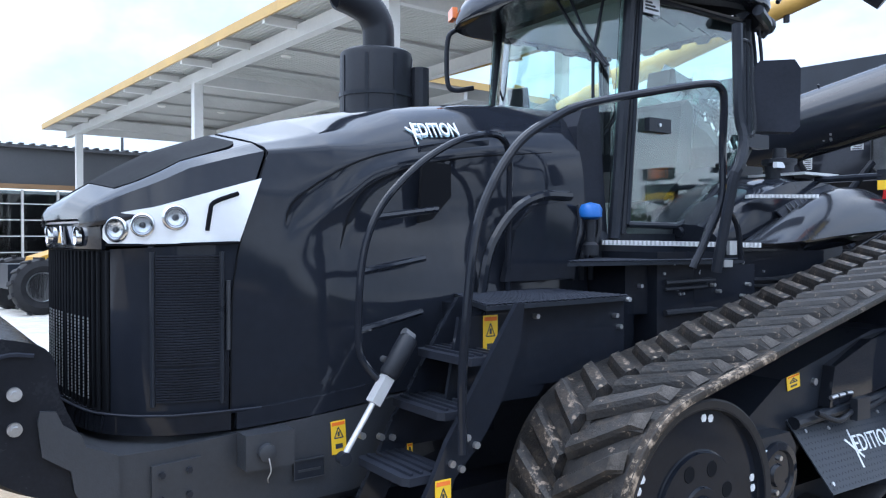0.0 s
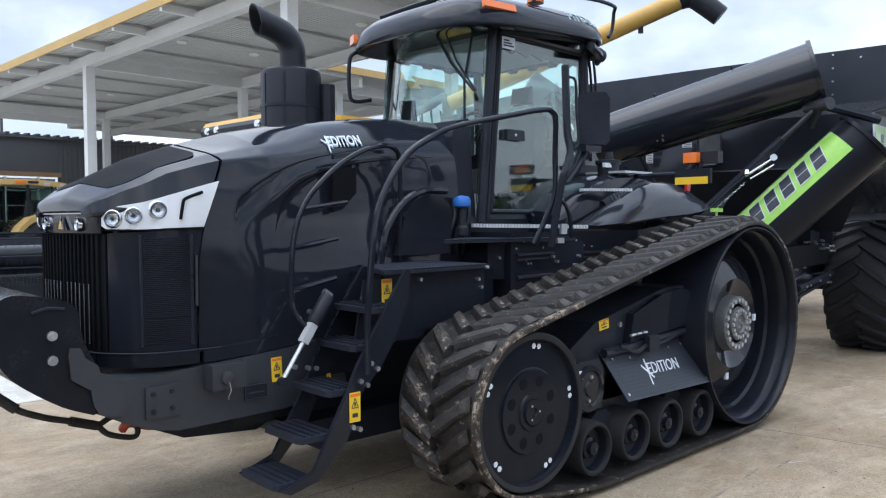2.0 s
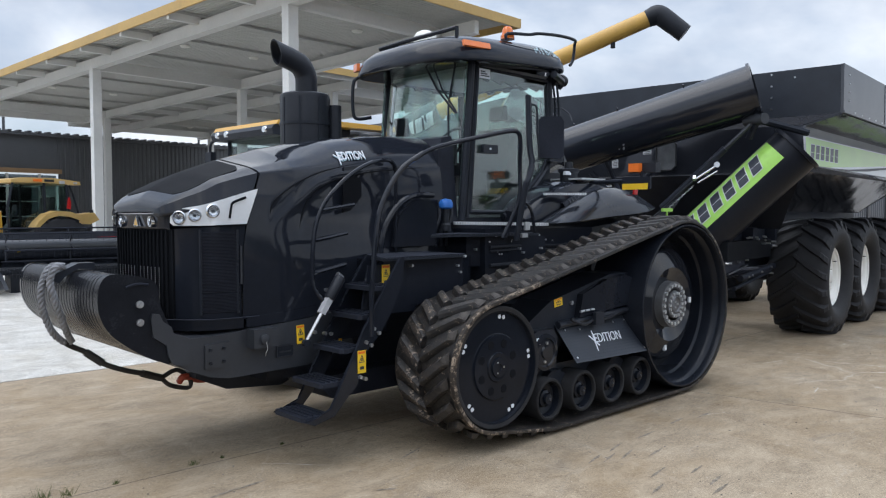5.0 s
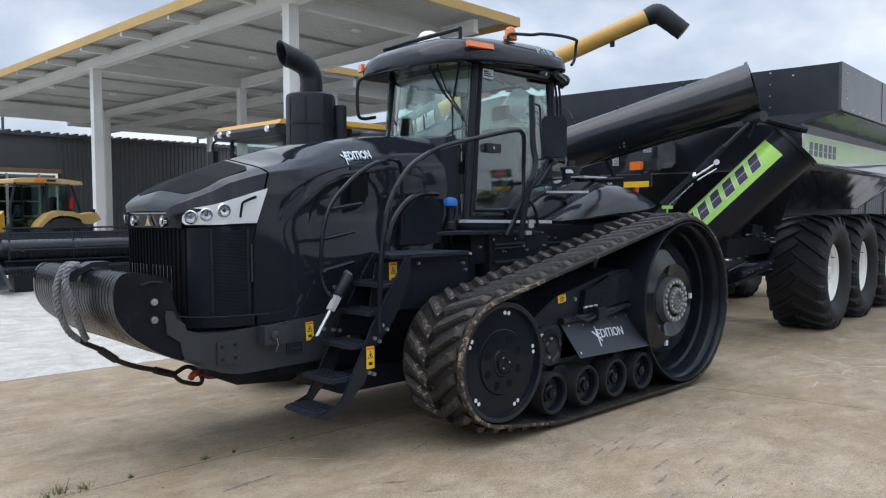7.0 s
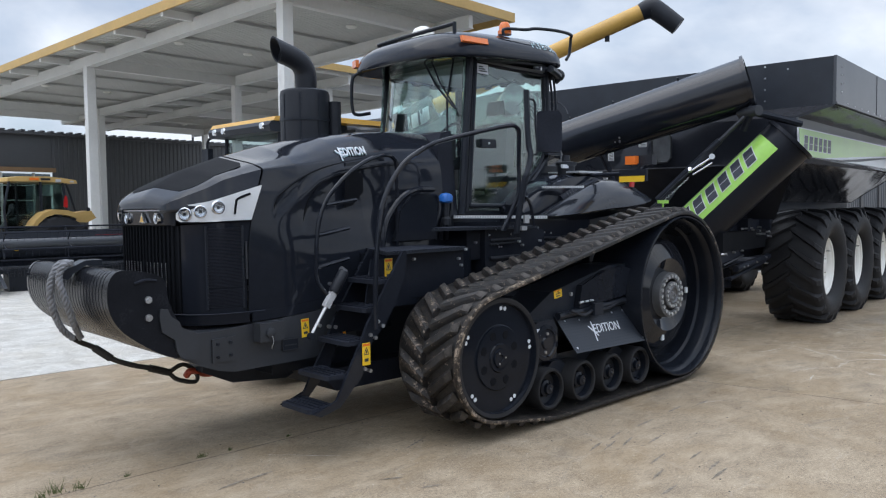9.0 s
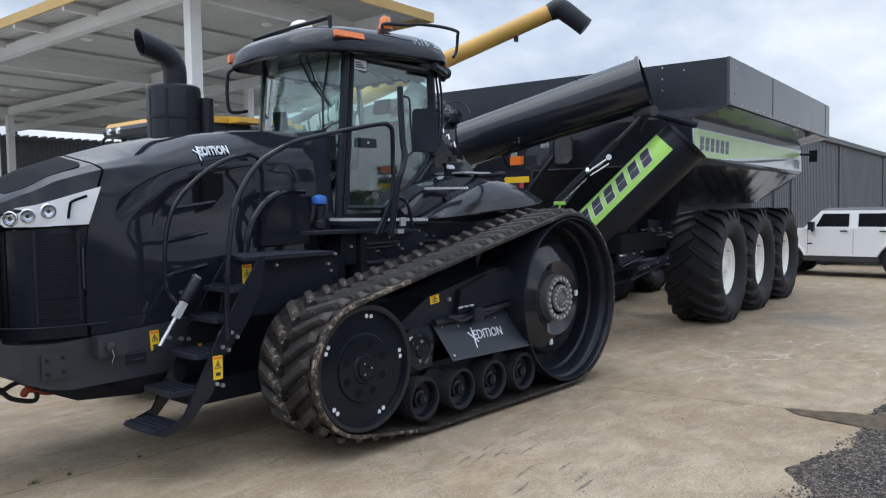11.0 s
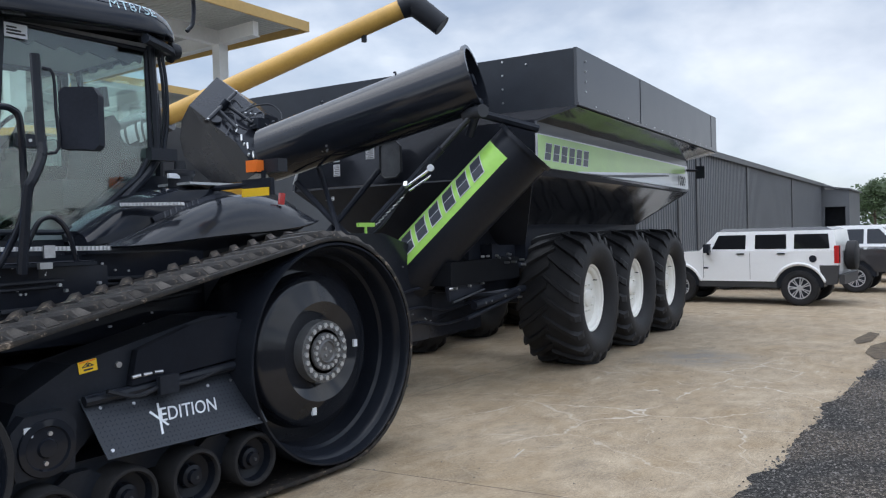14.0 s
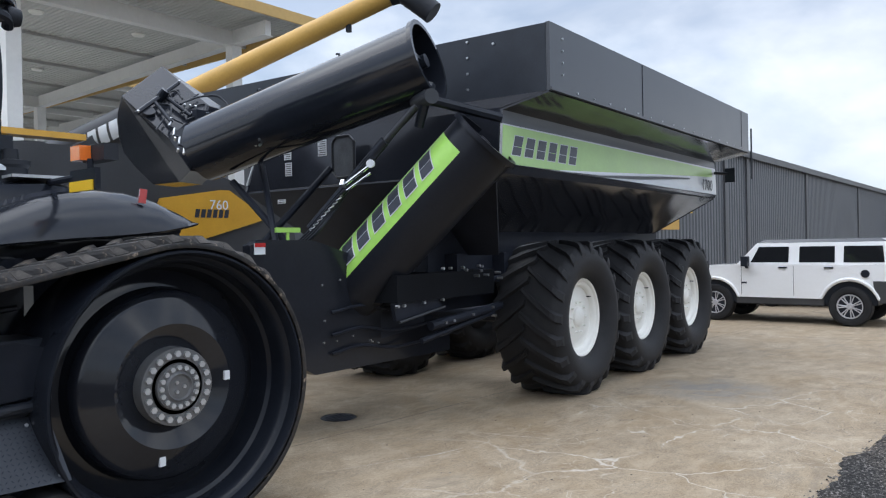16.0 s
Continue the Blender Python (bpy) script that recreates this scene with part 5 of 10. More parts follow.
for dy in (0.0, 0.10):
    run = smooth_path([(-2.80, 1.87 - dy, 1.585), (-2.875, 1.86 - dy, 1.57), (-2.925 + 0.2 * dy, 1.86 - dy, 1.47), (-2.94 + 0.6 * dy, 1.86 - dy, 1.36), (-2.912 + 0.8 * dy, 1.88 - dy, 1.22), (-2.852 + 0.8 * dy, 1.90 - 0.6 * dy, 1.08), (-2.762 + 0.5 * dy, 1.93 - 0.1 * dy, 0.99)], 14)
    for strand in range(3):
        laid, gone = [], 0.0
        for i, q in enumerate(run):
            gone += (q - run[i - 1]).length if i else 0.0
            t = (run[min(i + 1, len(run) - 1)] - run[max(i - 1, 0)]).normalized()
            u = t.cross(Vector((0, 1, 0))).normalized()
            a = gone / 0.11 * 2 * math.pi + strand * 2 * math.pi / 3
            laid.append(q + (u * math.cos(a) + t.cross(u) * math.sin(a)) * 0.0135)
        tube(bm, laid, 0.0145, 6)
part("rope_loop", bm, ROPE, rope)
bm = B()
tube(bm, [(-2.77, 1.93, 1.0), (-2.70, 1.95, 0.95), (-2.60, 1.96, 0.895), (-2.49, 1.90, 0.80), (-2.34, 1.87, 0.73), (-2.2, 1.86, 0.685), (-2.02, 1.9, 0.615)], 0.021, 8, 5)
part("rope_run", bm, ROPEDARK, rope, "dirty dark rope")
for a, b in (((-2.60, 1.96, 0.895), (-2.49, 1.90, 0.80)), ((-2.2, 1.86, 0.685), (-2.03, 1.9, 0.618))):
    bm = B()
    rod(bm, a, b, 0.031, 10)
    part("ferrule", bm, ROPEDARK, rope)
bm = B()
tube(bm, [(-2.02, 1.9, 0.62), (-1.91, 1.9, 0.665), (-1.83, 1.9, 0.63), (-1.77, 1.9, 0.55), (-1.80, 1.9, 0.50), (-1.95, 1.9, 0.545), (-2.02, 1.9, 0.61)], 0.019, 8, 5)
part("rope_eye", bm, ROPEDARK, rope)
bm = B()
tube(bm, [(-1.55, 1.95, 0.54), (-1.69, 1.92, 0.55), (-1.78, 1.9, 0.59), (-1.85, 1.88, 0.60), (-1.86, 1.92, 0.56)], 0.03, 8, 4)
part("hook", bm, REDTOW, rope, "red tow hook")


from mathutils.bvhtree import BVHTree


# ---- hood ----
def table(x, rows):
    xs = [r[0] for r in rows]
    return [float(np.interp(x, xs, [r[k] for r in rows])) for k in range(1, len(rows[0]))]


# x, crest height, shoulder height, half width at the shoulder, half width at the foot, roundness
HOOD = [(-2.232, 1.988, 1.984, 0.30, 0.30, 2.3), (-2.222, 2.04, 1.986, 0.38, 0.38, 2.3), (-2.20, 2.08, 1.992, 0.44, 0.44, 2.3), (-2.15, 2.125, 2.0, 0.51, 0.51, 2.3), (-2.08, 2.18, 2.015, 0.57, 0.57, 2.3), (-2.0, 2.23, 2.03, 0.62, 0.62, 2.3), (-1.85, 2.315, 2.07, 0.65, 0.67, 2.3), (-1.5, 2.44, 2.12, 0.68, 0.70, 2.2),
        (-1.15, 2.545, 2.10, 0.67, 0.71, 2.1), (-0.8, 2.62, 2.08, 0.62, 0.71, 2.1), (-0.4, 2.685, 2.06, 0.57, 0.69, 2.1), (0.0, 2.735, 2.06, 0.54, 0.66, 2.2), (0.35, 2.76, 2.06, 0.55, 0.62, 2.4), (0.62, 2.76, 2.06, 0.56, 0.60, 2.6)]


def slant(x):
    """How far the nose leans back towards the near side, fading out behind it."""
    return 0.09 * max(0.0, min(1.0, (-1.55 - x) / 0.5))


def rear_edge(z):
    """Where the opening nose ends on the hood's side, leaning back as it rises."""
    return float(np.interp(z, [1.1, 1.66, 1.883, 2.166, 2.29, 2.45], [-1.675, -1.667, -1.63, -1.53, -1.475, -1.50]))


def facets(x):
    """Half widths of the flat top and of the chamfer beside it, and how strongly they show at x."""
    ws = table(x, HOOD)[2]
    ym = min(0.51, 0.80 * ws)
    return ym, 0.93 * ws, max(0.0, min(1.0, (-0.6 - x) / 0.8))


def crown(x, y):
    """Height of the rounded hood at a distance from its middle."""
    zt, zs, ws, wf, n = table(x, HOOD)
    return zs + (zt - zs) * max(0.0, 1 - (min(abs(y), ws) / ws) ** n) ** (1 / n)


def hood_row(x, foot, k=20, m=3):
    zt, zs, ws, wf, n = table(x, HOOD)
    right = []
    for i in range(m):
        f = i / m
        right.append((wf + (ws - wf) * f + 0.04 * f * (1 - f), foot + (zs - foot) * f))
    right.append((ws, zs))
    ym, yc, fw = facets(x)
    stops = [(ws, zs), (yc, zs + 0.80 * (crown(x, ym) - zs)), (ym, crown(x, ym)), (0.0, zt)]
    for i in range(1, k + 1):
        f = i / k
        a = 0.5 * math.pi * f
        y, z = ws * math.cos(a) ** (2 / n), zs + (zt - zs) * math.sin(a) ** (2 / n)
        j = 0 if f < 0.4 else 1 if f < 0.6 else 2
        g = (f - (0.0, 0.4, 0.6)[j]) / (0.4, 0.2, 0.4)[j]
        p, q = stops[j], stops[j + 1]
        right.append((y + (p[0] + (q[0] - p[0]) * g - y) * fw, z + (p[1] + (q[1] - p[1]) * g - z) * fw))
    k = slant(x)
    return [(x + k * y, YH - y, z) for y, z in right] + [(x - k * y, YH + y, z) for y, z in right[-2::-1]]


def to_edge(row, x, x0, x1):
    """Leans the rows next to the nose's rear edge so that they end on it."""
    w = max(0.0, min(1.0, (x - x0) / (x1 - x0)))
    return [(px + w * (rear_edge(pz) + 1.5), py, pz) for px, py, pz in row]


def hood_point(x, z_or_a, off=0.0):
    """A place on the hood's near side: by height below the shoulder, or by angle (0 to 90) above it."""
    zt, zs, ws, wf, n = table(x, HOOD)
    if z_or_a > 5:
        a = radians(z_or_a)
        return Vector((x, YH - ws * math.cos(a) ** (2 / n) - off * math.cos(a), zs + (zt - zs) * math.sin(a) ** (2 / n) + off * math.sin(a)))
    f = (z_or_a - 1.12) / (zs - 1.12)
    return Vector((x, YH - (wf + (ws - wf) * f + 0.04 * f * (1 - f)) - off, z_or_a))


# moulded lines of the hood's side, in x and z
FOLD_A = [(-1.41, 1.5), (-1.415, 1.80), (-1.406, 1.963), (-1.39, 2.03), (-1.33, 2.10), (-1.12, 2.225), (-0.90, 2.31), (-0.64, 2.375), (-0.2, 2.46), (0.4, 2.52)]
FOLD_B = [(-1.50, 1.89), (-1.402, 1.92), (-1.271, 1.975), (-1.10, 2.09), (-0.91, 2.225), (-0.65, 2.315), (-0.2, 2.40), (0.4, 2.46)]
FOLD_C = [(-1.13, 1.2), (-1.135, 1.6), (-1.124, 1.849), (-1.065, 2.015), (-0.96, 2.15), (-0.66, 2.27), (-0.2, 2.36), (0.4, 2.42)]


def beside(x, z, line):
    """Distance from a moulded line, above zero below and behind it."""
    best, sign = 9.0, 1.0
    for (xa, za), (xb, zb) in zip(line, line[1:]):
        dx, dz = xb - xa, zb - za
        f = max(0.0, min(1.0, ((x - xa) * dx + (z - za) * dz) / (dx * dx + dz * dz)))
        d = math.hypot(x - xa - f * dx, z - za - f * dz)
        if d < best:
            best, sign = d, (1.0 if dx * (z - za) - dz * (x - xa) < 0 else -1.0)
    return best * sign


def ease(u):
    u = max(0.0, min(1.0, u))
    return u * u * (3 - 2 * u)


def mould(x, z):
    """How far the hood's side stands out of its plain form."""
    a, b, c = beside(x, z, FOLD_A), beside(x, z, FOLD_B), beside(x, z, FOLD_C)
    d = -0.009 * ease(0.5 + a / 0.06) * ease((z - 1.86) / 0.14)
    d += (0.011 * math.exp(-(b / 0.035) ** 2) - 0.014 * ease(b / 0.18)) * ease((x + 1.42) / 0.22)
    d += -0.010 * ease(0.5 + c / 0.07)
    return d * ease((x + 1.50) / 0.10) * ease((0.35 - x) / 0.3) * ease((z - 1.60) / 0.35)


bm = B()
xs_front = [-2.232, -2.227, -2.222, -2.211, -2.20, -2.175, -2.15, -2.11, -2.08, -2.04, -2.0, -1.95, -1.85, -1.75, -1.70, -1.64, -1.58, -1.54, -1.512]
loft(bm, [to_edge(hood_row(x, table(x, HOOD)[1] - 0.035), x, -1.75, -1.512) for x in xs_front])
solid(bm, 0.012)
hood_front = part("hood_nose", bm, NOSEBLACK, tractor, "polished black sloping hood nose with a flat top", smooth=True)
bm = B()
stations = [float(v) for v in np.linspace(-1.5, -0.1, 110)] + [float(v) for v in np.linspace(-0.08, 0.62, 20)]
hood_rows = [to_edge(hood_row(x, 1.14, 34, 34), -x, 1.0, 1.5) for x in stations]
hood_rows = [[(px + 0.006, py + (mould(px, pz) if py < YH else -mould(px, pz)) * -1.0, pz) if abs(py - YH) > 0.3 else (px + 0.006, py, pz) for px, py, pz in row] for row in hood_rows]
gap_line = hood_rows[0][:69:4]
loft(bm, hood_rows)
solid(bm, 0.012)
hood = part("hood", bm, BLACK, tractor, "gloss black sculpted hood with moulded creases", smooth=True)
# matt panel on the nose
bm = B()
rows = []
for f in [0.5 - 0.5 * math.cos(math.pi * k / 21) for k in range(22)]:
    x = -2.105 + 0.565 * f
    zt, zs, ws, wf, n = table(x, HOOD)
    ym = facets(x)[0]
    nip = 0.12 * max(0.0, 1 - f / 0.12) ** 2 + 0.22 * max(0.0, (f - 0.86) / 0.14) ** 2
    wid = (ym - 0.028) * (1 - nip)
    row = []
    for u in np.linspace(-1, 1, 13):
        y = wid * u
        row.append((x - slant(x) * y, YH + y, zt + (crown(x, ym) - zt) * abs(y) / ym + 0.004))
    rows.append(row)
loft(bm, rows)
solid(bm, 0.004)
part("matt_panel", bm, MATT, hood_front, "matt black panel", smooth=True)


def seam(name, pts, r, parent, mat=SATIN, k=6):
    bm = B()
    tube(bm, pts, r, 6, k)
    return part(name, bm, mat, parent)


hood_skin = BVHTree.FromPolygons([v.co.copy() for v in hood.data.vertices], [tuple(p.vertices) for p in hood.data.polygons])


def on_side(x, z):
    """The place on the hood's near side at x and z."""
    spot = hood_skin.ray_cast(Vector((x, 0.6, z)), Vector((0, 1, 0)))[0]
    return spot if spot else Vector((x, 1.25, z))


# thin dark tubes on the skin draw the shade along two folds
for line, r0 in ((FOLD_A[2:9], 0.0065), (FOLD_C[2:8], 0.009)):
    run = smooth_path([(px, 0, pz) for px, pz in line], 6)
    bm = B()
    tube(bm, [on_side(q.x, q.z) + Vector((0, 0.002, 0)) for q in run], r0, 6, 0, [r0 * min(1.0, 0.3 + 0.2 * i, 0.3 + 0.06 * (len(run) - i)) for i in range(len(run))])
    part("moulded_groove", bm, CREASE, hood)
seam("panel_gap", [(px - 0.004, py - 0.001, pz) for px, py, pz in gap_line], 0.0032, hood, CREASE, 2)
# the intake's depth is a dark plate on the skin, shade as colour
bm = B()
prism(bm, [(-0.629, 2.30), (-0.451, 2.29), (-0.45, 2.12), (-0.57, 2.0), (-0.65, 1.98)], "y", 1.238, 1.262)
part("intake_screen", bm, CREASE, hood, "air intake, its shaded opening a raised dark plate", bevel=0.008)
bm = B()
prism(bm, [(-0.645, 2.345), (-0.645, 2.375), (-0.20, 2.44), (-0.20, 2.41)], "y", 1.232, 1.262)
part("intake_lip", bm, BLACK, hood, bevel=0.006)
for paint_of, off, shift in ((LETTER, 0.011, Vector((-0.02, 0, 0.004))), (LETTER_CYAN, 0.008, Vector((-0.014, 0, -0.004)))):
    edition(hood, hood_point(-0.46, 42, off) + shift, hood_point(-0.2, 42) - hood_point(-0.5, 42), hood_point(-0.4, 55) - hood_point(-0.4, 30), 0.088, paint_of, tall=1.4)


# outline of the nose in plan: front face rounding into the side, as places by arc length
def nose(s, z, off=0.0):
    """s from 0 (middle of the front) to 1 (rear end of the lamp strip on the near side)."""
    pts = [(-2.205, 0.0), (-2.20, 0.22), (-2.185, 0.39), (-2.135, 0.50), (-2.06, 0.585), (-1.945, 0.65), (-1.77, 0.68), (-1.53, 0.70)]
    d = [0]
    for a, b in zip(pts, pts[1:]):
        d.append(d[-1] + math.hypot(b[0] - a[0], b[1] - a[1]))
    x = float(np.interp(s * d[-1], d, [p[0] for p in pts]))
    y = float(np.interp(s * d[-1], d, [p[1] for p in pts]))
    e = 1e-3
    x2 = float(np.interp((s + e) * d[-1], d, [p[0] for p in pts]))
    y2 = float(np.interp((s + e) * d[-1], d, [p[1] for p in pts]))
    t = Vector((x2 - x, y2 - y))
    if t.length < 1e-9:
        t = Vector((0.3, 0.02))
    t.normalize()
    return x - t.y * off, y + t.x * off * 1.0, z


def nose_at(s, z, off, side):
    x, y, zz = nose(abs(s), z, off)
    return Vector((x + slant(x) * side * y, YH - side * y, zz))


ARC = [float(v) for v in np.linspace(0.6, 1.0, 41)]
ARC_X = [nose_at(v, 0, 0, 1).x for v in ARC]


def rear_arc(z):
    """Arc length at which the nose's side ends at a height."""
    return float(np.interp(rear_edge(z) - 0.001, ARC_X, ARC))


def strip(name, s0, s1, zlo, zhi, off, t, mat, parent, side, n=16, label=""):
    """A curved band of the nose between two arc lengths; zlo and zhi are functions of s."""
    bm = B()
    rows = []
    for s in np.linspace(s0, s1, n):
        a, b = zlo(s), zhi(s)
        row = []
        for f in (0, 0.08, 0.5, 0.92, 1):
            z = a + (b - a) * f
            end = rear_arc(z) if s1 > 0.99 else s1
            row.append(nose_at(s0 + (s - s0) * (end - s0) / (s1 - s0), z, off, side))
        rows.append(row)
    loft(bm, rows)
    solid(bm, t)
    return part(name, bm, mat, parent, label, smooth=True)


for side in (1, -1):
    lamp = strip("headlight", 0.375, 1.0, lambda s: float(np.interp(s, [0.375, 0.42, 0.5, 1.0], [1.90, 1.872, 1.876, 1.888])), lambda s: float(np.interp(s, [0.375, 0.41, 0.46, 0.6, 0.75, 1.0], [1.945, 1.99, 2.01, 2.036, 2.085, 2.168])), 0.012, 0.02, LAMP_SILVER, tractor, side, 22, "bright silver wrap-around headlight unit with round lamps")
    for s, z, r in ((0.44, 1.940, 0.046), (0.535, 1.958, 0.043), (0.650, 1.990, 0.046)):
        c = nose_at(s, z, 0.013, side)
        nrm = (nose_at(s, z, 0.05, side) - c).normalized()
        q = nrm.to_track_quat("Z", "Y").to_matrix().to_4x4()
        q.translation = c
        bm = B()
        lathe(bm, [(0.0, r * 1.22), (0.008, r * 1.15), (0.011, r * 1.08), (0.012, r * 1.02), (0.004, r * 0.96), (0.003, r * 0.55), (0.004, r * 0.3), (0.004, 0.0)], "z", 36)
        bowl = part("reflector", bm, CHROME, lamp, "chrome lamp bowl", m=q, smooth=True)
        bm = B()
        lathe(bm, [(0.010, r * 1.03), (0.0145, r * 1.01), (0.0145, r * 0.92), (0.006, r * 0.90)], "z", 32, cap=False)
        part("bezel", bm, GUNMETAL, bowl, "dark bezel")
        bm = B()
        lathe(bm, [(0.003, r * 0.80), (0.008, r * 0.76), (0.003, r * 0.70)], "z", 24, cap=False)
        lathe(bm, [(0.004, r * 0.30), (0.009, r * 0.25), (0.010, 0.0)], "z", 20)
        part("bulb_shade", bm, GREY, bowl)
        bm = B()
        lathe(bm, [(0.010, r * 0.93), (0.014, r * 0.70), (0.017, r * 0.35), (0.018, 0.0)], "z", 24)
        part("lens", bm, LENSGLASS, bowl, "clear lamp lens", smooth=True).visible_shadow = False
    # dark slit in the tail of the lamp
    bm = B()
    pts = [nose_at(s, z, 0.016, side) for s, z in ((0.772, 1.935), (0.785, 2.02), (0.80, 2.058), (0.90, 2.098))]
    tube(bm, pts, 0.010, 6, 3)
    part("slit", bm, CREASE, lamp)
    bm = B()
    tube(bm, [nose_at(s, z, 0.020, side) for s, z in ((0.40, 1.874), (0.5, 1.874), (0.7, 1.879), (0.90, 1.885))], 0.006, 6)
    part("lamp_edge", bm, CREASE, lamp)
# black face panel with two small lamps and a triangle badge
for side in (1, -1):
    strip("face_panel", 0.0, 0.37, lambda s: 1.855, lambda s: 1.965, 0.012, 0.02, BLACK, tractor, side, 8)
    strip("brow", 0.0, 0.37, lambda s: 1.968, lambda s: 1.977, 0.02, 0.02, ALLOY, tractor, side, 8)
    c = nose_at(0.2, 1.91, 0.02, side)
    bm = B()
    lathe(bm, [(c.x + 0.015, 0.0), (c.x + 0.01, 0.03), (c.x - 0.012, 0.036), (c.x - 0.012, 0.044), (c.x + 0.01, 0.046)], "x", 22, (0, c.y, c.z))
    part("small_lamp", bm, CHROME, tractor, "small round chrome lamp", smooth=True)
bm = B()
prism(bm, [(YH - 0.095, 1.872), (YH + 0.015, 1.872), (YH - 0.04, 1.957)], "x", -2.238, -2.218)
badge = part("triangle_badge", bm, CHROME, tractor, "chrome triangle badge with an amber middle")
bm = B()
prism(bm, [(YH - 0.072, 1.88), (YH - 0.008, 1.88), (YH - 0.04, 1.93)], "x", -2.241, -2.2385)
part("badge_middle", bm, TUBEYEL, badge)
# grille: vertical bars on the front, mesh panel on the side
for side in (1, -1):
    g = strip("grille_backing", 0.0, 0.40, lambda s: 1.15, lambda s: 1.85, -0.014, 0.01, MATT, tractor, side, 10)
    for i in range(9):
        s = 0.02 + i * 0.045
        bm = B()
        rod(bm, nose_at(s, 1.16, -0.006, side), nose_at(s, 1.845, -0.006, side), 0.0095, 6)
        part("grille_bar", bm, MATT, g)
    sg = strip("side_grille_frame", 0.40, 1.0, lambda s: 1.15, lambda s: 1.855 + 0.045 * (s - 0.4), 0.0, 0.012, BLACK, tractor, side, 14, "gloss black side grille surround")
    for i in range(56):
        z = 1.21 + i * 0.0112
        if 1.345 < z < 1.365:
            continue
        bm = B()
        tube(bm, [nose_at(s, z, 0.006, side) for s in np.linspace(0.575, 0.825, 7)], 0.0042, 4)
        part("louvre", bm, DEEP, sg)
    for s in (0.565, 0.832):
        bm = B()
        rod(bm, nose_at(s, 1.19, 0.006, side), nose_at(s, 1.845, 0.006, side), 0.011, 6)
        part("louvre_frame", bm, SATIN, sg)
    bm = B()
    tube(bm, [nose_at(0.858, z, 0.012, side) for z in (1.42, 1.5, 1.6, 1.72)], 0.010, 6)
    part("catch", bm, GREY, sg)
    lip = strip("lower_lip", 0.0, 1.0, lambda s: 1.075, lambda s: 1.155, 0.034, 0.04, NOSEBLACK, tractor, side, 20, "polished black lip below the grille")
    bm = B()
    tube(bm, [nose_at(s, 1.158, 0.034, side) for s in np.linspace(0.0, 0.99, 18)], 0.006, 6)
    part("lip_edge", bm, DEEP, lip)
    y = YH - side * 0.722
    bm = B()
    prism(bm, [(-1.655, 1.078), (-1.655, 1.15), (-1.3, 1.172), (-1.0, 1.20), (-1.0, 1.12), (-1.3, 1.09)], "y", y - 0.014, y + 0.014)
    part("hood_sill", bm, BLACK, tractor, bevel=0.01)
# glints on the grille, made as small bright dashes before the bars
slit = B()
for i in range(12):
    c = nose_at(0.0425 + (i // 2) * 0.045, 0, 0.0, 1 if i % 2 else -1)
    for z in np.arange(1.20, 1.55, 0.015):
        box(slit, c.x - 0.010, c.x - 0.006, c.y - 0.0028, c.y + 0.0028, z, z + 0.010)
tagged(part("grille_glint", slit, STEEL, tractor, "bright dashes set before the grille bars as glints"), kind="stuff")

# exhaust stack and cleaner
bm = B()
lathe(bm, [(2.55, 0.0), (2.55, 0.265), (2.60, 0.27), (3.23, 0.27), (3.26, 0.262), (3.275, 0.24), (3.275, 0.0)], "z", 40, (0.08, 2.93, 0))
stack = part("exhaust_shroud", bm, PLASTIC, tractor, "black perforated exhaust shroud", smooth=True)
for a in np.linspace(0, 2 * math.pi, 8, endpoint=False):
    bm = B()
    box(bm, 0.262, 0.275, -0.012, 0.012, 2.62, 3.22, pose(0.08, 2.93, 0, 0, 0, math.degrees(a)))
    part("shroud_rib", bm, SATIN, stack)
bm = B()
lathe(bm, [(2.93, 0.272), (2.93, 0.278), (2.96, 0.278), (2.96, 0.272)], "z", 40, (0.08, 2.93, 0))
part("band", bm, SATIN, stack)
bm = B()
tube(bm, [(0.10, 2.93, 3.2), (0.10, 2.93, 3.36), (0.09, 2.93, 3.48), (0.02, 2.93, 3.58), (-0.09, 2.95, 3.635), (-0.17, 2.96, 3.66)], 0.115, 18, 5, radii=[0.118] * 30)
part("exhaust_pipe", bm, PLASTIC, stack, "black curved exhaust pipe", smooth=True)
bm = B()
tip = Vector((-0.87, 0.10, 0.30)).normalized()
side_way = tip.cross(Vector((0, 0, 1))).normalized()
up_way = side_way.cross(tip)
rings = []
for reach, r, cut_back in ((-0.03, 0.117, 0.0), (0.03, 0.118, 0.0), (0.09, 0.118, 0.075), (0.088, 0.104, 0.075), (-0.02, 0.100, 0.0)):
    ring = []
    for a in np.linspace(0, 2 * math.pi, 20, endpoint=False):
        ring.append(Vector((-0.17, 2.96, 3.66)) + tip * (reach + cut_back * math.sin(a)) + (side_way * math.cos(a) + up_way * math.sin(a)) * r)
    rings.append(ring)
loft(bm, rings, close=True)
part("exhaust_tip", bm, PLASTIC, stack, "slant-cut exhaust mouth", smooth=True)
bm = B()
rod(bm, (0.33, 2.72, 2.6), (0.33, 2.72, 3.15), 0.07, 14)
part("side_pipe", bm, PLASTIC, stack)


# ---- cab ----
def far(p):
    return Vector((p[0], 2 * YC - p[1], p[2]))


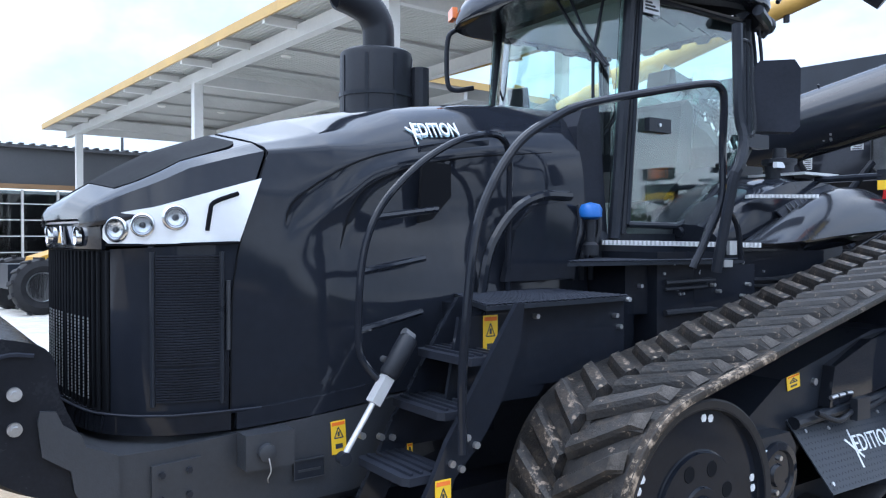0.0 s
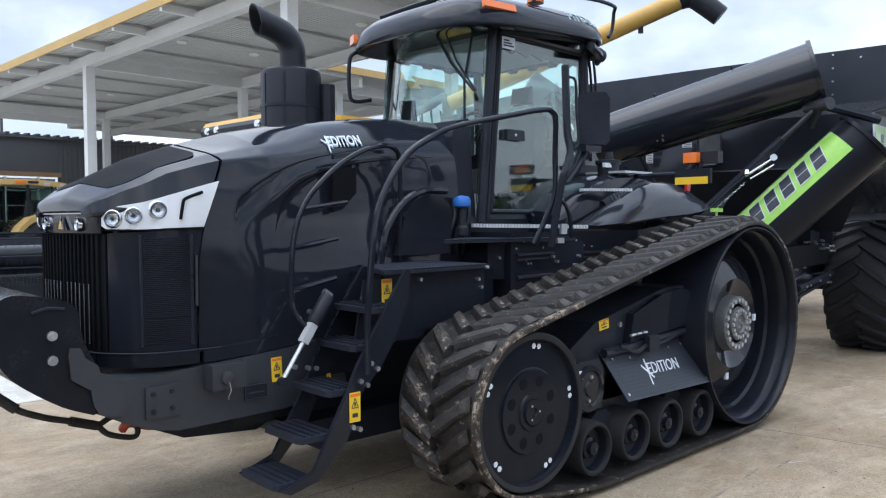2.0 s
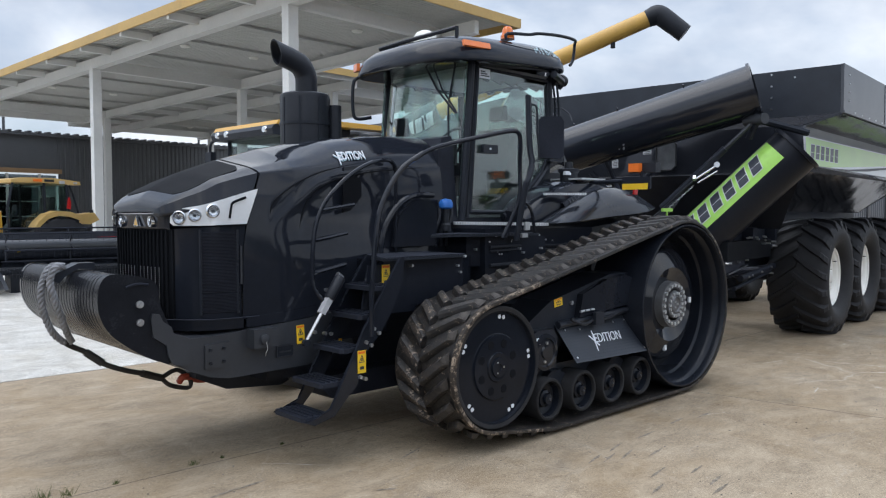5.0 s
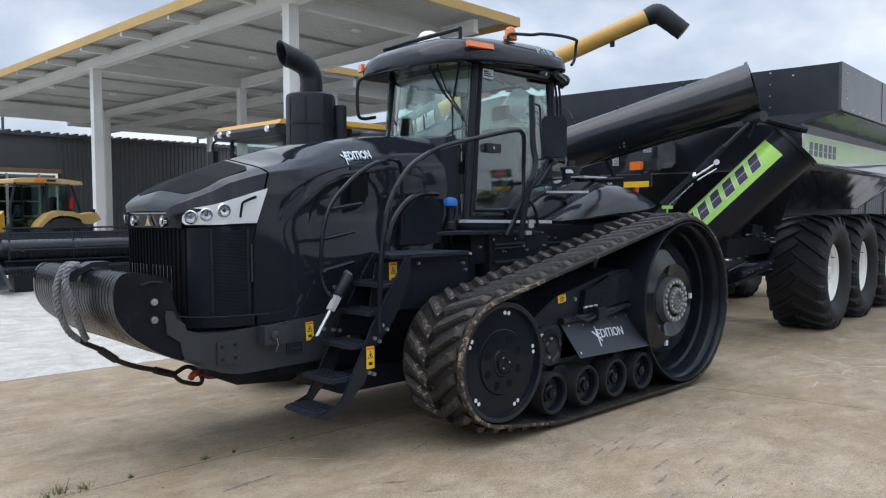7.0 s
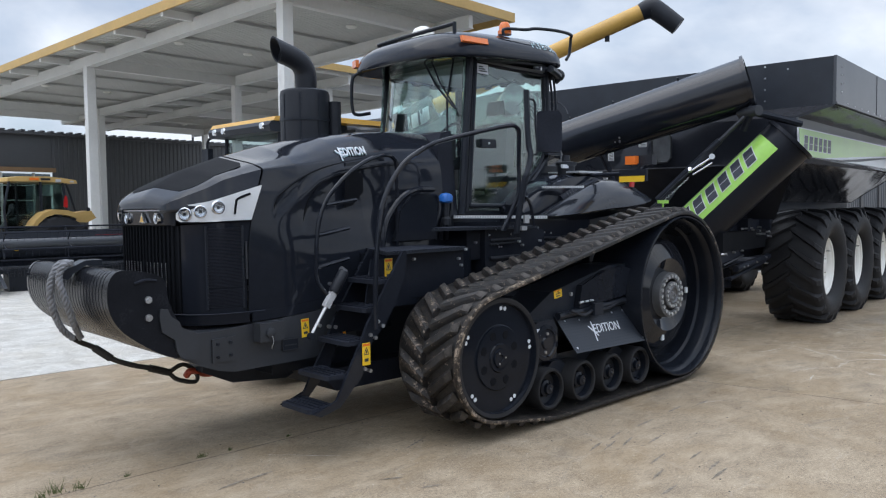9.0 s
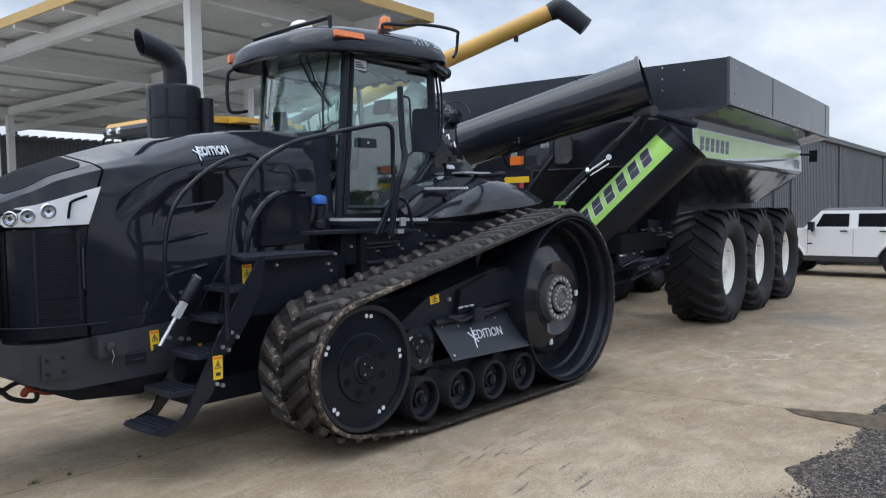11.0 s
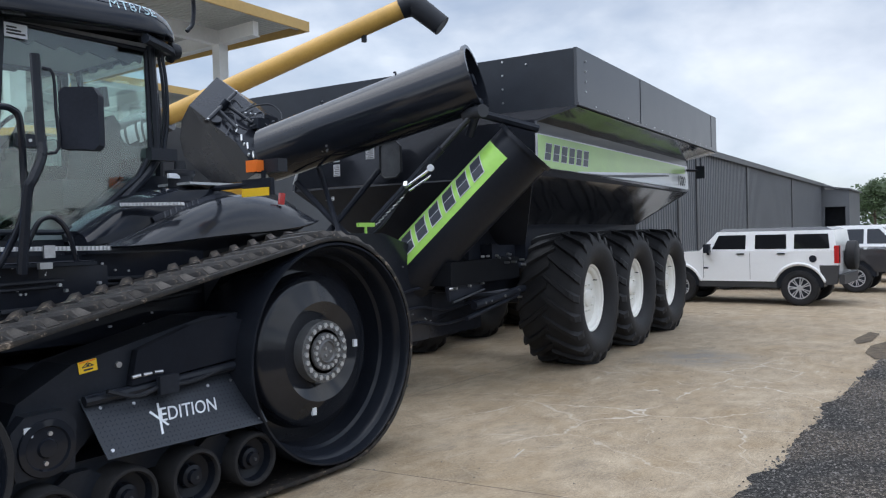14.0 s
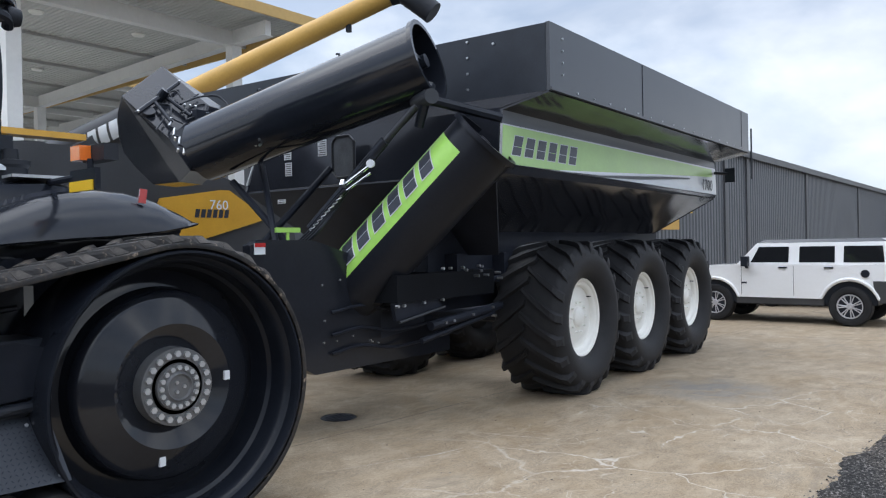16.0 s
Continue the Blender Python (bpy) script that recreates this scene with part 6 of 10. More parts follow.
bm = B()
prism(bm, [(0.62, 1.62), (0.62, 2.02), (0.86, 1.93), (1.62, 1.93), (2.0, 2.26), (2.24, 2.44), (2.55, 2.44), (2.6, 1.62)], "y", 1.34, 2 * YC - 1.34)
cab_base = part("cab_base", bm, SATIN, tractor, "black cab floor and lower body", bevel=0.02)
bm = B()
prism(bm, [(0.61, 1.6), (0.61, 2.6), (0.66, 2.73), (0.80, 2.76), (0.88, 1.93), (0.88, 1.6)], "y", 1.37, 2 * YC - 1.37)
part("cowl", bm, DEEP, tractor, "dull black cowl below the windscreen", bevel=0.04)


def pane(name, corners, mat, parent, t=0.006):
    bm = B()
    c = [Vector(p) for p in corners]
    n = (c[1] - c[0]).cross(c[2] - c[0]).normalized() * t
    loft(bm, [c, [p + n for p in c]], close=True)
    ob = part(name, bm, mat, parent)
    ob.visible_shadow = False
    return ob


# windscreen, bowed forward
bm = B()
rows = []
for z in np.linspace(2.72, 3.52, 6):
    f = (z - 2.72) / 0.8
    row = []
    for u in np.linspace(0, 1, 13):
        y = 1.36 + u * (2 * YC - 2.72)
        bow = 0.30 * (1 - (2 * u - 1) ** 2)
        row.append((0.96 + 0.10 * f - bow, y, z))
    rows.append(row)
loft(bm, rows)
solid(bm, 0.006)
ws = part("windscreen", bm, CABGLASS, tractor, "bowed tinted windscreen", smooth=True)
ws.visible_shadow = False
for s in (0, 1):
    g = (lambda p: Vector(p)) if s == 0 else far
    # thick front pillar
    bm = B()
    a, b = g((0.90, 1.33, 1.9)), g((1.05, 1.33, 3.54))
    rod(bm, a, b, 0.042, 10)
    pillar = part("front_pillar", bm, SATIN, tractor, smooth=True)
    bm = B()
    rod(bm, a + Vector((0.075, 0, 0.03)), b + Vector((0.075, 0, 0)), 0.028, 8)
    part("door_seal", bm, PLASTIC, pillar)
    # lower quarter glass beside the cowl
    pane("quarter_pane", [g(p) for p in ((0.86, 1.345, 2.05), (0.93, 1.345, 2.05), (1.02, 1.345, 3.5), (0.97, 1.345, 3.5))], CABGLASS, tractor)
    outline = [(1.00, 1.315, 1.99), (1.12, 1.315, 3.48), (2.22, 1.30, 3.46), (2.24, 1.30, 2.62), (2.12, 1.30, 2.42), (1.85, 1.30, 2.20), (1.60, 1.305, 2.02), (1.48, 1.31, 1.985)]
    bm = B()
    c = [g(p) for p in outline]
    n = Vector((0, 0.006 if s == 0 else -0.006, 0))
    loft(bm, [c, [p + n for p in c]], close=True)
    glassdoor = part("door_pane", bm, CABGLASS, tractor, "tinted door glass")
    glassdoor.visible_shadow = False
    bm = B()
    tube(bm, [g((p[0], p[1] - 0.004, p[2])) for p in outline] + [g((outline[0][0], outline[0][1] - 0.004, outline[0][2]))], 0.022, 8)
    part("door_frame", bm, SATIN, glassdoor)
    bm = B()
    tube(bm, [g(p) for p in ((2.27, 1.30, 3.5), (2.30, 1.30, 2.7), (2.26, 1.30, 2.52), (2.05, 1.29, 2.30), (1.7, 1.29, 2.02), (1.5, 1.30, 1.94))], 0.035, 8, 3)
    part("rear_pillar", bm, SATIN, tractor, smooth=True)
    bm = B()
    box(bm, 1.16, 1.38, g((0, 1.285, 0)).y - 0.02, g((0, 1.285, 0)).y + 0.02, 2.60, 2.69)
    hnd = part("door_handle", bm, SATIN, glassdoor, "black door handle", bevel=0.012)
    bm = B()
    rod(bm, g((1.26, 1.264, 2.645)), g((1.26, 1.256, 2.645)), 0.012, 10)
    part("lock", bm, STEEL, hnd)
bm = B()
box(bm, 1.12, 1.28, 1.286, 1.2885, 3.37, 3.47)
part("paper_label", bm, LETTER, tractor, "white paper label on the door glass")
bm = B()
for i in range(3):
    box(bm, 1.135, 1.265 - 0.03 * i, 1.2835, 1.2855, 3.39 + i * 0.022, 3.403 + i * 0.022)
part("label_line", bm, GREY, tractor)
pane("rear_pane", [(2.38, 1.45, 2.45), (2.38, 2 * YC - 1.45, 2.45), (2.34, 2 * YC - 1.45, 3.5), (2.34, 1.45, 3.5)], CABGLASS, tractor)
for s in (0, 1):
    g = (lambda p: Vector(p)) if s == 0 else far
    pane("rear_quarter_pane", [g(p) for p in ((2.33, 1.31, 2.55), (2.38, 1.43, 2.5), (2.35, 1.43, 3.48), (2.32, 1.31, 3.48))], CABGLASS, tractor)
    bm = B()
    tube(bm, [g(p) for p in ((2.35, 1.42, 3.5), (2.40, 1.42, 2.9), (2.40, 1.42, 2.4))], 0.03, 8, 3)
    part("rear_post", bm, SATIN, tractor)
# added dark strips away from the door: roof edge and lamps in silhouette
for run in (((1.10, 2 * YC - 1.37), (2.26, 2 * YC - 1.37)), ((2.30, 2 * YC - 1.45), (2.30, 1.50))):
    (xa, ya), (xb, yb) = run
    low = []
    for i in range(49):
        f = i / 48
        bite = 0.5 + 0.5 * math.sin(f * 2 * math.pi * 4)
        low.append((xa + (xb - xa) * f, ya + (yb - ya) * f, 3.455 - 0.03 * (1 if bite > 0.72 else 0.0) - 0.02 * f))
    bm = B()
    loft(bm, [low, [(px, py, 3.56) for px, py, pz in low]])
    solid(bm, 0.02)
    part("roof_lining", bm, DARKEDGE, tractor, "dark scalloped strip for the far roof edge in silhouette")
# interior
bm = B()
box(bm, 2.255, 2.305, 1.48, 2 * YC - 1.48, 2.15, 2.60)
part("rear_console", bm, PLASTIC, tractor, "dark plastic console below the rear window", bevel=0.02)
bm = B()
box(bm, 1.75, 2.2, 1.78, 2.28, 2.18, 2.42)
seat = part("operator_seat", bm, SEATGREY, tractor, "grey fabric operator seat", bevel=0.06)
bm = B()
prism(bm, [(2.05, 2.40), (2.12, 2.92), (2.2, 2.98), (2.26, 2.9), (2.22, 2.40)], "y", 1.76, 2.30)
part("backrest", bm, SEATGREY, seat, bevel=0.05)
bm = B()
prism(bm, [(2.16, 3.08), (2.19, 3.24), (2.24, 3.25), (2.26, 3.08)], "y", 1.92, 2.14)
part("headrest", bm, SEATGREY, seat, bevel=0.03)
bm = B()
box(bm, 1.7, 2.2, 2.36, 2.50, 2.42, 2.58)
part("armrest", bm, PLASTIC, seat, bevel=0.03)
bm = B()
box(bm, 1.85, 2.15, 1.88, 2.18, 1.94, 2.18)
part("seat_post", bm, PLASTIC, seat)
bm = B()
tube(bm, [(1.15, 2.0, 1.94), (1.22, 2.0, 2.4), (1.38, 2.0, 2.72)], 0.06, 10, 4)
col = part("steering_column", bm, PLASTIC, tractor)
bm = B()
ring = []
for a in np.linspace(0, 2 * math.pi, 25):
    ring.append((1.40 + 0.1 * math.sin(a), 2.0 + 0.2 * math.cos(a), 2.76 + 0.17 * math.sin(a)))
tube(bm, ring, 0.017, 8)
part("steering_wheel", bm, PLASTIC, col)
bm = B()
box(bm, 1.0, 1.25, 1.75, 2.25, 2.5, 2.78)
part("dash", bm, PLASTIC, tractor, bevel=0.04)
for mx, my, mz, w, h in ((1.12, 2.52, 2.96, 0.16, 0.2), (1.55, 2.55, 2.72, 0.2, 0.22), (1.1, 2.5, 2.7, 0.1, 0.16)):
    bm = B()
    box(bm, -0.02, 0.02, -w / 2, w / 2, -h / 2, h / 2, pose(mx, my, mz, 0, -15, 25))
    mon = part("monitor", bm, PLASTIC, tractor, bevel=0.012)
    bm = B()
    rod(bm, (mx + 0.03, my + 0.02, mz), (mx + 0.12, my + 0.12, mz - 0.25), 0.012, 6)
    part("monitor_arm", bm, PLASTIC, mon)
bm = B()
box(bm, 1.08, 2.4, 1.36, 2 * YC - 1.36, 3.47, 3.53)
part("headliner", bm, HEADLINER, tractor, bevel=0.02)
bm = B()
prism(bm, [(1.14, 3.47)] + [(1.16 + 0.05 * i, 3.39 - 0.012 * ((i * 5) % 4) - 0.001 * i) for i in range(22)] + [(2.24, 3.47)], "y", 1.345, 1.36)
part("blind_fringe", bm, PLASTIC, tractor)
# wiper
bm = B()
tube(bm, [(0.80, 1.78, 3.54), (0.77, 1.55, 3.24), (0.79, 1.30, 2.98)], 0.012, 6)
tube(bm, [(0.80, 1.66, 3.54), (0.77, 1.48, 3.24), (0.79, 1.28, 2.98)], 0.010, 6)
wiper = part("wiper_arm", bm, SATIN, tractor, "long black windscreen wiper")
bm = B()
tube(bm, [(0.93, 1.45, 3.5), (0.87, 1.49, 3.1), (0.85, 1.47, 2.72)], 0.011, 6)
part("wiper_blade", bm, SATIN, wiper)
# roof
bm = B()
rows = []
for sc, z in ((0.78, 3.53), (0.90, 3.522), (0.975, 3.525), (0.995, 3.533), (1.0, 3.548), (0.998, 3.575), (0.988, 3.62), (0.955, 3.69), (0.89, 3.755), (0.76, 3.81), (0.5, 3.845), (0.05, 3.86)):
    row = []
    for a in np.linspace(0, 2 * math.pi, 56, endpoint=False):
        ca, sa = math.cos(a), math.sin(a)
        e = 2 / 4.2
        x = 1.59 + sc * 1.0 * math.copysign(abs(ca) ** e, ca)
        y = YC + sc * 0.92 * math.copysign(abs(sa) ** e, sa)
        x -= 0.10 * (1 - ((y - YC) / 0.95) ** 2) * (1 if ca < 0 else 0)
        row.append((x, y, z + 0.05 * (x - 1.59)))
    rows.append(row)
loft(bm, rows, close=True)
roof = part("cab_roof", bm, BLACK, tractor, "thick rounded gloss black cab roof", smooth=True)
bm = B()
box(bm, -0.17, 0.17, -0.016, 0.016, -0.03, 0.03)
part("amber_lamp", bm, ORANGE, roof, "orange roof lamp", m=pose(0.93, 1.145, 3.655, -16, 0, -6), bevel=0.014)
bm = B()
box(bm, -0.02, 0.02, -0.07, 0.07, -0.04, 0.04)
part("amber_lamp", bm, ORANGE, roof, "orange roof lamp", m=pose(0.635, 2.725, 3.60, 0, 0, -22), bevel=0.014)
bm = B()
lathe(bm, [(3.84, 0.0), (3.84, 0.075), (3.88, 0.075), (3.89, 0.062), (3.94, 0.058), (3.972, 0.042), (3.985, 0.0)], "z", 24, (1.61, 1.34, 0))
part("beacon", bm, ORANGE, roof, "orange warning beacon", smooth=True)
bm = B()
lathe(bm, [(3.82, 0.0), (3.82, 0.125), (3.93, 0.125), (3.97, 0.10), (3.995, 0.05), (4.0, 0.0)], "z", 28, (1.15, 2.15, 0))
part("receiver_dome", bm, WHITE, roof, "white satellite receiver dome", smooth=True)
bm = B()
tube(bm, [(0.80, 2.52, 3.80), (0.85, 2.15, 3.835), (0.96, 1.46, 3.885)], 0.022, 6)
rod(bm, (0.96, 1.46, 3.76), (0.96, 1.46, 3.90), 0.022, 6)
part("lamp_bar", bm, SATIN, roof, "black lamp bar")
bm = B()
tube(bm, [(1.48, 1.24, 3.80), (1.50, 1.24, 3.87), (1.8, 1.20, 3.90), (1.95, 1.18, 3.93), (2.3, 1.16, 3.955), (2.58, 1.18, 3.955), (2.66, 1.24, 3.92), (2.66, 1.26, 3.76), (2.60, 1.26, 3.68)], 0.018, 8, 4)
part("grab_rail", bm, SATIN, roof)
number = words("model_number", "MT875E", LETTER_CYAN, roof, plane_pose((2.03, 1.045, 3.735), (1, -0.03, 0.02), (0, 0.42, 0.9)), 0.135, shear=0.25, stretch=0.95)
skin = BVHTree.FromPolygons([v.co.copy() for v in roof.data.vertices], [tuple(p.vertices) for p in roof.data.polygons])
number.data.transform(number.matrix_basis)
number.matrix_basis = Matrix.Identity(4)
for v in number.data.vertices:
    spot = skin.ray_cast(Vector((v.co.x, 0.0, v.co.z)), Vector((0, 1, 0)))[0]
    if spot:
        v.co.y = spot.y - 0.005
bm = B()
tube(bm, [(2.1, 1.10, 3.5), (2.4, 1.22, 3.47), (2.45, 1.3, 3.42)], 0.04, 8, 3)
part("work_lamp_bracket", bm, SATIN, roof)
for lx in (2.30, 2.43):
    bm = B()
    lathe(bm, [(0.0, 0.0), (0.0, 0.065), (0.03, 0.075), (0.09, 0.06), (0.10, 0.0)], "x", 18)
    part("work_lamp", bm, PLASTIC, roof, "round black work lamp", m=pose(lx, 1.28, 3.49), smooth=True)
bm = B()
box(bm, 2.20, 2.44, 1.22, 1.30, 2.56, 2.66)
part("grab_block", bm, SATIN, tractor, bevel=0.02)
for dy in (0.0, 0.05):
    bm = B()
    tube(bm, [(2.34, 1.25 + dy, 3.46), (2.37, 1.24 + dy, 3.2), (2.37, 1.24 + dy, 2.9), (2.34, 1.25 + dy, 2.66)], 0.014, 6, 4)
    part("cable", bm, SATIN, tractor)
# mirrors on looped arms
bm = B()
tube(bm, [(0.84, 2.72, 3.53), (0.72, 2.82, 3.51), (0.675, 2.85, 3.42), (0.675, 2.85, 3.12), (0.72, 2.82, 3.05), (0.85, 2.74, 3.07)], 0.02, 8, 4)
part("mirror_loop", bm, SATIN, tractor)
bm = B()
tube(bm, [(0.93, 0.47, 3.08), (0.94, 0.46, 2.6), (0.93, 0.42, 2.45), (0.86, 0.40, 2.30), (0.83, 0.42, 2.2), (0.83, 0.52, 1.72)], 0.03, 8, 3)
arm = part("mirror_arm", bm, SATIN, tractor)
bm = B()
tube(bm, [(0.97, 0.47, 3.0), (1.03, 0.45, 2.97), (1.04, 0.45, 2.75), (1.04, 0.43, 2.5), (0.96, 0.44, 2.46)], 0.011, 6, 3)
part("mirror_bracket", bm, SATIN, arm)
bm = B()
prism(bm, [(-0.11, -0.19), (-0.11, 0.17), (-0.08, 0.2), (0.10, 0.2), (0.13, 0.15), (0.13, -0.17), (0.10, -0.2)], "y", -0.055, 0.055, pose(1.17, 0.40, 2.69, 0, 0, -48))
part("mirror_head", bm, DEEP, arm, "black mirror housing", bevel=0.052)

# ---- fenders, steps and platforms ----
def fender(g, name="fender"):
    bm = B()
    secs = []
    for x, ya, yb, zt, zl in ((1.52, 1.02, 1.36, 1.99, 1.80), (1.70, 0.94, 1.36, 2.12, 1.80), (1.95, 0.88, 1.36, 2.25, 1.80), (2.2, 0.85, 1.36, 2.32, 1.80), (2.5, 0.84, 1.36, 2.34, 1.82), (2.8, 0.83, 1.36, 2.30, 1.85), (3.1, 0.83, 1.36, 2.22, 1.9), (3.35, 0.82, 1.34, 2.12, 1.95), (3.45, 0.82, 1.32, 2.05, 1.98)):
        secs.append([g((x, ya, zl)), g((x, ya - 0.015, zl + (zt - zl) * 0.55)), g((x, ya + 0.05, zt - 0.03)), g((x, ya + 0.16, zt)), g((x, yb, zt + 0.01)), g((x, yb, zl))])
    loft(bm, secs, close=True)
    return part(name, bm, BLACK, tractor, "gloss black moulded rear fender", smooth=True)


fen = fender(lambda p: Vector(p))
fender(far)
for g in (lambda p: Vector(p), far):
    bm = B()
    secs = []
    for x, yl, zl, yu, zu in ((1.50, 0.70, 1.855, 0.80, 1.875), (1.62, 0.66, 1.855, 0.80, 1.91), (1.8, 0.63, 1.865, 0.80, 1.985), (2.0, 0.61, 1.88, 0.80, 2.07), (2.2, 0.60, 1.90, 0.80, 2.15), (2.4, 0.595, 1.915, 0.80, 2.215), (2.6, 0.595, 1.93, 0.81, 2.26), (2.8, 0.59, 1.94, 0.81, 2.275), (3.0, 0.59, 1.955, 0.80, 2.262), (3.2, 0.595, 1.975, 0.79, 2.215), (3.4, 0.62, 2.01, 0.77, 2.12), (3.52, 0.68, 2.035, 0.75, 2.05)):
        dz, dy = zu - zl, yu - yl
        secs.append([g((x, yl + 0.10, zl + 0.012)), g((x, yl + 0.02, zl)), g((x, yl, zl + 0.015)), g((x, yl + 0.10 * dy, zl + 0.35 * dz)), g((x, yl + 0.38 * dy, zl + 0.70 * dz)), g((x, yl + 0.75 * dy, zl + 0.93 * dz)), g((x, yu, zu)), g((x, yu + 0.05, zu - 0.01)), g((x, yu + 0.05, zl + 0.03))])
    loft(bm, secs, close=True)
    part("fender_wing", bm, WING, fen, "dark gloss sweeping fender wing", smooth=True)
bm = B()
loft(bm, [[(x, 0.80, z - 0.035), (x, 0.852, z + 0.012), (x, 0.90, z + 0.012)] for x, z in ((1.95, 2.07), (2.2, 2.165), (2.45, 2.24), (2.62, 2.275))])
solid(bm, 0.012)
part("fender_vent", bm, DEEP, fen, smooth=True)
for k in range(7):
    bm = B()
    rod(bm, (2.02 + 0.05 * k, 0.79, 2.07 + 0.017 * k), (2.06 + 0.05 * k, 0.86, 2.125 + 0.017 * k), 0.008, 5)
    part("vent_rib", bm, GREY, fen)


def tread_strip(a, b, w, name="tread_strip"):
    """Ribbed bright step edge."""
    a, b = Vector(a), Vector(b)
    d = (b - a).normalized()
    s = d.cross(Vector((0, 0, 1))).normalized()
    bm = B()
    loft(bm, [[a + s * 0.03 + Vector((0, 0, 0.0)), a + s * 0.03 + Vector((0, 0, w)), a - s * 0.05 + Vector((0, 0, w)), a - s * 0.05], [b + s * 0.03, b + s * 0.03 + Vector((0, 0, w)), b - s * 0.05 + Vector((0, 0, w)), b - s * 0.05]], close=True)
    ob = part(name, bm, ALU, tractor, "bright ribbed aluminium step edge")
    bm = B()
    n = int((b - a).length / 0.026)
    for i in range(n):
        c = a + d * (0.012 + 0.026 * i)
        rod(bm, c + s * 0.034 + Vector((0, 0, 0.002)), c + s * 0.034 + Vector((0, 0, w)), 0.006, 5)
    tagged(part("tread_rib", bm, STEEL, ob), kind="stuff")
    return ob


tread_strip((0.77, 1.31, 1.86), (1.52, 0.70, 1.845), 0.03)
tread_strip((1.74, 0.93, 2.165), (2.10, 0.66, 2.165), 0.024)
# amber lamp and yellow reflector on their bracket
bm = B()
box(bm, 2.497, 2.53, 0.13, 0.47, 2.23, 2.36)
br = part("lamp_bracket", bm, DEEP, tractor, bevel=0.004)
bm = B()
rod(bm, (2.515, 0.44, 2.32), (2.55, 0.92, 2.32), 0.022, 8)
rod(bm, (2.52, 0.24, 2.35), (2.52, 0.24, 2.42), 0.02, 8)
part("bracket_arm", bm, DEEP, br)
bm = B()
box(bm, 2.455, 2.525, 0.24, 0.365, 2.41, 2.50)
part("amber_marker", bm, ORANGE, br, "orange marker lamp", bevel=0.012)
bm = B()
box(bm, 2.529, 2.62, 0.08, 0.36, 2.405, 2.505)
part("marker_body", bm, PLASTIC, br, bevel=0.012)
bm = B()
box(bm, 2.484, 2.495, 0.15, 0.46, 2.225, 2.288)
part("reflector", bm, STICKER, br, "yellow reflector")
bm = B()
box(bm, -0.024, 0.024, -0.015, 0.015, -0.05, 0.05)
part("tail_lamp", bm, RED, fen, "red tail lamp", m=pose(3.08, 0.675, 2.235, 0, 8, -12), bevel=0.012)
# bright top cover, tank neck and cables behind the cab
bm = B()
box(bm, 2.3, 2.75, 0.86, 1.3, 2.345, 2.365)
part("white_cover", bm, PALESILVER, tractor, bevel=0.006)
bm = B()
lathe(bm, [(2.33, 0.10), (2.42, 0.10), (2.44, 0.12), (2.47, 0.12), (2.48, 0.05), (2.55, 0.045), (2.55, 0.0)], "z", 20, (2.38, 1.1, 0))
part("filler_neck", bm, PLASTIC, tractor, smooth=True)
bm = B()
box(bm, 2.22, 2.36, 1.02, 1.05, 2.40, 2.44)
part("white_tag", bm, LETTER, tractor)

# platforms: open steel grid on a frame
def platform(corners, z, t, name):
    c = [Vector((x, y, z)) for x, y in corners]
    bm = B()
    loft(bm, [[p - Vector((0, 0, t)) for p in c], c], close=True)
    ob = part(name, bm, SATIN, tractor, "black steel grid platform", bevel=0.006)
    bm = B()
    d0, d1 = c[1] - c[0], c[3] - c[0]
    n, k = int(d0.length / 0.035), int(d1.length / 0.05)
    for i in range(n):
        a = c[0] + d0 * ((i + 0.5) / n)
        b = c[3] + (c[2] - c[3]) * ((i + 0.5) / n)
        rod(bm, a + Vector((0, 0, 0.004)), b + Vector((0, 0, 0.004)), 0.004, 4)
    for j in range(k):
        a = c[0] + d1 * ((j + 0.5) / k)
        b = c[1] + (c[2] - c[1]) * ((j + 0.5) / k)
        rod(bm, a + Vector((0, 0, 0.006)), b + Vector((0, 0, 0.006)), 0.004, 4)
    tagged(part("grid", bm, DEEP, ob), kind="stuff")
    return ob


low = platform([(-0.70, 0.62), (0.29, 0.66), (0.29, 1.30), (-0.40, 1.30)], 1.60, 0.022, "lower_platform")
upp = platform([(0.15, 0.98), (1.20, 0.76), (1.45, 0.76), (0.75, 1.34)], 1.77, 0.022, "upper_platform")
bm = B()
prism(bm, [(-0.56, 0.80), (0.29, 0.70), (0.62, 0.92), (0.62, 1.40), (-0.5, 1.40)], "z", 1.18, 1.573)
tank = part("side_box", bm, BLACK, tractor, "black steel box under the platform", bevel=0.02)
bm = B()
prism(bm, [(0.66, 1.02), (1.5, 0.72), (1.52, 1.34), (0.66, 1.4)], "z", 1.45, 1.742)
part("step_box", bm, BLACK, tractor, bevel=0.012)
bm = B()
prism(bm, [(0.8, 0.9), (2.3, 0.72), (2.3, 1.35), (0.8, 1.35)], "z", 1.2, 1.82)
part("body_side", bm, BLACK, tractor)
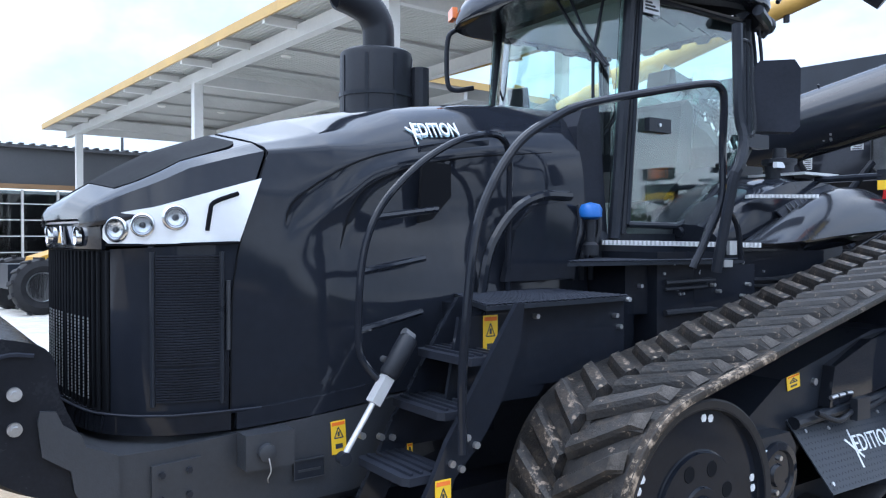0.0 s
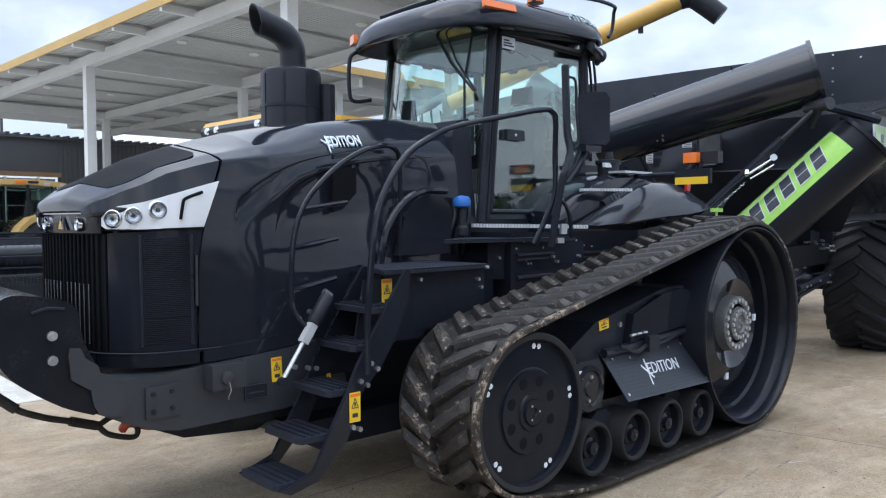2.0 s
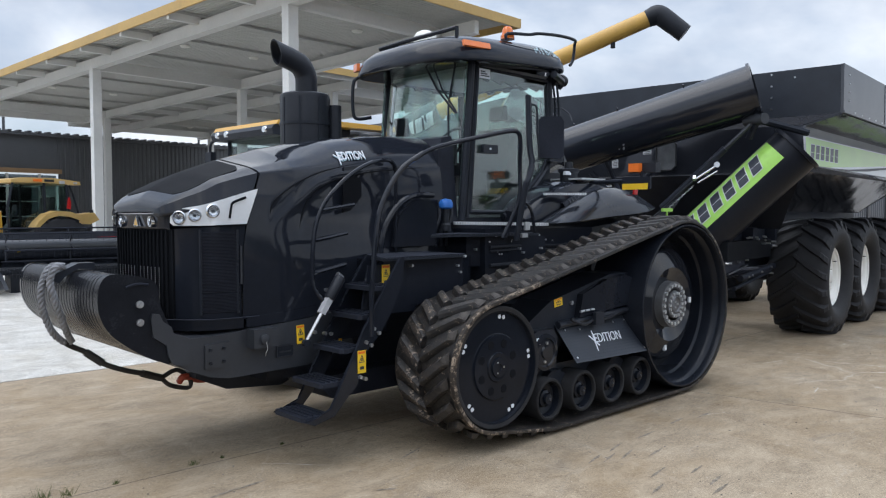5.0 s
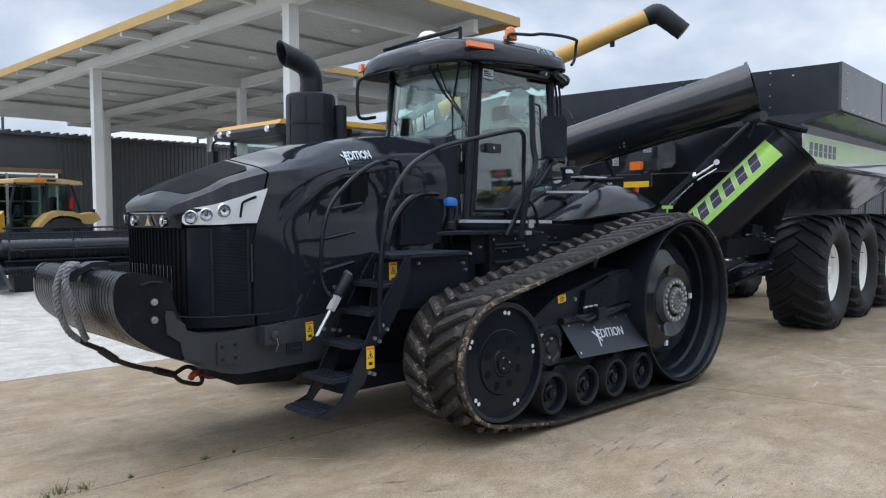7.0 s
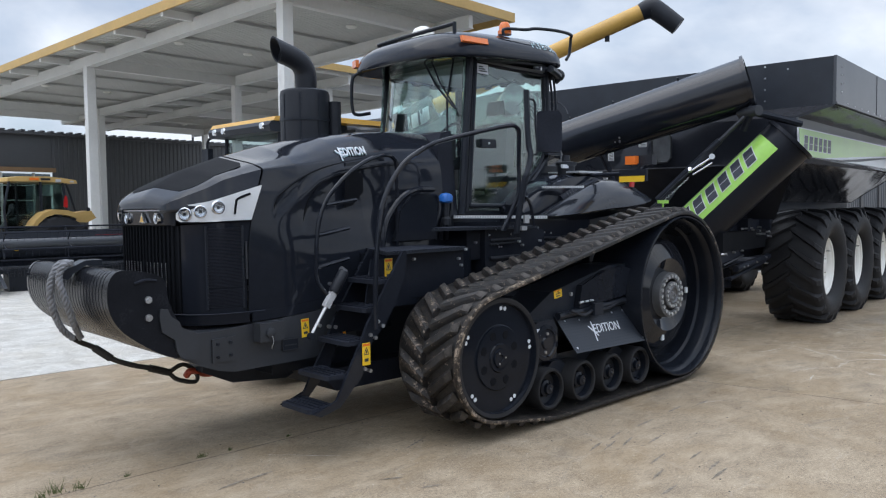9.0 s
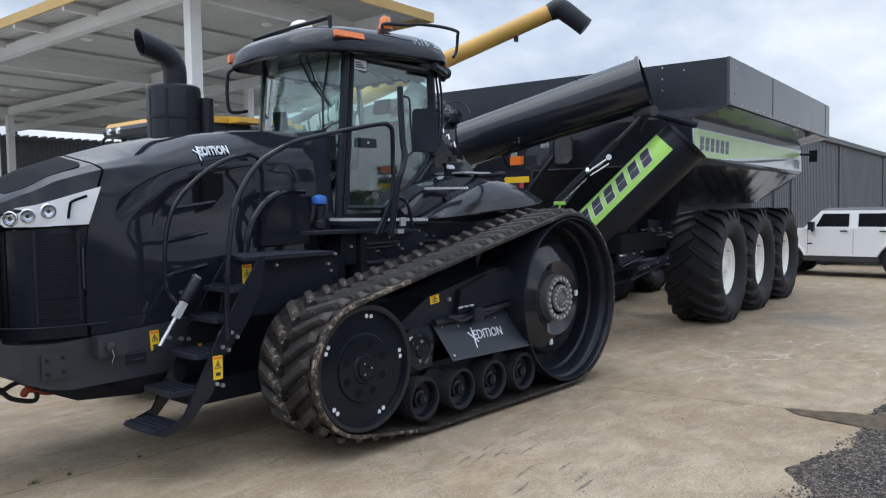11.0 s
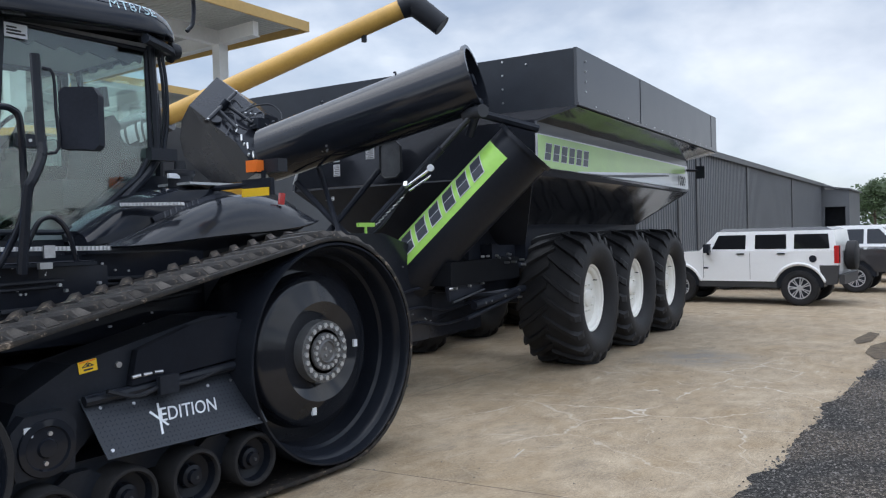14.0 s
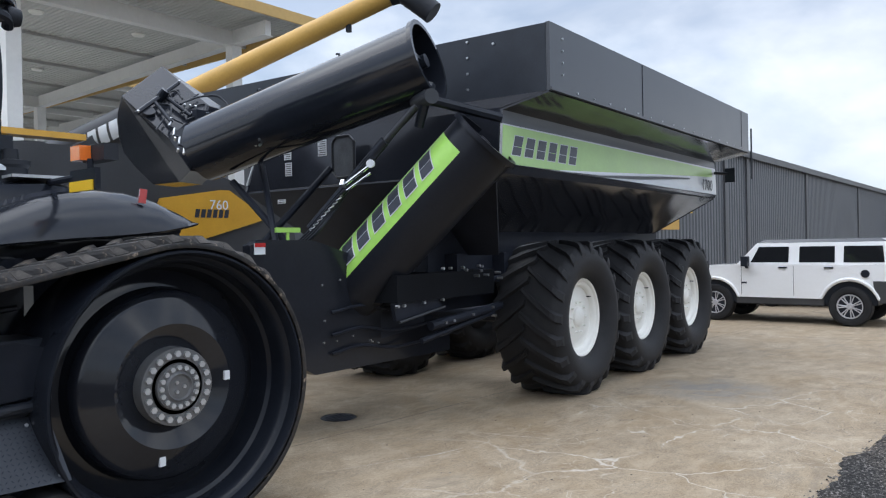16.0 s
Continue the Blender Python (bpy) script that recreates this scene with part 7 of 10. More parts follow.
for px, py, pz in ((0.27, 0.65, 1.585), (0.22, 0.69, 1.50), (-0.28, 0.75, 1.52), (0.25, 0.69, 1.44), (0.74, 0.97, 1.62), (0.92, 0.90, 1.64), (0.96, 0.885, 1.60), (1.2, 0.80, 1.62), (1.24, 0.79, 1.58), (1.4, 0.73, 1.55), (1.44, 0.72, 1.62), (0.9, 0.92, 1.55)):
    bm = B()
    rod(bm, (px, py + 0.02, pz), (px, py - 0.012, pz), 0.013, 6)
    part("bolt", bm, STEEL, tank)
bm = B()
box(bm, 0.98, 1.05, 0.54, 0.56, 1.81, 1.89)
part("bright_catch", bm, STEEL, tractor)
bm = B()
box(bm, 0.96, 1.04, 0.56, 0.60, 1.74, 1.78)
part("bright_catch", bm, STEEL, tractor)
# bolts and pipes along the dark body side
brng = random.Random(12)
for i in range(26):
    px = brng.uniform(0.85, 2.25)
    py, pz = 0.9 - 0.12 * (px - 0.8), brng.choice((1.30, 1.36, 1.52, 1.56, 1.70, 1.75)) + brng.uniform(-0.01, 0.01)
    bm = B()
    rod(bm, (px, py + 0.02, pz), (px, py - 0.010, pz), 0.009, 6)
    part("bolt", bm, STEEL, tank)
for pz, r in ((1.64, 0.016), (1.60, 0.011), (1.46, 0.02)):
    bm = B()
    tube(bm, [(0.85, 0.88, pz), (1.3, 0.82, pz + 0.01), (1.8, 0.76, pz), (2.25, 0.70, pz + 0.05)], r, 8, 4)
    part("pipe", bm, PLASTIC, tank)
# blue capped reservoir
bm = B()
lathe(bm, [(1.80, 0.0), (1.80, 0.05), (1.86, 0.05), (1.88, 0.03), (2.02, 0.03)], "z", 18, (0.575, 1.22, 0))
neck = part("filler_pipe", bm, PLASTIC, tractor, smooth=True)
bm = B()
lathe(bm, [(2.015, 0.045), (2.03, 0.068), (2.075, 0.072), (2.105, 0.055), (2.12, 0.0)], "z", 20, (0.575, 1.22, 0))
part("blue_cap", bm, BLUE, neck, "bright blue filler cap", smooth=True)

# ---- ladder ----
for y in (0.57, 1.02):
    bm = B()
    prism(bm, [(-1.50, 0.40), (-1.43, 0.368), (-1.244, 0.41), (-1.10, 0.555), (-1.04, 0.60), (-0.97, 0.74), (-0.92, 0.88), (-0.775, 1.02), (-0.668, 1.17), (-0.555, 1.42), (-0.53, 1.61), (-0.57, 1.61), (-0.655, 1.49), (-0.745, 1.36), (-0.857, 1.19), (-0.96, 1.04), (-1.035, 0.89), (-1.15, 0.69), (-1.20, 0.60), (-1.275, 0.47), (-1.42, 0.42)], "y", y - 0.014, y + 0.014)
    part("ladder_side", bm, BLACK, tractor, bevel=0.005)
for k, (x, z) in enumerate(((-1.36, 0.43), (-1.20, 0.665), (-1.0, 0.91), (-0.82, 1.16), (-0.68, 1.38))):
    bm = B()
    prism(bm, [(x - 0.13, 0.585), (x - 0.15, 0.62), (x - 0.15, 0.98), (x - 0.13, 1.005), (x + 0.10, 1.005), (x + 0.10, 0.585)], "z", z - 0.035, z)
    st = part("ladder_step", bm, DEEP, tractor, "black ribbed ladder step", bevel=0.008)
    for j in range(4):
        bm = B()
        box(bm, x - 0.11 + j * 0.05, x - 0.095 + j * 0.05, 0.61, 0.98, z + 0.0005, z + 0.012)
        part("grip_rib", bm, DEEP, st)
bm = B()
prism(bm, [(-0.95, 0.9), (-0.62, 1.5), (-0.3, 1.5), (-0.3, 0.9)], "y", 1.06, 1.09)
part("ladder_panel", bm, BLACK, tractor)
bm = B()
prism(bm, [(-0.82, 1.12), (-0.74, 1.54), (0.1, 1.54), (-0.25, 1.12)], "y", 0.772, 0.792)
part("ladder_panel", bm, BLACK, tractor)
sticker(tractor, (-0.985, 0.55, 0.80), (1, 0, 0), (-0.1, 0, 1), 0.08, 0.18)
sticker(tractor, (-0.56, 0.766, 1.445), (1, 0, 0), (0, 0, 1), 0.085, 0.19)
sticker(tractor, (-0.83, 1.05, 0.87), (1, 0, 0), (0, 0, 1), 0.03, 0.08)
for px, py, pz in ((-0.86, 0.55, 1.05), (-0.81, 0.55, 1.01), (-0.94, 0.55, 0.95), (-0.89, 0.55, 0.92), (-1.0, 0.55, 0.68), (-0.95, 0.55, 0.66), (-1.12, 1.0, 1.0), (-1.02, 1.0, 0.98), (-0.96, 1.0, 0.97), (-1.0, 1.0, 1.34), (-0.92, 1.0, 1.38)):
    bm = B()
    rod(bm, (px, py + 0.02, pz), (px, py - 0.012, pz), 0.016, 8)
    part("bolt", bm, STEEL, tractor)
# ladder's lift cylinder with its bright rod
bm = B()
lathe(bm, [(0.0, 0.0), (0.0, 0.040), (0.012, 0.046), (0.19, 0.046), (0.205, 0.038), (0.205, 0.0)], "z", 20)
LIFT = Vector((0.13, 0.0, 0.19)).to_track_quat("Z", "Y").to_matrix().to_4x4()
LIFT.translation = (-1.025, 0.93, 1.275)
act = part("lift_cylinder", bm, PLASTIC, tractor, "black ladder lift cylinder with a bright rod", m=LIFT, smooth=True)
bm = B()
box(bm, -0.028, 0.028, -0.025, 0.025, -0.14, -0.004)
part("bright_block", bm, BRIGHTROD, act, bevel=0.008)
bm = B()
rod(bm, (0, 0, -0.13), (0, 0, -0.40), 0.0135, 12)
rod(bm, (0.065, -0.01, 0.14), (0.05, -0.01, -0.12), 0.012, 10)
part("bright_rod", bm, BRIGHTROD, act)
bm = B()
rod(bm, (0.02, -0.03, 0.215), (0.02, 0.03, 0.215), 0.022, 10)
part("pivot", bm, STEEL, act)
bm = B()
lathe(bm, [(-0.02, 0.0), (-0.02, 0.03), (0.02, 0.03), (0.02, 0.0)], "y", 16, (-1.255, 0.925, 0.935))
part("rod_eye", bm, SATIN, tractor)


def rail(pts, r, name="handrail"):
    bm = B()
    tube(bm, pts, r, 10, 6)
    return part(name, bm, BLACK, tractor, "black bent tube handrail", smooth=True)


rail([(-0.92, 0.50, 1.0), (-0.92, 0.5, 1.36), (-0.865, 0.5, 1.87), (-0.78, 0.5, 2.11), (-0.62, 0.5, 2.32), (-0.43, 0.5, 2.44), (-0.20, 0.5, 2.535), (0.38, 0.49, 2.668), (0.70, 0.48, 2.73), (0.79, 0.48, 2.72), (0.83, 0.48, 2.66), (0.85, 0.5, 2.4), (0.845, 0.5, 2.12), (0.78, 0.55, 1.9), (0.70, 0.58, 1.74)], 0.021)
rail([(-1.02, 0.95, 1.22), (-1.11, 0.98, 1.32), (-1.14, 1.0, 1.45), (-1.12, 1.0, 1.80), (-1.04, 1.0, 2.02), (-0.90, 1.0, 2.18), (-0.72, 1.02, 2.31), (-0.50, 1.05, 2.41), (-0.28, 1.1, 2.45), (-0.16, 1.14, 2.42), (-0.11, 1.17, 2.34), (-0.08, 1.2, 2.2), (-0.06, 1.24, 1.58)], 0.018)
for z, x in ((2.02, -1.05), (1.77, -1.13), (1.50, -1.145)):
    bm = B()
    rod(bm, (x, 1.0, z - 0.02), (x + 0.46, 1.17, z + 0.03), 0.018, 8)
    part("rail_rung", bm, BLACK, tractor)
rail([(0.90, 0.72, 1.74), (0.97, 0.68, 1.95), (1.02, 0.66, 2.05), (1.10, 0.64, 2.07), (1.18, 0.63, 1.98), (1.24, 0.64, 1.78)], 0.017)
# wheel-arch cover and mesh air intake on the hood's rear side, as seen behind the rails
bm = B()
prism(bm, [(-0.10, 1.66), (-0.02, 1.95), (0.12, 2.08), (0.34, 2.12), (0.46, 2.02), (0.44, 1.66)], "y", 1.215, 1.26)
part("intake_cover", bm, BLACK, tractor, bevel=0.012)
bm = B()
tube(bm, [(-0.26, 1.22, 1.6), (-0.2, 1.215, 1.85), (-0.05, 1.2, 2.05), (0.15, 1.2, 2.14), (0.4, 1.22, 2.15)], 0.03, 8, 5)
part("intake_rim", bm, BLACK, tractor)
for hx in (0.48, 0.56, 0.64):
    bm = B()
    tube(bm, [(hx, 1.28, 1.65), (hx - 0.02, 1.25, 1.8), (hx + 0.03, 1.24, 1.95), (hx + 0.06, 1.28, 2.1)], 0.018, 8, 4)
    part("hose", bm, PLASTIC, tractor)


# ---- the grain cart ----
CART = pose(8.69, 0.465, 0, 0, 0, 5.3)
CINV = CART.inverted()
cart = thing("grain_cart", "black three-axle grain cart with a folded unloading auger", "grain cart", CART)
VC, UR = 1.78, 5.42          # middle line and rear end of the body


def mir(p):
    return (p[0], 2 * VC - p[1], p[2])


def cart_wheel(u, v, z, R, out):
    """A wide lugged tyre on a white steel rim; out is -1 where the outside faces the near side."""
    w0, w1 = 0.0, 0.80
    bm = B()
    lathe(bm, [(0.20, 0.47), (0.06, 0.485), (0.02, 0.51), (-0.03, 0.58), (-0.065, 0.70), (-0.05, 0.80), (0.0, 0.865), (0.06, 0.895), (0.40, 0.912), (0.74, 0.895), (0.80, 0.865), (0.85, 0.80), (0.865, 0.70), (0.83, 0.58), (0.77, 0.50), (0.70, 0.46)], "y", 56)
    ob = part("tyre", bm, TYRE, cart, "wide black lugged tyre", m=pose(u, v, z) @ Matrix.Diagonal((1, -out, 1, 1)), smooth=True)
    return ob


def tyre_lug(side):
    bm = B()
    secs = []
    for s, rad in ((0.0, 0.80), (0.10, 0.872), (0.25, 0.895), (0.6, 0.905), (1.0, 0.912)):
        y = -0.055 + 0.09 * s / 0.25 if s < 0.25 else 0.035 + (s - 0.25) / 0.75 * 0.39
        a = -0.26 + 0.36 * s ** 1.25
        wid = 0.034 + 0.012 * (1 - s)
        h = 0.05 if s > 0 else 0.03
        q = []
        for da, dr in ((-wid * 1.35, -0.02), (-wid * 0.8, h), (wid * 0.8, h), (wid * 1.35, -0.02)):
            rr = rad + dr
            ang = a + da / rad
            q.append((rr * math.sin(ang), (y if not side else 0.80 - y), rr * math.cos(ang)))
        secs.append(q)
    loft(bm, secs, close=True)
    return bm


LUGS = [None, None]
RIM = [None, None, None, None]
for k, u in enumerate((0.0, 1.95, 3.98)):
    for out, v in ((-1, -0.02), (1, 2 * VC + 0.02)):
        t = cart_wheel(u, v, 0.93, 0.95, out)
        n = 20
        for i in range(n):
            for side in (0, 1):
                m = pose(0, 0, 0, 0, 360 * (i + 0.5 * side) / n + 7 * k, 0)
                if LUGS[side] is None:
                    LUGS[side] = part("tyre_lug", tyre_lug(side), TYRE, t, m=m)
                else:
                    again(LUGS[side], m, t)
        if RIM[0] is None:
            bm = B()
            lathe(bm, [(y + 0.09, r) for y, r in ((0.12, 0.47), (0.02, 0.48), (-0.012, 0.488), (-0.02, 0.475), (-0.012, 0.455), (0.012, 0.44), (0.022, 0.41), (0.034, 0.395), (0.07, 0.38), (0.075, 0.30), (0.062, 0.27), (0.058, 0.20), (0.058, 0.0))], "y", 44)
            RIM[0] = part("rim", bm, WHITE, t, "white painted steel rim", smooth=True)
            bm = B()
            lathe(bm, [(0.155, 0.13), (0.122, 0.122), (0.10, 0.09), (0.096, 0.0)], "y", 24)
            RIM[1] = part("hub_cap", bm, WHITE, t, smooth=True)
            bm = B()
            rod(bm, (0.24, 0.14, 0.24), (0.24, 0.08, 0.24), 0.008, 6)
            RIM[2] = part("valve", bm, SATIN, t)
            RIM[3] = None
            first_lug = None
            for i in range(10):
                a = 2 * math.pi * i / 10
                m = pose(0.19 * math.cos(a), 0.14, 0.19 * math.sin(a))
                if first_lug is None:
                    bm = B()
                    rod(bm, (0, 0.01, 0), (0, -0.025, 0), 0.014, 6)
                    first_lug = part("wheel_nut", bm, WHITE, t, m=m)
                else:
                    again(first_lug, m, t)
        else:
            for r in RIM[:3]:
                again(r, Matrix.Identity(4), t)
            for i in range(10):
                a = 2 * math.pi * i / 10
                again(first_lug, pose(0.19 * math.cos(a), 0.14, 0.19 * math.sin(a)), t)
    bm = B()
    rod(bm, (u, 0.25, 0.93), (u, 2 * VC - 0.25, 0.93), 0.11, 14)
    part("axle", bm, DEEP, cart)

# frame
for v in (1.15, 2 * VC - 1.15):
    bm = B()
    box(bm, -2.2, 4.9, v - 0.1, v + 0.1, 1.1, 1.45)
    part("frame_rail", bm, DEEP, cart, bevel=0.015)
for u in (-1.6, -0.6, 1.0, 2.9, 4.7):
    bm = B()
    box(bm, u - 0.09, u + 0.09, 0.75, 2 * VC - 0.75, 1.46, 1.75)
    part("cross_member", bm, DEEP, cart)
bm = B()
box(bm, -0.6, 4.6, 0.70, 0.82, 1.2, 1.42)
part("walking_beam", bm, DEEP, cart, bevel=0.02)

# upper box: four plates with a folded lip
T0, T1, Z0, Z1 = -1.82, 5.585, 3.385, 4.07
bm = B()
box(bm, T0, T1, -0.515, -0.475, Z0, Z1)
side_plate = part("upper_side", bm, GUNMETAL, cart, "dark grey steel upper side", bevel=0.006)
bm = B()
FAR = 5.0
box(bm, T0, T1, FAR - 0.04, FAR, Z0, Z1)
part("upper_side", bm, GUNMETAL, cart, bevel=0.006)
# ends coloured darker than the sides, for the auger tube reflected in them
for ua, ub in ((T0 + 0.002, T0 + 0.042), (T1 - 0.042, T1 - 0.002)):
    bm = B()
    box(bm, ua, ub, -0.471, FAR - 0.044, Z0, Z1 - 0.006)
    part("upper_end", bm, PLATE, cart, bevel=0.006)
for uu in (T0 + 2.45, T0 + 6.95):
    bm = B()
    box(bm, uu - 0.004, uu + 0.004, -0.5215, -0.5155, Z0 + 0.01, Z1 - 0.01)
    part("plate_joint", bm, SATIN, side_plate)
bm = B()
box(bm, T0, T1, -0.53, -0.517, Z0, Z0 + 0.03)
part("folded_lip", bm, GUNMETAL, side_plate)
for uu, zz in [(T0 + 0.27, 3.575 + 0.122 * i) for i in range(4)] + [(T0 + 0.6 + 0.42 * i, 3.43) for i in range(16)]:
    bm = B()
    rod(bm, (uu, -0.51, zz), (uu, -0.528, zz), 0.012, 6)
    part("bolt", bm, STEEL, side_plate)
for vv, zz in [(0.47, 3.51 + 0.17 * i) for i in range(4)] + [(0.144, 3.95)]:
    bm = B()
    rod(bm, (T0 + 0.01, vv, zz), (T0 - 0.014, vv, zz), 0.014, 6)
    part("bolt", bm, STEEL, side_plate)
# flared shelf under the upper box
for s in (0, 1):
    g = (lambda p: p) if s == 0 else mir
    bm = B()
    edge_v = -0.50 if s == 0 else 2 * VC - FAR + 0.015
    loft(bm, [[g((T0, edge_v, Z0 - 0.002)), g((-2.0, -0.03, 3.225))], [g((T1, edge_v, Z0 - 0.002)), g((UR, 0.06, 3.25))]])
    solid(bm, 0.02)
    part("flare", bm, HOPPER, cart, "gloss black flared underside")
    bm = B()
    loft(bm, [[g((-2.0, -0.03, 3.22)), g((-2.03, -0.045, 3.07))], [g((UR, 0.07, 3.26)), g((UR, 0.06, 3.12))]])
    solid(bm, 0.03)
    rail_strip = part("upper_band", bm, GUNMETAL, cart)
    bm = B()
    loft(bm, [[g((-2.03, -0.05, 3.07)), g((-2.16, -0.11, 2.66))], [g((UR, 0.055, 3.12)), g((UR, 0.04, 2.66))]])
    solid(bm, 0.03)
    band = part("side_band", bm, PALESILVER, cart, "silver side band with a green decal")
    near_band = band if s == 0 else near_band
    bm = B()
    loft(bm, [[g((-2.16, -0.125, 2.655)), g((-2.2, -0.11, 2.56))], [g((UR, 0.025, 2.655)), g((UR, 0.04, 2.60))]])
    solid(bm, 0.04)
    part("lower_lip", bm, BLACK, cart)
    # tapered hopper
    bm = B()
    top = [(-2.15, -0.09, 2.58), (UR, 0.06, 2.60)]
    bot = [(-1.2, 0.60, 2.0), (3.95, 0.62, 2.0)]
    n = 14
    rows = []
    for i in range(n + 1):
        f = i / n
        a = [top[0][k] + (top[1][k] - top[0][k]) * f for k in range(3)]
        b = [bot[0][k] + (bot[1][k] - bot[0][k]) * f for k in range(3)]
        row = []
        for j in range(6):
            h = j / 5
            dent = 0.012 * noise.noise((i * 0.9, j * 1.1, 2.0 + s))
            row.append(g((a[0] + (b[0] - a[0]) * h, a[1] + (b[1] - a[1]) * h + dent, a[2] + (b[2] - a[2]) * h + dent)))
        rows.append(row)
    loft(bm, rows)
    solid(bm, 0.012)
    part("hopper_side", bm, HOPPER, cart, "glossy black sloping hopper side", smooth=True)
# hopper ends and the front wall
bm = B()
loft(bm, [[(UR, 0.06, 2.60), (UR, 2 * VC - 0.06, 2.60)], [(3.95, 0.62, 2.0), (3.95, 2 * VC - 0.62, 2.0)]])
solid(bm, 0.02)
part("hopper_end", bm, BLACK, cart)
bm = B()
box(bm, UR - 0.02, UR + 0.0, 0.03, 2 * VC - 0.03, 2.60, 3.26)
part("rear_wall", bm, SATIN, cart)
bm = B()
loft(bm, [[(-2.0, -0.03, 3.24), (-2.0, 2 * VC + 0.03, 3.24)], [(-2.17, -0.09, 2.58), (-2.17, 2 * VC + 0.09, 2.58)]])
solid(bm, 0.03)
front = part("front_wall", bm, CARTBLACK, cart, "gloss black front wall")
bm = B()
loft(bm, [[(-2.17, -0.085, 2.575), (-2.17, 2 * VC + 0.085, 2.575)], [(-1.2, 0.5, 1.75), (-1.2, 2 * VC - 0.5, 1.75)]])
solid(bm, 0.03)
part("front_slope", bm, DEEP, cart)
bm = B()
loft(bm, [[(T0, -0.50, Z0 - 0.002), (T0, FAR - 0.015, Z0 - 0.002)], [(-2.0, -0.03, 3.235), (-2.0, 2 * VC + 0.03, 3.235)]])
solid(bm, 0.015)
part("front_flare", bm, CARTBLACK, cart)
bm = B()
box(bm, -2.0, 4.85, 0.92, 0.96, 1.46, 2.06)
part("inner_skirt", bm, DEEP, cart)
bm = B()
prism(bm, [(1.62, 2.62), (1.62, 2.95), (1.69, 3.02), (1.88, 3.02), (1.95, 2.95), (1.95, 2.62), (1.88, 2.55), (1.69, 2.55)], "x", -2.22, -2.19, pose(0, 0.15, 0.10))
part("sight_glass", bm, SIGHT, front, "rounded sight glass")
bm = B()
tube(bm, [(-2.225, y + 0.15, z + 0.10) for y, z in ((1.62, 2.62), (1.62, 2.95), (1.69, 3.02), (1.88, 3.02), (1.95, 2.95), (1.95, 2.62), (1.88, 2.55), (1.69, 2.55), (1.62, 2.62))], 0.014, 6)
part("glass_frame", bm, GREY, front)
for vv, zz, w, h in ((2.25, 3.01, 0.14, 0.19), (2.83, 2.98, 0.12, 0.13), (2.82, 2.80, 0.11, 0.16), (2.95, 2.42, 0.14, 0.05)):
    bm = B()
    box(bm, -2.24, -2.235, vv - w / 2, vv + w / 2, zz - h / 2, zz + h / 2)
    dec = part("notice_decal", bm, LETTER, front, "white notice decal")
    bm = B()
    for i in range(int(h / 0.025)):
        box(bm, -2.243, -2.2405, vv - w * 0.4, vv + w * (0.4 - 0.15 * (i % 2)), zz - h / 2 + 0.012 + i * 0.025, zz - h / 2 + 0.02 + i * 0.025)
    part("text_bar", bm, GREY, dec)

# decals on the band: green field with a swoosh, six plain slanted blocks and the size number
def on_band(f, h, off=0.004):
    """f along the band 0..1, h up it 0..1."""
    a = Vector((-2.16, -0.11, 2.66)).lerp(Vector((UR, 0.04, 2.66)), f)
    b = Vector((-2.03, -0.05, 3.07)).lerp(Vector((UR, 0.055, 3.12)), f)
    return a.lerp(b, h) + Vector((0, -0.03 - off, 0.0))


def band_patch(name, pts, off, mat, label=""):
    """A thin decal between a lower and an upper edge: rows of (f, low, high)."""
    bm = B()
    loft(bm, [[on_band(f, lo, off), on_band(f, hi, off)] for f, lo, hi in pts])
    solid(bm, 0.0015)
    return part(name, bm, mat, band, label)


band = near_band
band_patch("green_field", [(0.0, 0.0, 0.97), (0.1, 0.0, 0.97), (0.2, 0.03, 0.97), (0.32, 0.14, 0.97), (0.45, 0.27, 0.97), (0.6, 0.40, 0.97), (0.8, 0.55, 0.96), (0.97, 0.66, 0.95)], 0.003, BANDGREEN, "pale green decal")
band_patch("white_swoosh", [(0.17, 0.0, 0.03), (0.3, 0.06, 0.14), (0.45, 0.19, 0.27), (0.6, 0.33, 0.40), (0.8, 0.48, 0.54)], 0.005, LETTER)
band_patch("grey_swoosh", [(0.22, 0.0, 0.02), (0.32, 0.0, 0.05), (0.5, 0.12, 0.22), (0.65, 0.28, 0.36), (0.8, 0.42, 0.47)], 0.005, GREY)


def blocks(place, n, f0, f1, mat, out, parent, lean=0.25):
    """A run of n plain slanted blocks standing in for a maker's mark, with pale outlines."""
    pitch = (f1 - f0) / n
    for i in range(n):
        a, b = f0 + pitch * i, f0 + pitch * (i + 0.66)
        for grow, off, m in ((0.045, 0.004, out), (0.0, 0.007, mat)):
            bm = B()
            for ha, hb in (((-grow, 1 + grow),) if grow else ((0.0, 0.42), (0.455, 1.0))):
                rows = []
                for h in np.linspace(ha, hb, 6):
                    sk = pitch * lean * h
                    rows.append([place(a - grow * pitch + sk, h, off), place(b + grow * pitch + sk, h, off)])
                loft(bm, rows)
            solid(bm, 0.0015)
            part("mark_outline" if grow else "mark_block", bm, m, parent)


blocks(lambda f, h, o: on_band(f, 0.24 + 0.50 * h, o), 6, 0.025, 0.235, DARKLET, PALESILVER, band)
p0, p1 = on_band(0.85, 0.32, 0.006), on_band(0.95, 0.32, 0.006)
words("size_number", "1700", DARKLET, band, plane_pose(on_band(0.922, 0.30, 0.012), p1 - p0, on_band(0.915, 0.9) - on_band(0.915, 0.1)), 0.27, shear=0.2, stretch=1.15)
bm = B()
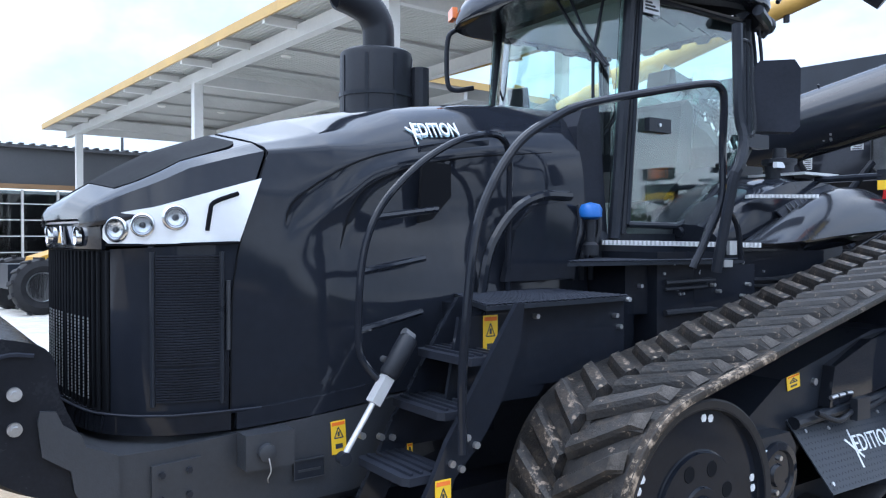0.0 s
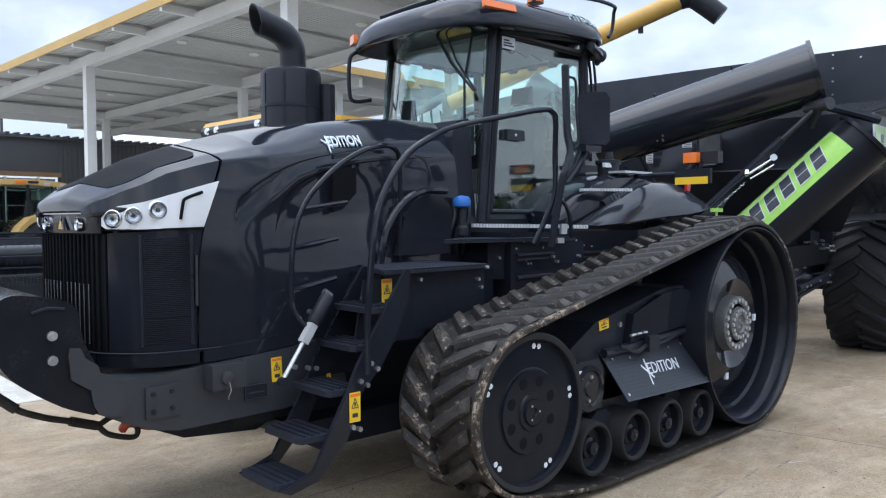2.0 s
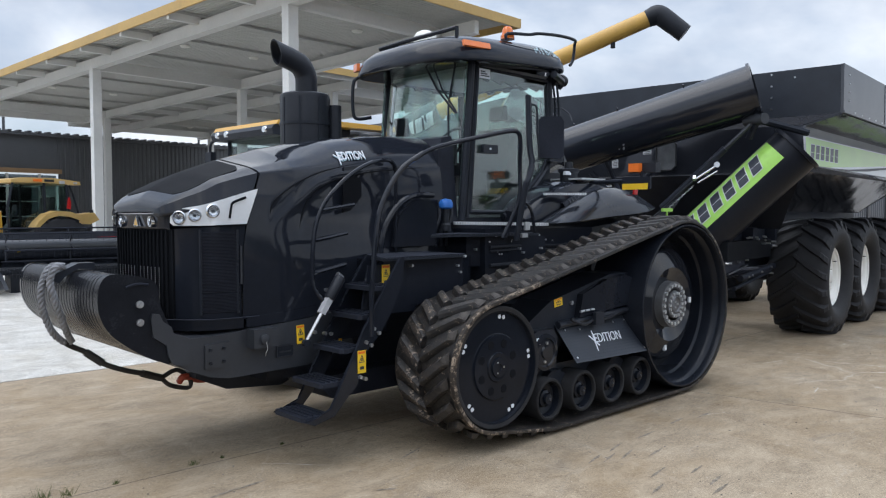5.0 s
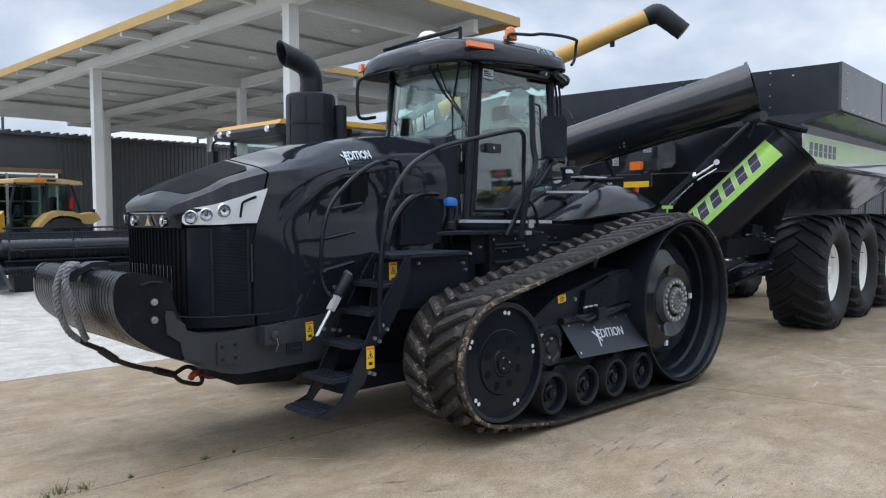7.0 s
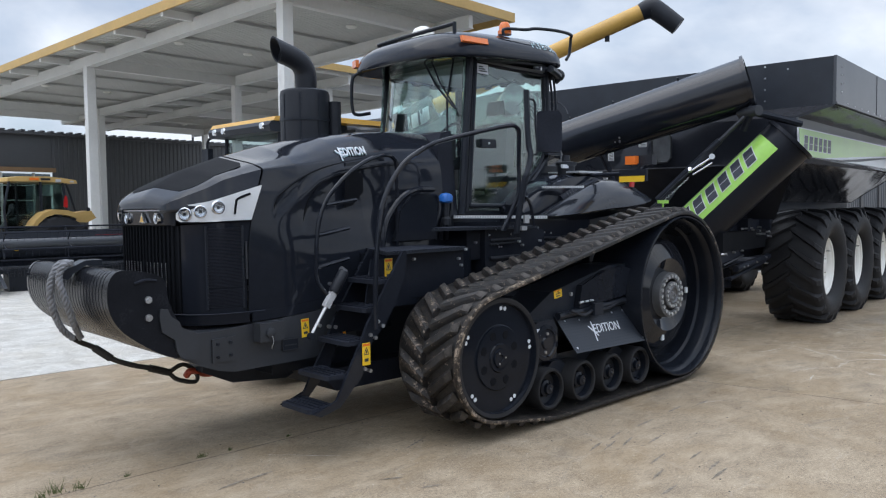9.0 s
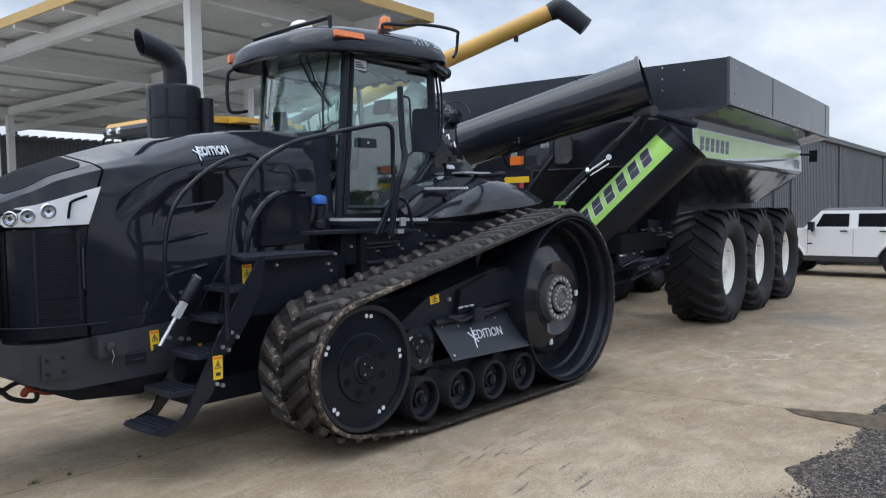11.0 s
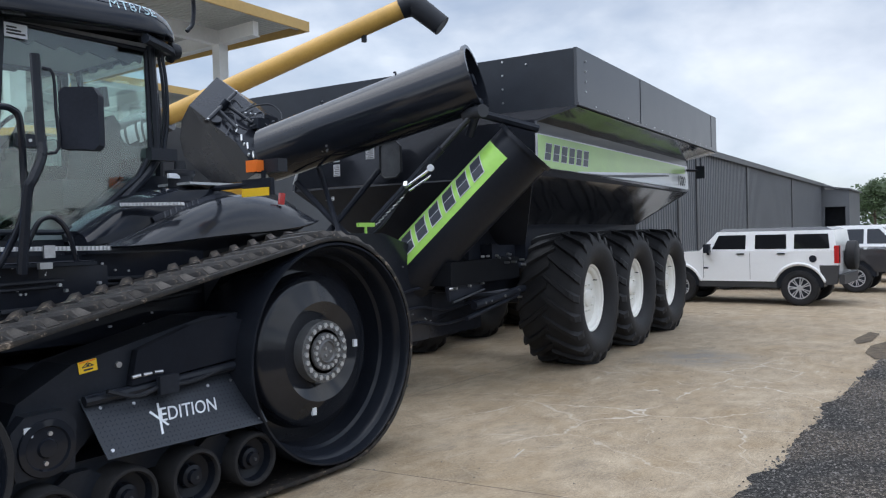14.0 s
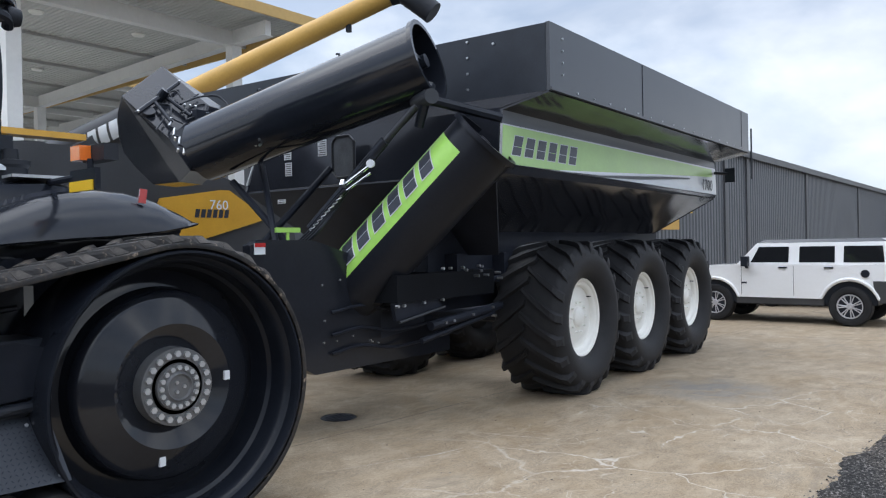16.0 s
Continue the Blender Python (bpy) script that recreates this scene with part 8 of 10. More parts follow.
box(bm, UR + 0.02, UR + 0.06, -0.31, -0.14, 2.87, 3.12)
rod(bm, (UR - 0.1, 0.1, 3.05), (UR + 0.04, -0.2, 3.03), 0.025, 8)
part("rear_marker", bm, SATIN, cart)

# ---- auger: lower tube with the sign ----
def W(p):
    return CINV @ Vector(p)


A0, A1, R1 = Vector((5.70, 1.88, 1.10)), Vector((6.42, 0.20, 2.90)), 0.355
ax = (A1 - A0).normalized()
bm = B()
n = 40
q = ax.to_track_quat("Z", "Y")


def tube_ring(c, r, seg=44):
    return [CINV @ (c + q @ Vector((r * math.cos(a), r * math.sin(a), 0))) for a in np.linspace(0, 2 * math.pi, seg, endpoint=False)]


rings = [tube_ring(A0, R1), tube_ring(A1 - ax * 0.05, R1), tube_ring(A1 - ax * 0.05, R1 + 0.035), tube_ring(A1, R1 + 0.035), tube_ring(A1, R1 - 0.02), tube_ring(A1 - ax * 0.5, R1 - 0.02)]
loft(bm, rings, close=True)
low_tube = part("lower_auger_tube", bm, TUBEBLACK, cart, "black lower auger tube with a green sign", smooth=True)


def around(c0, c1, r):
    """A place on a tube: f along, angle in degrees from the sign's outward direction."""
    d = (c1 - c0).normalized()
    nrm = Vector((-0.90, 0.07, 0.42))
    nrm = (nrm - d * nrm.dot(d)).normalized()
    wd = d.cross(nrm)

    def at(f, ang, off=0.0):
        a = radians(ang)
        return CINV @ (c0 + (c1 - c0) * f + (nrm * math.cos(a) + wd * math.sin(a)) * (r + off))
    return at


on_low = around(A0, A1, R1)
F0, F1 = 0.22, 0.905
SG0, SG1 = -34.0, 36.0
bm = B()
rows = [[on_low(f, a, 0.003) for a in np.linspace(SG0, SG1, 9)] for f in np.linspace(F0, F1, 6)]
loft(bm, rows)
solid(bm, 0.003)
sign = part("green_sign", bm, GREEN, low_tube, "bright green sign with dark slanted blocks", smooth=True)
s_dir = 1 if (CART @ on_low(0.5, 30)).z > (CART @ on_low(0.5, -30)).z else -1


def on_sign(f, h, off):
    return on_low(F0 + (F1 - F0) * f, s_dir * (-21 + 37 * h), 0.005 + off)


blocks(on_sign, 6, 0.07, 0.88, DARKLET, LETTER, sign, 0.35)
# flighting seen in the mouth
bm = B()
rod(bm, CINV @ (A1 - ax * 0.5), CINV @ (A1 - ax * 0.02), 0.06, 12)
part("auger_shaft", bm, GREY, low_tube)
# upper tube, folded forward
U0, U1 = Vector((6.10, 0.66, 3.70)), Vector((5.15, 3.21, 2.955))
ax2 = (U1 - U0).normalized()
q2 = ax2.to_track_quat("Z", "Y")


def ring2(c, r, seg=48):
    return [CINV @ (c + q2 @ Vector((r * math.cos(a), r * math.sin(a), 0))) for a in np.linspace(0, 2 * math.pi, seg, endpoint=False)]


bm = B()
loft(bm, [ring2(U1, 0.345), ring2(U0 + ax2 * 0.05, 0.378), ring2(U0 + ax2 * 0.045, 0.408), ring2(U0, 0.408), ring2(U0, 0.36), ring2(U0 + ax2 * 0.6, 0.35)], close=True)
up_tube = part("upper_auger_tube", bm, UPTUBE, cart, "gloss black folded auger tube", smooth=True)
bm = B()
rod(bm, CINV @ (U0 + ax2 * 0.5), CINV @ (U0 + ax2 * 0.03), 0.07, 12)
for i in range(20):
    a = i * 0.3
    c = U0 + ax2 * (0.06 + 0.02 * i)
    p = [CINV @ (c + q2 @ Vector((r * math.cos(b), r * math.sin(b), 0))) for r, b in ((0.06, a), (0.33, a), (0.33, a + 0.3), (0.06, a + 0.3))]
    bm.faces.new([bm.verts.new(v) for v in p])
part("flighting", bm, SATIN, up_tube)
bm = B()
tube(bm, [CINV @ (U0 + ax2 * f + Vector((0.06, 0.12, 0.355 - 0.02 * f))) for f in (0.3, 0.9, 1.6, 2.4)], 0.014, 6)
part("grease_line", bm, SATIN, up_tube)
for f in (1.0, 2.0, 2.7):
    c = U0 + ax2 * f + Vector((0.02, 0.05, 0.37 - 0.02 * f))
    bm = B()
    tube(bm, [CINV @ c, CINV @ (c + Vector((-0.04, -0.02, 0.07))), CINV @ (c + Vector((-0.10, -0.05, 0.05)))], 0.012, 6)
    part("lug_eye", bm, SATIN, up_tube)
# hinge between the tubes
bm = B()
rod(bm, CINV @ Vector((5.86, 0.42, 3.27)), CINV @ Vector((6.0, 0.75, 3.27)), 0.075, 16)
hinge = part("hinge_pin", bm, GREY, cart, "grey hinge pin of the folding auger")
for a, b in (((5.93, 0.56, 3.27), (5.97, 0.70, 3.02)), ((5.93, 0.56, 3.27), (6.55, 0.12, 3.10)), ((5.93, 0.56, 3.30), (6.05, 0.60, 3.42))):
    bm = B()
    rod(bm, CINV @ Vector(a), CINV @ Vector(b), 0.05, 8)
    part("hinge_arm", bm, SATIN, hinge)
# discharge hood: a lit upper panel over a dark rounded cheek, with its linkage
PT, PL, PB = Vector((5.43, 4.588, 4.175)), Vector((4.744, 4.28, 3.666)), Vector((4.894, 3.656, 3.192))
P_DOWN, P_ALONG = PL - PT, PB - PL
P_OUT = Vector((-0.266, -0.623, 0.736))


def on_hood(a, u, off=0.06):
    """a from the ridge (0) to the fold (1), u along the fold towards the tube."""
    return CINV @ (PT + P_DOWN * a + P_ALONG * u + P_OUT * off)


cheek = [(4.843, 4.599, 3.506), (4.951, 4.806, 3.30), (5.053, 4.875, 3.081), (5.124, 4.714, 2.885), (5.19, 4.416, 2.66), (5.12, 3.70, 2.64), (5.063, 3.354, 2.743), (5.0, 3.43, 2.90)]
shell = [PT, PL, PB, PT + P_ALONG * 1.22, PL + P_ALONG * 1.15] + [Vector(p) for p in cheek]
bm = B()
for p in shell + [p + Vector((0.42, 0.20, 0.0)) for p in shell[1:]]:
    bm.verts.new(CINV @ p)
bmesh.ops.convex_hull(bm, input=bm.verts)
for v in [v for v in bm.verts if not v.link_faces]:
    bm.verts.remove(v)
bmesh.ops.dissolve_limit(bm, angle_limit=0.12, verts=bm.verts, edges=bm.edges)
spout = part("discharge_hood", bm, CARTBLACK, cart, "black folded discharge hood with a flat upper panel", bevel=0.008)
for a, b, r, mt, nm in (((1.13, 0.50), (0.60, 0.53), 0.028, BLACK, "link_tube"), ((0.60, 0.53), (0.12, 0.55), 0.024, BLACK, "link_tube"), ((0.51, 0.56), (0.47, 1.19), 0.026, BLACK, "tilt_cylinder"), ((0.73, 0.57), (0.81, 1.03), 0.022, SATIN, "tilt_cylinder"), ((0.85, 0.90), (1.11, 0.96), 0.010, SATIN, "stay"), ((0.44, 0.90), (0.03, 0.97), 0.010, SATIN, "stay")):
    bm = B()
    rod(bm, on_hood(*a), on_hood(*b), r, 10)
    part(nm, bm, mt, spout)
bm = B()
rod(bm, on_hood(0.62, 0.50, 0.0), on_hood(0.50, 0.58, 0.13), 0.055, 12)
part("pivot", bm, BLACK, spout)
bm = B()
rod(bm, on_hood(0.93, 0.58, 0.012), on_hood(0.93, 0.58, 0.05), 0.085, 20)
part("pivot_disc", bm, SATIN, spout)
chain = [(0.81, 1.03), (0.90, 1.06), (0.86, 1.16), (0.97, 1.24), (0.92, 1.34), (1.03, 1.42), (0.99, 1.52), (1.10, 1.60)]
for a, b in zip(chain, chain[1:]):
    bm = B()
    rod(bm, on_hood(*a), on_hood(*b), 0.013, 8)
    part("chain_link", bm, STEEL if a[0] < b[0] else SATIN, spout)
for loop in (((0.44, 0.90), (0.10, 1.02), (-0.17, 1.23), (-0.20, 1.42), (-0.16, 1.52), (-0.05, 1.60)), ((0.50, 0.80), (0.42, 0.60), (0.30, 0.66), (0.34, 0.85)), ((0.55, 1.05), (0.30, 1.10), (0.12, 1.22), (0.30, 1.35)), ((0.60, 1.2), (0.4, 1.28), (0.3, 1.42), (0.45, 1.52)), ((0.73, 0.62), (0.60, 0.80), (0.75, 0.98), (0.7, 1.2))):
    bm = B()
    tube(bm, [on_hood(a, u, 0.07) for a, u in loop], 0.012, 6, 6)
    part("hose", bm, PLASTIC, spout)
bm = B()
box(bm, -0.10, 0.10, -0.09, 0.09, -0.07, 0.07, Matrix.Translation(on_hood(0.35, 1.28, 0.03)))
part("valve_block", bm, SATIN, spout, bevel=0.02)
for a, u in ((0.42, 0.98), (0.36, 1.06), (0.30, 1.14), (0.44, 1.18), (1.02, 1.32), (1.14, 1.50), (0.12, 0.56), (1.10, 0.52), (0.80, 1.0)):
    bm = B()
    rod(bm, on_hood(a, u, 0.06), on_hood(a, u, 0.10), 0.013, 6)
    part("bolt", bm, STEEL, spout)
# bolts under the folded tube
for dx, dz in ((0.0, 0.0), (0.03, 0.055), (0.085, 0.05), (0.09, -0.01)):
    c = U1.lerp(U0, 0.34) + Vector((-0.235 - 0.2 * dx, -dx, -0.265 + dz))
    bm = B()
    rod(bm, CINV @ (c + Vector((0.06, 0.04, 0.04))), CINV @ (c + Vector((-0.03, -0.02, -0.01))), 0.014, 6)
    part("bolt", bm, STEEL, up_tube)
# fold cylinder, hoses and gauge beside the lower tube
bm = B()
rod(bm, CINV @ Vector((5.45, 1.75, 2.05)), CINV @ Vector((5.72, 0.92, 2.88)), 0.05, 12)
fold = part("fold_cylinder", bm, SATIN, cart, "black hydraulic fold cylinder")
bm = B()
rod(bm, CINV @ Vector((5.72, 0.92, 2.88)), CINV @ Vector((5.85, 0.62, 3.2)), 0.028, 10)
part("ram", bm, GREY, fold)
for k in range(4):
    bm = B()
    tube(bm, [CINV @ Vector(p) for p in ((5.25 + 0.04 * k, 2.05, 1.75), (5.38, 1.75 - 0.05 * k, 1.98), (5.5 + 0.03 * k, 1.45, 2.3), (5.62, 1.1, 2.62 + 0.03 * k), (5.8, 0.8, 3.0), (5.9, 0.62, 3.2))], 0.016, 6, 5)
    part("hose", bm, PLASTIC, fold)
bm = B()
VK = Matrix.Translation((-0.12, -0.22, 0.0))
rod(bm, CINV @ VK @ Vector((5.56, 1.42, 2.46)), CINV @ VK @ Vector((5.66, 1.20, 2.62)), 0.017, 8)
rod(bm, CINV @ VK @ Vector((5.56, 1.40, 2.40)), CINV @ VK @ Vector((5.66, 1.16, 2.56)), 0.012, 8)
valve = part("valve_rod", bm, CHROME, cart, "bright valve rod and gauge")
bm = B()
box(bm, -0.03, 0.03, -0.02, 0.02, -0.03, 0.03, CINV @ VK @ pose(5.55, 1.44, 2.47, 0, 30, 20))
part("valve_block", bm, STEEL, valve)
bm = B()
lathe(bm, [(-0.02, 0.0), (-0.02, 0.04), (0.02, 0.04), (0.02, 0.0)], "x", 16)
part("gauge", bm, LETTER, valve, m=CINV @ VK @ pose(5.67, 1.17, 2.65, 0, 0, 30))
bm = B()
spring = [CINV @ VK @ (Vector((5.42, 1.80, 2.02)).lerp(Vector((5.56, 1.46, 2.36)), i / 60) + Vector((0.014 * math.cos(i * 0.9), 0.014 * math.sin(i * 0.9), 0))) for i in range(61)]
tube(bm, spring, 0.005, 5)
part("spring", bm, STEEL, valve)
# struts, guards and the tongue
for a, b, w in (((5.3, 2.6, 1.75), (6.2, 2.3, 2.75), 0.04), ((5.3, 2.9, 2.6), (5.6, 2.2, 1.8), 0.04), ((5.35, 2.2, 1.9), (5.7, 2.9, 2.8), 0.035)):
    bm = B()
    rod(bm, CINV @ Vector(a), CINV @ Vector(b), w, 8)
    part("strut", bm, DEEP, cart)
bm = B()
prism(bm, [(-4.1, 0.95), (-4.26, 1.35), (-4.26, 1.88), (-4.16, 1.93), (-3.5, 1.92), (-2.75, 1.72), (-2.3, 1.35), (-1.3, 0.9), (-1.3, 0.62), (-3.5, 0.64)], "y", 1.15, 1.25)
guard = part("drive_guard", bm, CARTBLACK, cart, bevel=0.02)
bm = B()
prism(bm, [(-3.55, 0.75), (-3.55, 1.66), (-2.9, 1.7), (-2.4, 1.3), (-2.4, 0.75)], "y", 1.26, 2.2)
part("gearbox", bm, DEEP, cart, bevel=0.03)
grng = random.Random(5)
for i in range(16):
    gx, gz = grng.uniform(-3.4, -2.5), grng.uniform(0.75, 1.6)
    if gz > 1.65 - 0.9 * max(0, gx + 2.95):
        continue
    bm = B()
    rod(bm, (gx, 1.16, gz), (gx, 1.135, gz), 0.009, 6)
    part("bolt", bm, STEEL, guard)
for gz in (0.82, 1.0, 1.22):
    bm = B()
    tube(bm, [(-3.3, 1.12, gz), (-2.9, 1.09, gz + 0.04), (-2.4, 1.05, gz - 0.03), (-1.6, 0.9, gz + 0.05)], 0.016, 6, 5)
    part("hose", bm, DEEP, guard)
bm = B()
box(bm, -4.22, -4.10, 1.138, 1.148, 1.80, 1.90)
notice = part("notice_decal", bm, LETTER, guard, "white and red notice decal")
bm = B()
box(bm, -4.22, -4.10, 1.134, 1.1375, 1.865, 1.90)
part("red_bar", bm, RED, notice)
# added box in matt black, which also darkens the shaded space behind
bm = B()
box(bm, -2.78, -0.98, 0.72, 1.13, 1.28, 1.56)
tank = part("side_tank", bm, MATT, cart, "dull black side tank", bevel=0.02)
for uu, zz in ((-2.78, 1.25), (-2.68, 1.25), (-2.35, 1.26), (-2.02, 1.27), (-2.0, 1.60), (-1.86, 1.60), (-1.62, 1.60), (-1.56, 1.57), (-1.30, 1.61), (-1.24, 1.60), (-1.26, 1.55)):
    bm = B()
    rod(bm, (uu, 0.74, zz), (uu, 0.70, zz), 0.016, 6)
    part("bolt", bm, STEEL, tank)
bm = B()
rod(bm, (-2.75, 0.72, 1.09), (-1.98, 0.72, 1.19), 0.014, 8)
part("step_bar", bm, GREY, tank)
bm = B()
prism(bm, [(-2.80, 1.275), (-2.02, 1.275), (-1.98, 1.20), (-2.75, 1.10)], "y", 0.76, 0.80)
part("step_plate", bm, DEEP, tank)
bm = B()
box(bm, -3.95, -3.66, 1.15, 1.18, 1.995, 2.04)
box(bm, -3.82, -3.79, 1.16, 1.175, 1.85, 2.0)
part("green_strip", bm, GREEN, guard)
for vv, ve in ((1.15, VC - 0.25), (2 * VC - 1.15, VC + 0.25)):
    bm = B()
    a0, a1 = Vector((-1.9, vv, 1.1)), Vector((-4.6, ve, 0.75))
    loft(bm, [[a0 + Vector((0, dy, dz)) for dy, dz in ((-0.09, -0.14), (0.09, -0.14), (0.09, 0.14), (-0.09, 0.14))], [a1 + Vector((0, dy, dz)) for dy, dz in ((-0.09, -0.12), (0.09, -0.12), (0.09, 0.12), (-0.09, 0.12))]], close=True)
    part("tongue_beam", bm, DEEP, cart)
bm = B()
box(bm, -5.0, -4.4, VC - 0.35, VC + 0.35, 0.62, 0.82)
part("hitch", bm, DEEP, cart, bevel=0.03)
for a, b, r in (((-2.2, 0.75, 1.0), (-0.6, 0.7, 1.15), 0.05), ((-2.3, 0.8, 0.85), (-1.0, 0.72, 1.05), 0.03), ((-1.9, 0.85, 1.4), (-0.4, 0.75, 1.45), 0.04)):
    bm = B()
    rod(bm, a, b, r, 10)
    part("steer_rod", bm, DEEP, cart)
for uu, vv, zz in ((-2.0, 0.69, 1.02), (-1.85, 0.69, 1.03), (-1.5, 0.67, 1.07), (-1.1, 0.66, 1.12), (-1.05, 0.66, 1.02), (-1.4, 0.66, 1.5), (-1.2, 0.66, 1.5), (-0.95, 0.66, 1.52), (-0.9, 0.66, 1.45)):
    bm = B()
    rod(bm, (uu, vv + 0.06, zz), (uu, vv - 0.01, zz), 0.016, 6)
    part("bolt", bm, STEEL, cart)
# hydraulic clutter at the tractor's rear
for k in range(6):
    bm = B()
    tube(bm, [(3.6, 1.5 + 0.1 * k, 1.6), (4.0, 1.45 + 0.1 * k, 1.75 + 0.05 * k), (4.5, 1.6 + 0.07 * k, 1.45), (5.0, 1.7 + 0.06 * k, 1.1)], 0.018, 6, 5)
    part("hydraulic_hose", bm, PLASTIC, tractor)
bm = B()
box(bm, 2.6, 3.75, 1.35, 2.65, 1.25, 2.1)
part("rear_housing", bm, SATIN, tractor, bevel=0.03)
bm = B()
box(bm, 3.7, 4.3, 1.75, 2.25, 0.5, 0.8)
part("drawbar", bm, SATIN, tractor, bevel=0.02)


# ---- parked cars ----
CARDARK = paint("dark_grey_car_paint", (0.045, 0.043, 0.045), 0.2, coat=0.5, vary=0.05)
TINT = paint("tinted_car_window", (0.012, 0.013, 0.015), 0.05, vary=0.1, spec=0.7)
TRIMGREY = paint("grey_plastic_trim", (0.045, 0.045, 0.048), 0.6, vary=0.15, bump=0.05, bump_scale=200)


def car_wheel(car, x, y, r, w, side):
    """Tyre and spoked alloy rim; the outside faces side (-1 or 1) along x."""
    bm = B()
    lathe(bm, [(0.03, r * 0.62), (0.0, r * 0.68), (-0.012, r * 0.80), (0.0, r * 0.94), (0.03, r), (w - 0.03, r), (w, r * 0.9), (w, r * 0.62)], "x", 36, cap=False)
    tyre = part("wheel", bm, TYRE, car, "black tyre on an alloy rim", m=pose(x, y, r) @ Matrix.Diagonal((-side, 1, 1, 1)), smooth=True)
    bm = B()
    lathe(bm, [(0.03, r * 0.63), (0.01, r * 0.62), (0.012, r * 0.56), (0.09, r * 0.54), (0.10, 0.0)], "x", 30)
    rim = part("rim", bm, SATIN, tyre, smooth=True)
    bm = B()
    lathe(bm, [(0.02, r * 0.62), (0.004, r * 0.61), (0.004, r * 0.56), (0.03, r * 0.55)], "x", 30, cap=False)
    for i in range(7):
        for d in (-0.13, 0.13):
            a = 2 * math.pi * i / 7 + d
            rod(bm, (0.03, r * 0.14 * math.cos(a), r * 0.14 * math.sin(a)), (0.018, r * 0.57 * math.cos(a), r * 0.57 * math.sin(a)), r * 0.03, 5)
    lathe(bm, [(0.0, 0.0), (0.0, r * 0.13), (0.05, r * 0.2)], "x", 20)
    part("spoke_wheel", bm, ALLOY, tyre, "silver spokes")


def arch(c, r, z0, n=9):
    return [(c + r * math.cos(a), max(z0, z0 - 0.16 + r * math.sin(a))) for a in np.linspace(math.pi, 0, n)]


def suv():
    car = thing("parked_suv", "boxy white four-door off-road car with dark windows", "car", pose(17.98, 1.19, 0, 0, 0, 0))
    W = 1.88
    fy, ry = 1.42, -1.42
    side = [(-2.21, 0.62), (-2.25, 0.80), (-2.25, 1.28), (0.85, 1.30), (2.0, 1.24), (2.18, 1.16), (2.24, 0.80), (2.2, 0.56)]
    low = [(2.02, 0.56)] + arch(fy, 0.54, 0.56, 15)[::-1] + arch(ry, 0.54, 0.56, 15)[::-1] + [(-2.02, 0.58)]
    bm = B()
    prism(bm, side + low, "x", 0.0, W)
    body = part("body", bm, CARWHITE, car, bevel=0.03)
    # cabin
    bm = B()
    base = [(-2.21, 1.285), (0.92, 1.285)]
    top = [(-2.15, 1.80), (0.48, 1.80)]
    loft(bm, [[(0.03, base[0][0], 1.285), (0.03, base[1][0], 1.285), (W - 0.03, base[1][0], 1.285), (W - 0.03, base[0][0], 1.285)],
              [(0.12, top[0][0], 1.76), (0.12, top[1][0], 1.76), (W - 0.12, top[1][0], 1.76), (W - 0.12, top[0][0], 1.76)]], close=True)
    part("cabin", bm, CARWHITE, car, bevel=0.04)
    bm = B()
    loft(bm, [[(0.12, -2.11, 1.765), (0.12, 0.46, 1.765), (W - 0.12, 0.46, 1.765), (W - 0.12, -2.11, 1.765)], [(0.22, -1.98, 1.83), (0.22, 0.35, 1.83), (W - 0.22, 0.35, 1.83), (W - 0.22, -1.98, 1.83)]], close=True)
    part("roof", bm, SPARE, car, "dark roof", bevel=0.02)
    for s in (0, 1):
        X = (lambda d: d) if s == 0 else (lambda d: W - d)
        for y0, y1, y0t, y1t in ((-0.21, 0.60, -0.21, 0.43), (-1.14, -0.43, -1.13, -0.43), (-2.07, -1.31, -2.03, -1.31)):
            bm = B()
            q = [(X(0.043), y0, 1.335), (X(0.043), y1, 1.335), (X(0.104), y1t, 1.675), (X(0.104), y0t, 1.675)]
            loft(bm, [q, [(p[0] - (0.012 if s == 0 else -0.012), p[1], p[2]) for p in q]], close=True)
            part("window", bm, TINT, car, "dark tinted window", bevel=0.004)
        for dy in (-0.19, -1.12):
            bm = B()
            box(bm, X(-0.025) if s == 0 else X(0.0), X(0.0) if s == 0 else X(-0.025), dy, dy + 0.18, 1.205, 1.235)
            part("door_handle", bm, SATIN, car)
        for dy in (-0.32, 0.80):
            bm = B()
            box(bm, min(X(-0.0015), X(0.004)), max(X(-0.0015), X(0.004)), dy - 0.004, dy + 0.004, 0.62, 1.26)
            part("door_gap", bm, SATIN, car)
        for c in (fy, ry):
            bm = B()
            pts = arch(c, 0.565, 0.58, 15)
            tube(bm, [(X(0.0), y, z) for y, z in pts], 0.035, 8)
            part("wheel_arch", bm, CARWHITE, car, smooth=True)
            bm = B()
            box(bm, min(X(0.05), X(0.4)), max(X(0.05), X(0.4)), c - 0.52, c + 0.52, 0.45, 0.98)
            part("arch_liner", bm, SATIN, car)
            car_wheel(car, X(0.0), c, 0.415, 0.27, -1 if s == 0 else 1)
        bm = B()
        box(bm, min(X(0.02), X(0.14)), max(X(0.02), X(0.14)), -0.92, 0.92, 0.42, 0.57)
        part("sill", bm, TRIMGREY, car, bevel=0.02)
        bm = B()
        prism(bm, [(-2.22, 0.52), (-2.27, 0.95), (-1.86, 0.95), (-1.90, 0.62), (-2.0, 0.5)], "x", min(X(-0.014), X(0.1)), max(X(-0.014), X(0.1)))
